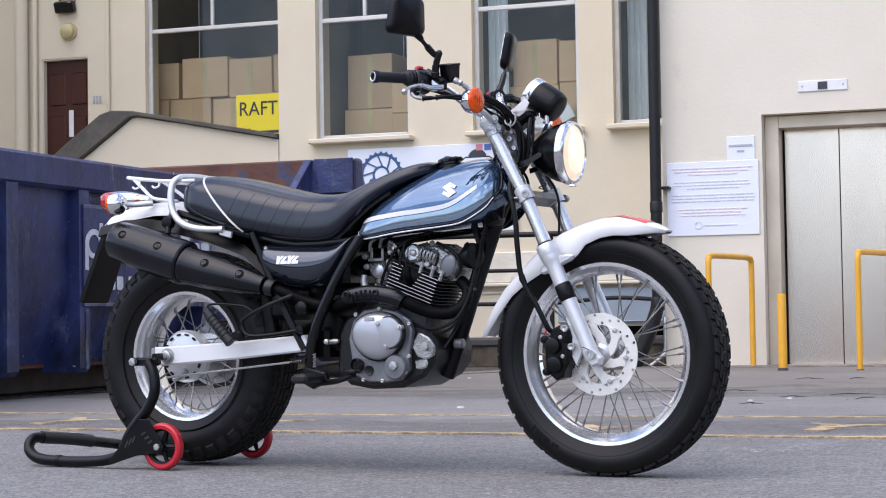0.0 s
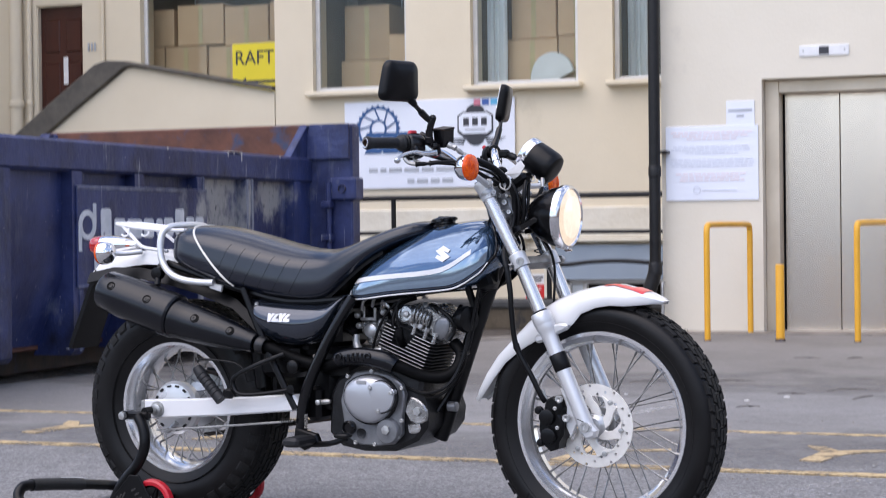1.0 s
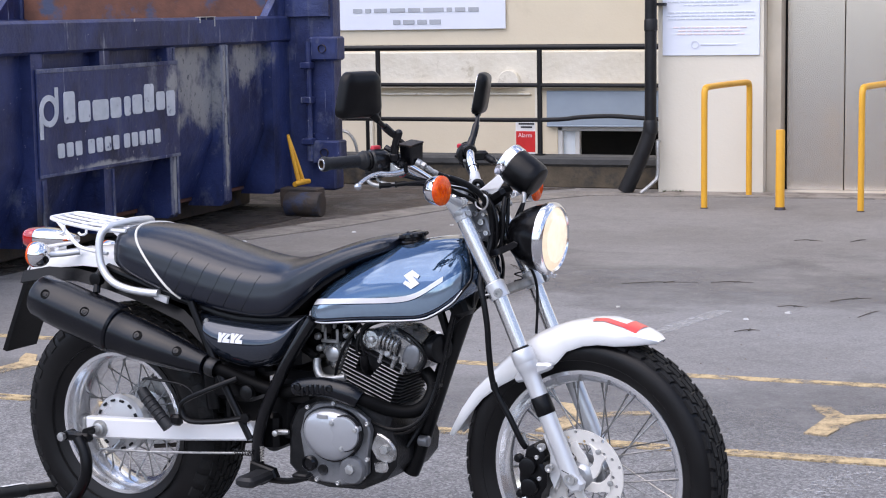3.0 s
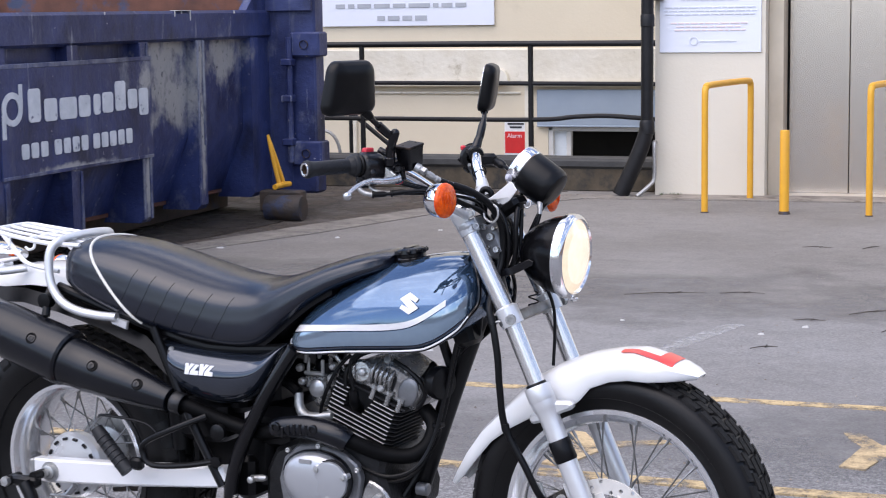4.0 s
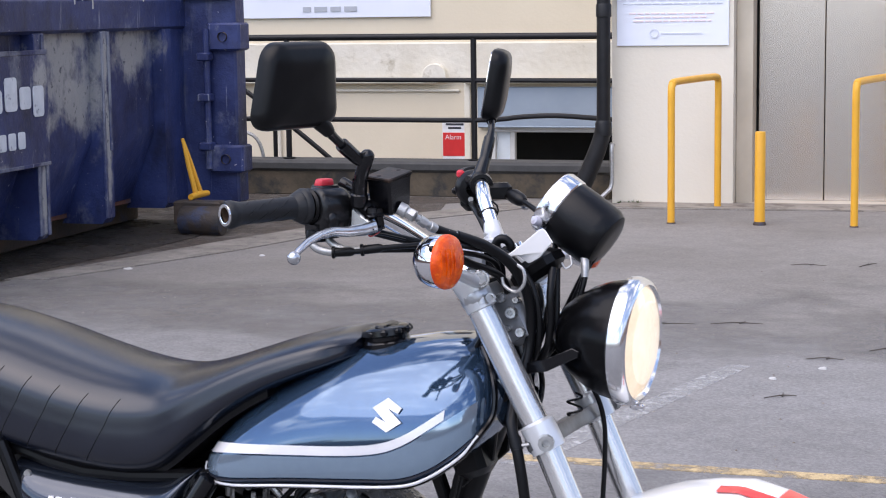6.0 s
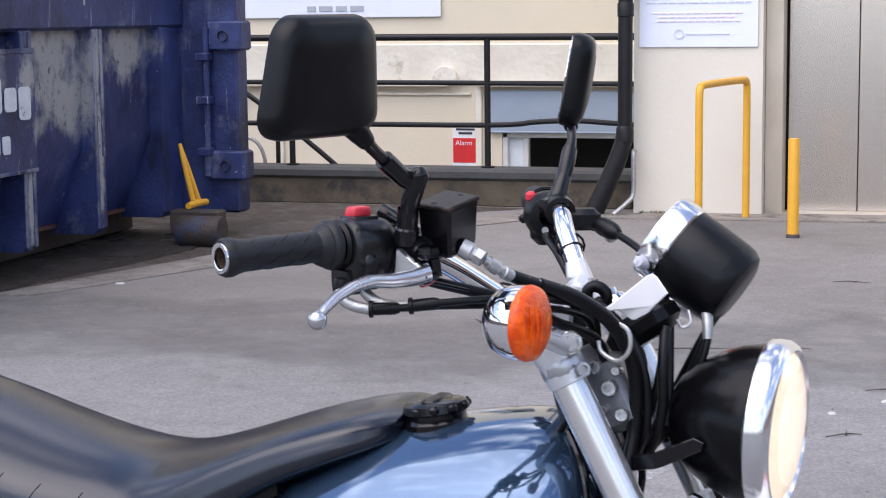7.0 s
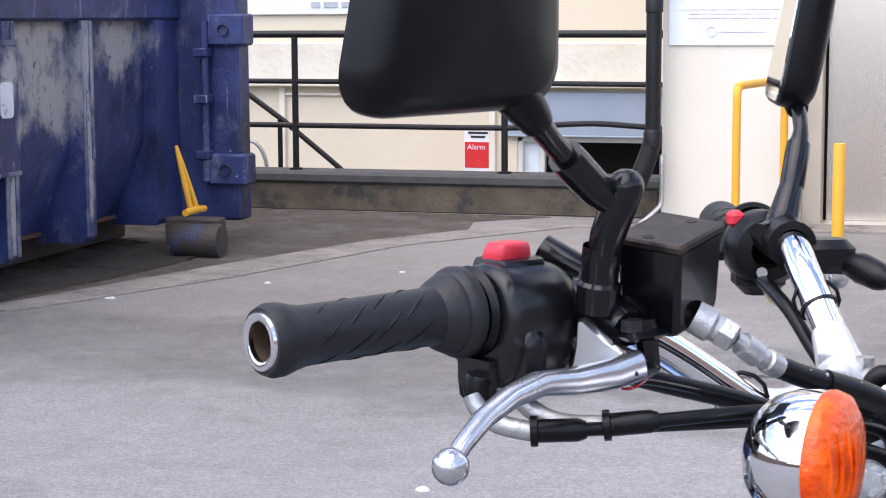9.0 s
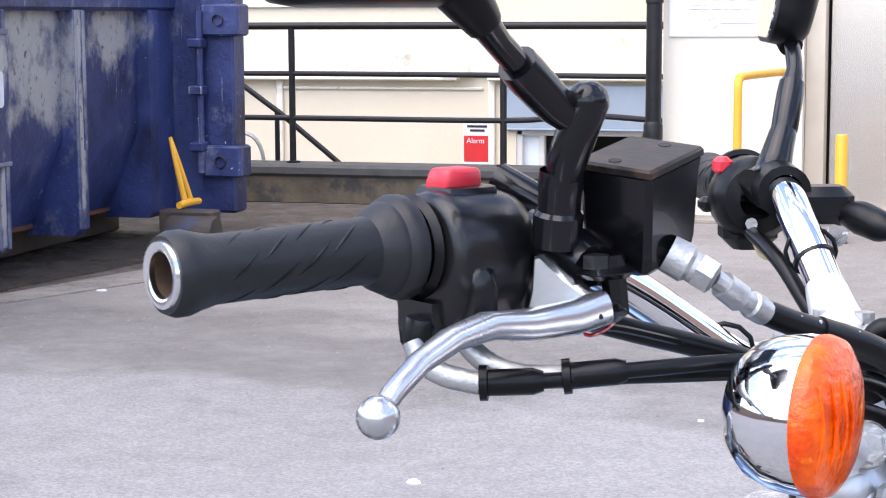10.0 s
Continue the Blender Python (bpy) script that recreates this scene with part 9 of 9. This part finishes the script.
for base, d, h, r in ((AXE0, dm, 0.055, 0.0630), (AXE0, dm, 0.192, 0.0660), (AXF0, df, 0.097, 0.0525), (AXF0, df, 0.217, 0.0405)):
    nrm = (Vector((0, -0.86, 0.51)) - d * Vector((0, -0.86, 0.51)).dot(d)).normalized()
    o = base + d * h + nrm * r
    part("screw_cup", Geo().lathe([(0.0135, -0.004), (0.0132, 0.0008), (0.0110, 0.0012), (0.0100, -0.0006), (0.0, -0.0008)], o, nrm, 20), "header_black", muf)
    part("shield_screw", Geo().lathe([(0.0062, -0.004), (0.0062, 0.0016), (0.0040, 0.0020), (0.0032, 0.0004), (0.0, 0.0004)], o, nrm, 12), "gloss_black", muf)
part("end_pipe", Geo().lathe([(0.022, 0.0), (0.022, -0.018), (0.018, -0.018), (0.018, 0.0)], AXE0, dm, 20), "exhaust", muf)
part("muffler_hanger", Geo().tube([(0.0, -0.10, 0.765), (0.005, -0.125, 0.735), (0.01, -0.14, 0.700)], 0.010, 10, 3).lathe([(0.018, -0.01), (0.018, 0.012), (0.008, 0.014), (0, 0.014)], (0.005, -0.128, 0.735), (0, -1, 0), 16), "satin_black", bike)

# ---- pegs ----
part("foot_peg", Geo().box((0.555, -0.225, 0.270), (0.055, 0.105, 0.026), 0.008), "grip", bike, "black rubber footpeg")
part("foot_peg", Geo().box((0.555, 0.225, 0.270), (0.055, 0.105, 0.026), 0.008), "grip", bike, "black rubber footpeg")
part("peg_bracket", Geo().prism([(0.510, 0.300), (0.580, 0.285), (0.590, 0.262), (0.540, 0.238), (0.505, 0.255)], -0.155, -0.180, 0.005), "satin_black", bike)
part("brake_pedal", Geo().tube([(0.56, -0.165, 0.255), (0.63, -0.185, 0.262), (0.69, -0.195, 0.280)], [0.009, 0.008, 0.008], 10, 3).box((0.685, -0.205, 0.288), (0.045, 0.034, 0.012), 0.004), "satin_black", bike, "black brake pedal")
part("pedal_spring", Geo().tube([(0.545, -0.165, 0.30 + 0.002 * k) if k % 2 else (0.535, -0.165, 0.30 + 0.002 * k) for k in range(20)], 0.0018, 5, 1), "zinc", bike)
part("light_switch", Geo().lathe([(0.007, -0.02), (0.008, 0.01), (0.005, 0.02), (0, 0.02)], (0.580, -0.130, 0.372), (1, 0, 0.1), 12), "zinc", bike)
part("switch_bolt", Geo().lathe([(0.008, 0), (0.008, 0.008), (0.004, 0.010), (0, 0.010)], (0.572, -0.146, 0.372), (0, -1, 0), 8), "zinc", bike)
for s in (-1, 1):
    pb2 = part("passenger_bracket", Geo().tube([(0.462, s * 0.155, 0.506), (0.395, s * 0.185, 0.478), (0.322, s * 0.195, 0.442), (0.315, s * 0.195, 0.415), (0.340, s * 0.195, 0.392), (0.42, s * 0.180, 0.396), (0.492, s * 0.155, 0.408)], 0.0068, 10, 4), "satin_black", bike, "black passenger peg bracket")
    part("passenger_peg", Geo().tube([(0.196, s * 0.205, 0.465), (0.210, s * 0.206, 0.448), (0.262, s * 0.206, 0.392), (0.280, s * 0.205, 0.374)], [0.014, 0.0165, 0.0165, 0.018], 14, 1), "grip", pb2, "folded rubber passenger peg")
    for k in range(6):
        part("peg_rib", Geo().lathe([(0.0165, -0.002), (0.0182, 0.0), (0.0165, 0.002)], (0.214 + 0.0095 * k, s * 0.206, 0.4435 - 0.0102 * k), (0.68, 0, -0.73), 14), "grip", pb2)
    part("peg_joint", Geo().box((0.300, s * 0.198, 0.392), (0.034, 0.022, 0.028), 0.006), "satin_black", pb2)
    part("bracket_bolt", Geo().lathe([(0.013, 0), (0.013, 0.010), (0, 0.011)], (0.492, s * 0.160, 0.408), (0, s, 0), 8), "satin_black", pb2)
    part("wire_guard", Geo().tube([(0.16, s * 0.150, 0.477), (0.19, s * 0.165, 0.486), (0.30, s * 0.165, 0.478), (0.34, s * 0.165, 0.450)], 0.0034, 8, 4), "satin_black", pb2)
part("frame_bolt", Geo().lathe([(0.019, 0), (0.019, 0.012), (0.010, 0.016), (0, 0.016)], (0.487, -0.140, 0.470), (0, -1, 0), 14), "satin_black", bike)
part("toolbox", Geo().box((0.42, -0.07, 0.485), (0.13, 0.10, 0.10), 0.016), "satin_black", bike)

# ---- tail ----
TL = [(0.15, 0.760, 0.085), (0.08, 0.786, 0.090), (0.0, 0.804, 0.088), (-0.08, 0.806, 0.084), (-0.16, 0.797, 0.080), (-0.22, 0.787, 0.076), (-0.27, 0.768, 0.070), (-0.305, 0.742, 0.060), (-0.318, 0.725, 0.045)]
rings = []
for i, (x, z, w) in enumerate(TL):
    a, b = TL[max(i - 1, 0)], TL[min(i + 1, len(TL) - 1)]
    k = math.hypot(b[0] - a[0], b[1] - a[1])
    nx, nz = (b[1] - a[1]) / k, -(b[0] - a[0]) / k
    sec = []
    for u, d in ((-1, 0.045), (-0.97, 0.020), (-0.85, 0.006), (-0.5, 0.001), (0, 0), (0.5, 0.001), (0.85, 0.006), (0.97, 0.020), (1, 0.045), (0.95, 0.045), (0.80, 0.014), (0, 0.008), (-0.80, 0.014), (-0.95, 0.045)):
        sec.append((x - nx * d, u * w, z - nz * d))
    rings.append(sec)
tail = part("rear_fender", Geo().loft(rings), "white_plastic", bike, "glossy white rear fender", 60)
part("mud_flap", Geo().loft([[(x - 0.004, -w, z), (x - 0.004, w, z), (x + 0.010, w, z - 0.004), (x + 0.010, -w, z - 0.004)] for x, z, w in ((-0.280, 0.745, 0.060), (-0.308, 0.690, 0.062), (-0.342, 0.610, 0.063), (-0.368, 0.550, 0.064), (-0.388, 0.503, 0.064))]), "plastic", bike, "black number plate flap")
part("inner_fender", Geo().loft([[(x - 0.0, -0.095, z - 0.03), (x, -0.08, z), (x, 0.08, z), (x, 0.095, z - 0.03), (x + 0.006, 0.09, z - 0.034), (x + 0.006, 0.075, z - 0.008), (x + 0.006, -0.075, z - 0.008), (x + 0.006, -0.09, z - 0.034)] for x, z in ((-0.29, 0.735), (-0.20, 0.752), (-0.10, 0.752), (0.0, 0.735), (0.12, 0.705), (0.25, 0.66), (0.34, 0.585))]), "plastic", bike)
def lamp_ring(x, k):
    return [(x, 0.043 * k * math.copysign(abs(math.cos(a)) ** 0.7, math.cos(a)), 0.819 + 0.029 * k * math.copysign(abs(math.sin(a)) ** 0.75, math.sin(a))) for a in [2 * math.pi * q / 28 for q in range(28)]]


tl = part("tail_lamp", Geo().loft([lamp_ring(x, k) for x, k in ((-0.288, 1.0), (-0.280, 1.03), (-0.262, 1.02), (-0.240, 0.94), (-0.215, 0.80), (-0.190, 0.58), (-0.165, 0.36))]), "chrome", bike, "chrome tail lamp housing", 60)
part("lens", Geo().loft([lamp_ring(x, k) for x, k in ((-0.287, 1.02), (-0.302, 1.01), (-0.318, 0.96), (-0.328, 0.84), (-0.333, 0.55), (-0.335, 0.15))]), "red_lens", tl, "red lens", 60)
part("lamp_post", Geo().box((-0.245, 0, 0.790), (0.06, 0.05, 0.03), 0.008), "chrome", tl)
for s in (-1, 1):
    indicator((-0.172, s * 0.160, 0.797) if s < 0 else (-0.172, 0.150, 0.764), Vector((-1, 0, 0)), (-0.085, s * 0.085, 0.800), "rear_indicator", "chrome rear turn signal with an orange lens")
# rack
RK = [(0.075, 0.088, 0.862), (-0.02, 0.092, 0.864), (-0.12, 0.082, 0.874), (-0.178, 0.073, 0.8815), (-0.197, 0.062, 0.8845), (-0.203, 0.040, 0.8855)]
rk = part("rear_rack", Geo().tube([(x, -y, z) for x, y, z in RK] + RK[::-1], 0.0056, 10, 4), "white_swing", bike, "white tubular luggage rack")
for y in (-0.042, 0.0, 0.042):
    part("rack_bar", Geo().tube([(0.06, y, 0.862), (-0.08, y, 0.870), (-0.202, y * 0.9, 0.8855)], 0.0042, 8, 2), "white_swing", rk)
for x, y, z in ((-0.085, 0.086, 0.869), (0.01, 0.091, 0.863)):
    part("rack_cross", Geo().tube([(x, -y, z), (x, 0, z + 0.001), (x, y, z)], 0.0046, 8, 2), "white_swing", rk)
for s in (-1, 1):
    part("rack_strut", Geo().tube([(-0.165, s * 0.075, 0.878), (-0.115, s * 0.090, 0.842), (-0.078, s * 0.096, 0.815), (-0.03, s * 0.098, 0.806), (0.02, s * 0.10, 0.80)], 0.0056, 8, 3), "white_swing", rk)
    for x in (-0.135, -0.06):
        part("rack_hook", Geo().tube([(x, s * 0.086, 0.870), (x + 0.004, s * 0.092, 0.852), (x - 0.012, s * 0.092, 0.846), (x - 0.022, s * 0.092, 0.852)], 0.0034, 6, 3), "white_swing", rk)
GR = [(0.205, -0.128, 0.708), (0.155, -0.130, 0.709), (0.095, -0.132, 0.717), (0.050, -0.130, 0.735), (0.022, -0.126, 0.765), (0.010, -0.122, 0.800), (0.008, -0.117, 0.835), (0.012, -0.110, 0.858), (0.020, -0.096, 0.870), (0.024, -0.070, 0.875)]
GR += [(0.026, 0.0, 0.878)]
GR += [(x, -y, z) for x, y, z in GR[:-1][::-1]]
part("grab_rail", Geo().tube(GR, 0.0105, 14, 4), "fork_silver", bike, "thick silver grab rail")
both("rail_tab", Geo().prism([(0.175, 0.712), (0.235, 0.700), (0.230, 0.680), (0.190, 0.690)], -0.118, -0.128, 0.003), "fork_silver")

# ---- paddock stand under the rear axle ----
stand = thing("paddock_stand", "black tubular paddock stand with red wheels", "stand", BIKE)
U = [(-0.02, -0.235, 0.075), (-0.09, -0.235, 0.045), (-0.15, -0.235, 0.026), (-0.235, -0.235, 0.019), (-0.355, -0.234, 0.019), (-0.422, -0.232, 0.026), (-0.458, -0.226, 0.048), (-0.468, -0.208, 0.074), (-0.466, -0.17, 0.084)]
U2 = [(-0.02, 0.235, 0.075), (-0.09, 0.235, 0.045), (-0.15, 0.235, 0.026), (-0.28, 0.235, 0.019), (-0.40, 0.230, 0.026), (-0.445, 0.205, 0.036), (-0.450, 0.14, 0.046)]
part("frame_tube", Geo().tube(U + [(-0.462, -0.03, 0.070), (-0.455, 0.07, 0.056)] + U2[::-1], 0.0165, 14, 4), "satin_black", stand, "black U-shaped tube")
part("grip_sleeve", Geo().tube([(-0.4655, -0.16, 0.0832), (-0.462, -0.03, 0.070), (-0.455, 0.07, 0.056)], 0.0195, 14, 2), "grip", stand)
part("tube_plug", Geo().lathe([(0.0165, -0.010), (0.0182, -0.008), (0.0182, 0.008), (0.0165, 0.010)], (-0.335, -0.234, 0.019), (1, 0, 0), 16), "plastic", stand)
part("cross_tube", Geo().tube([(0.02, -0.235, 0.066), (0.02, 0.235, 0.066)], 0.010, 12, 1), "satin_black", stand)
for s in (-1, 1):
    arm = part("upright", Geo().tube([(-0.090, s * 0.235, 0.060), (-0.060, s * 0.236, 0.112), (-0.032, s * 0.232, 0.147), (-0.008, s * 0.230, 0.172), (0.015, s * 0.227, 0.212), (0.021, s * 0.225, 0.246), (0.012, s * 0.220, 0.286), (-0.010, s * 0.216, 0.318)], 0.0160, 14, 4), "satin_black", stand, "bent black upright")
    part("side_bracket", Geo().prism([(-0.130, 0.020), (-0.011, 0.150), (0.022, 0.150), (0.072, 0.074), (0.072, 0.062), (0.062, 0.054), (0.047, 0.051), (-0.025, 0.042), (-0.122, 0.014)], s * 0.254, s * 0.260, 0.0015), "satin_black", stand, "black bracket plate with slots")
    for k in range(3):
        part("slot", Geo().box((-0.058 + 0.013 * k, s * 0.2605, 0.076 + 0.007 * k), (0.006, 0.002, 0.022), 0.0006, Matrix.Rotation(radians(28), 3, "Y")), "dark_hole", stand)
        part("slot", Geo().box((0.004 + 0.012 * k, s * 0.2605, 0.108 - 0.012 * k), (0.017, 0.002, 0.006), 0.0006, Matrix.Rotation(radians(-28), 3, "Y")), "dark_hole", stand)
    part("spool_hook", Geo().box((-0.022, s * 0.200, 0.318), (0.085, 0.026, 0.024), 0.006).tube([(-0.06, s * 0.215, 0.318), (-0.06, s * 0.175, 0.318)], 0.013, 12, 1), "satin_black", stand, "black support hook")
    part("hook_bolt", Geo().lathe([(0.012, 0), (0.012, 0.012), (0.0, 0.014)], (-0.062, s * 0.216, 0.318), (0, s, 0), 6), "zinc", stand)
    part("axle_spool", Geo().tube([(0.005, s * 0.150, 0.332), (0.005, s * 0.205, 0.332)], 0.011, 12, 1), "satin_black", stand)
    c = (0.057, s * 0.236, 0.070)
    tyre = part("stand_wheel", Geo().lathe([(0.052, -0.012), (0.062, -0.013), (0.068, -0.009), (0.070, 0.0), (0.068, 0.009), (0.062, 0.013), (0.052, 0.012)], c, (0, 1, 0), 36, loop=True), "stand_red", stand, "red rubber wheel")
    part("wheel_rim", Geo().lathe([(0.053, -0.008), (0.053, 0.008), (0.046, 0.006), (0.046, -0.006)], c, (0, 1, 0), 32, loop=True), "plastic", tyre)
    for k in range(5):
        a = 2 * math.pi * k / 5
        part("wheel_spoke", Geo().tube([(c[0] + 0.012 * math.cos(a), c[1], c[2] + 0.012 * math.sin(a)), (c[0] + 0.048 * math.cos(a), c[1], c[2] + 0.048 * math.sin(a))], [0.009, 0.006], 8, 1), "plastic", tyre)
    part("wheel_hub", Geo().lathe([(0.0, -0.013), (0.016, -0.013), (0.016, 0.013), (0.0, 0.013)], c, (0, 1, 0), 16), "plastic", tyre)
    part("wheel_bolt", Geo().lathe([(0.010, 0), (0.010, 0.007), (0, 0.008)], (c[0] - 0.003, s * 0.260, c[2]), (0, s, 0), 6), "zinc", tyre)
    part("axle_arm", Geo().box((0.050, s * 0.2515, 0.069), (0.03, 0.006, 0.03), 0.002), "satin_black", stand)
part("label", Geo().box((-0.459, 0.03, 0.0822), (0.014, 0.10, 0.001), 0.0003, Matrix.Rotation(radians(-7.4), 3, "X")), "ink_white", stand, "white printed label")
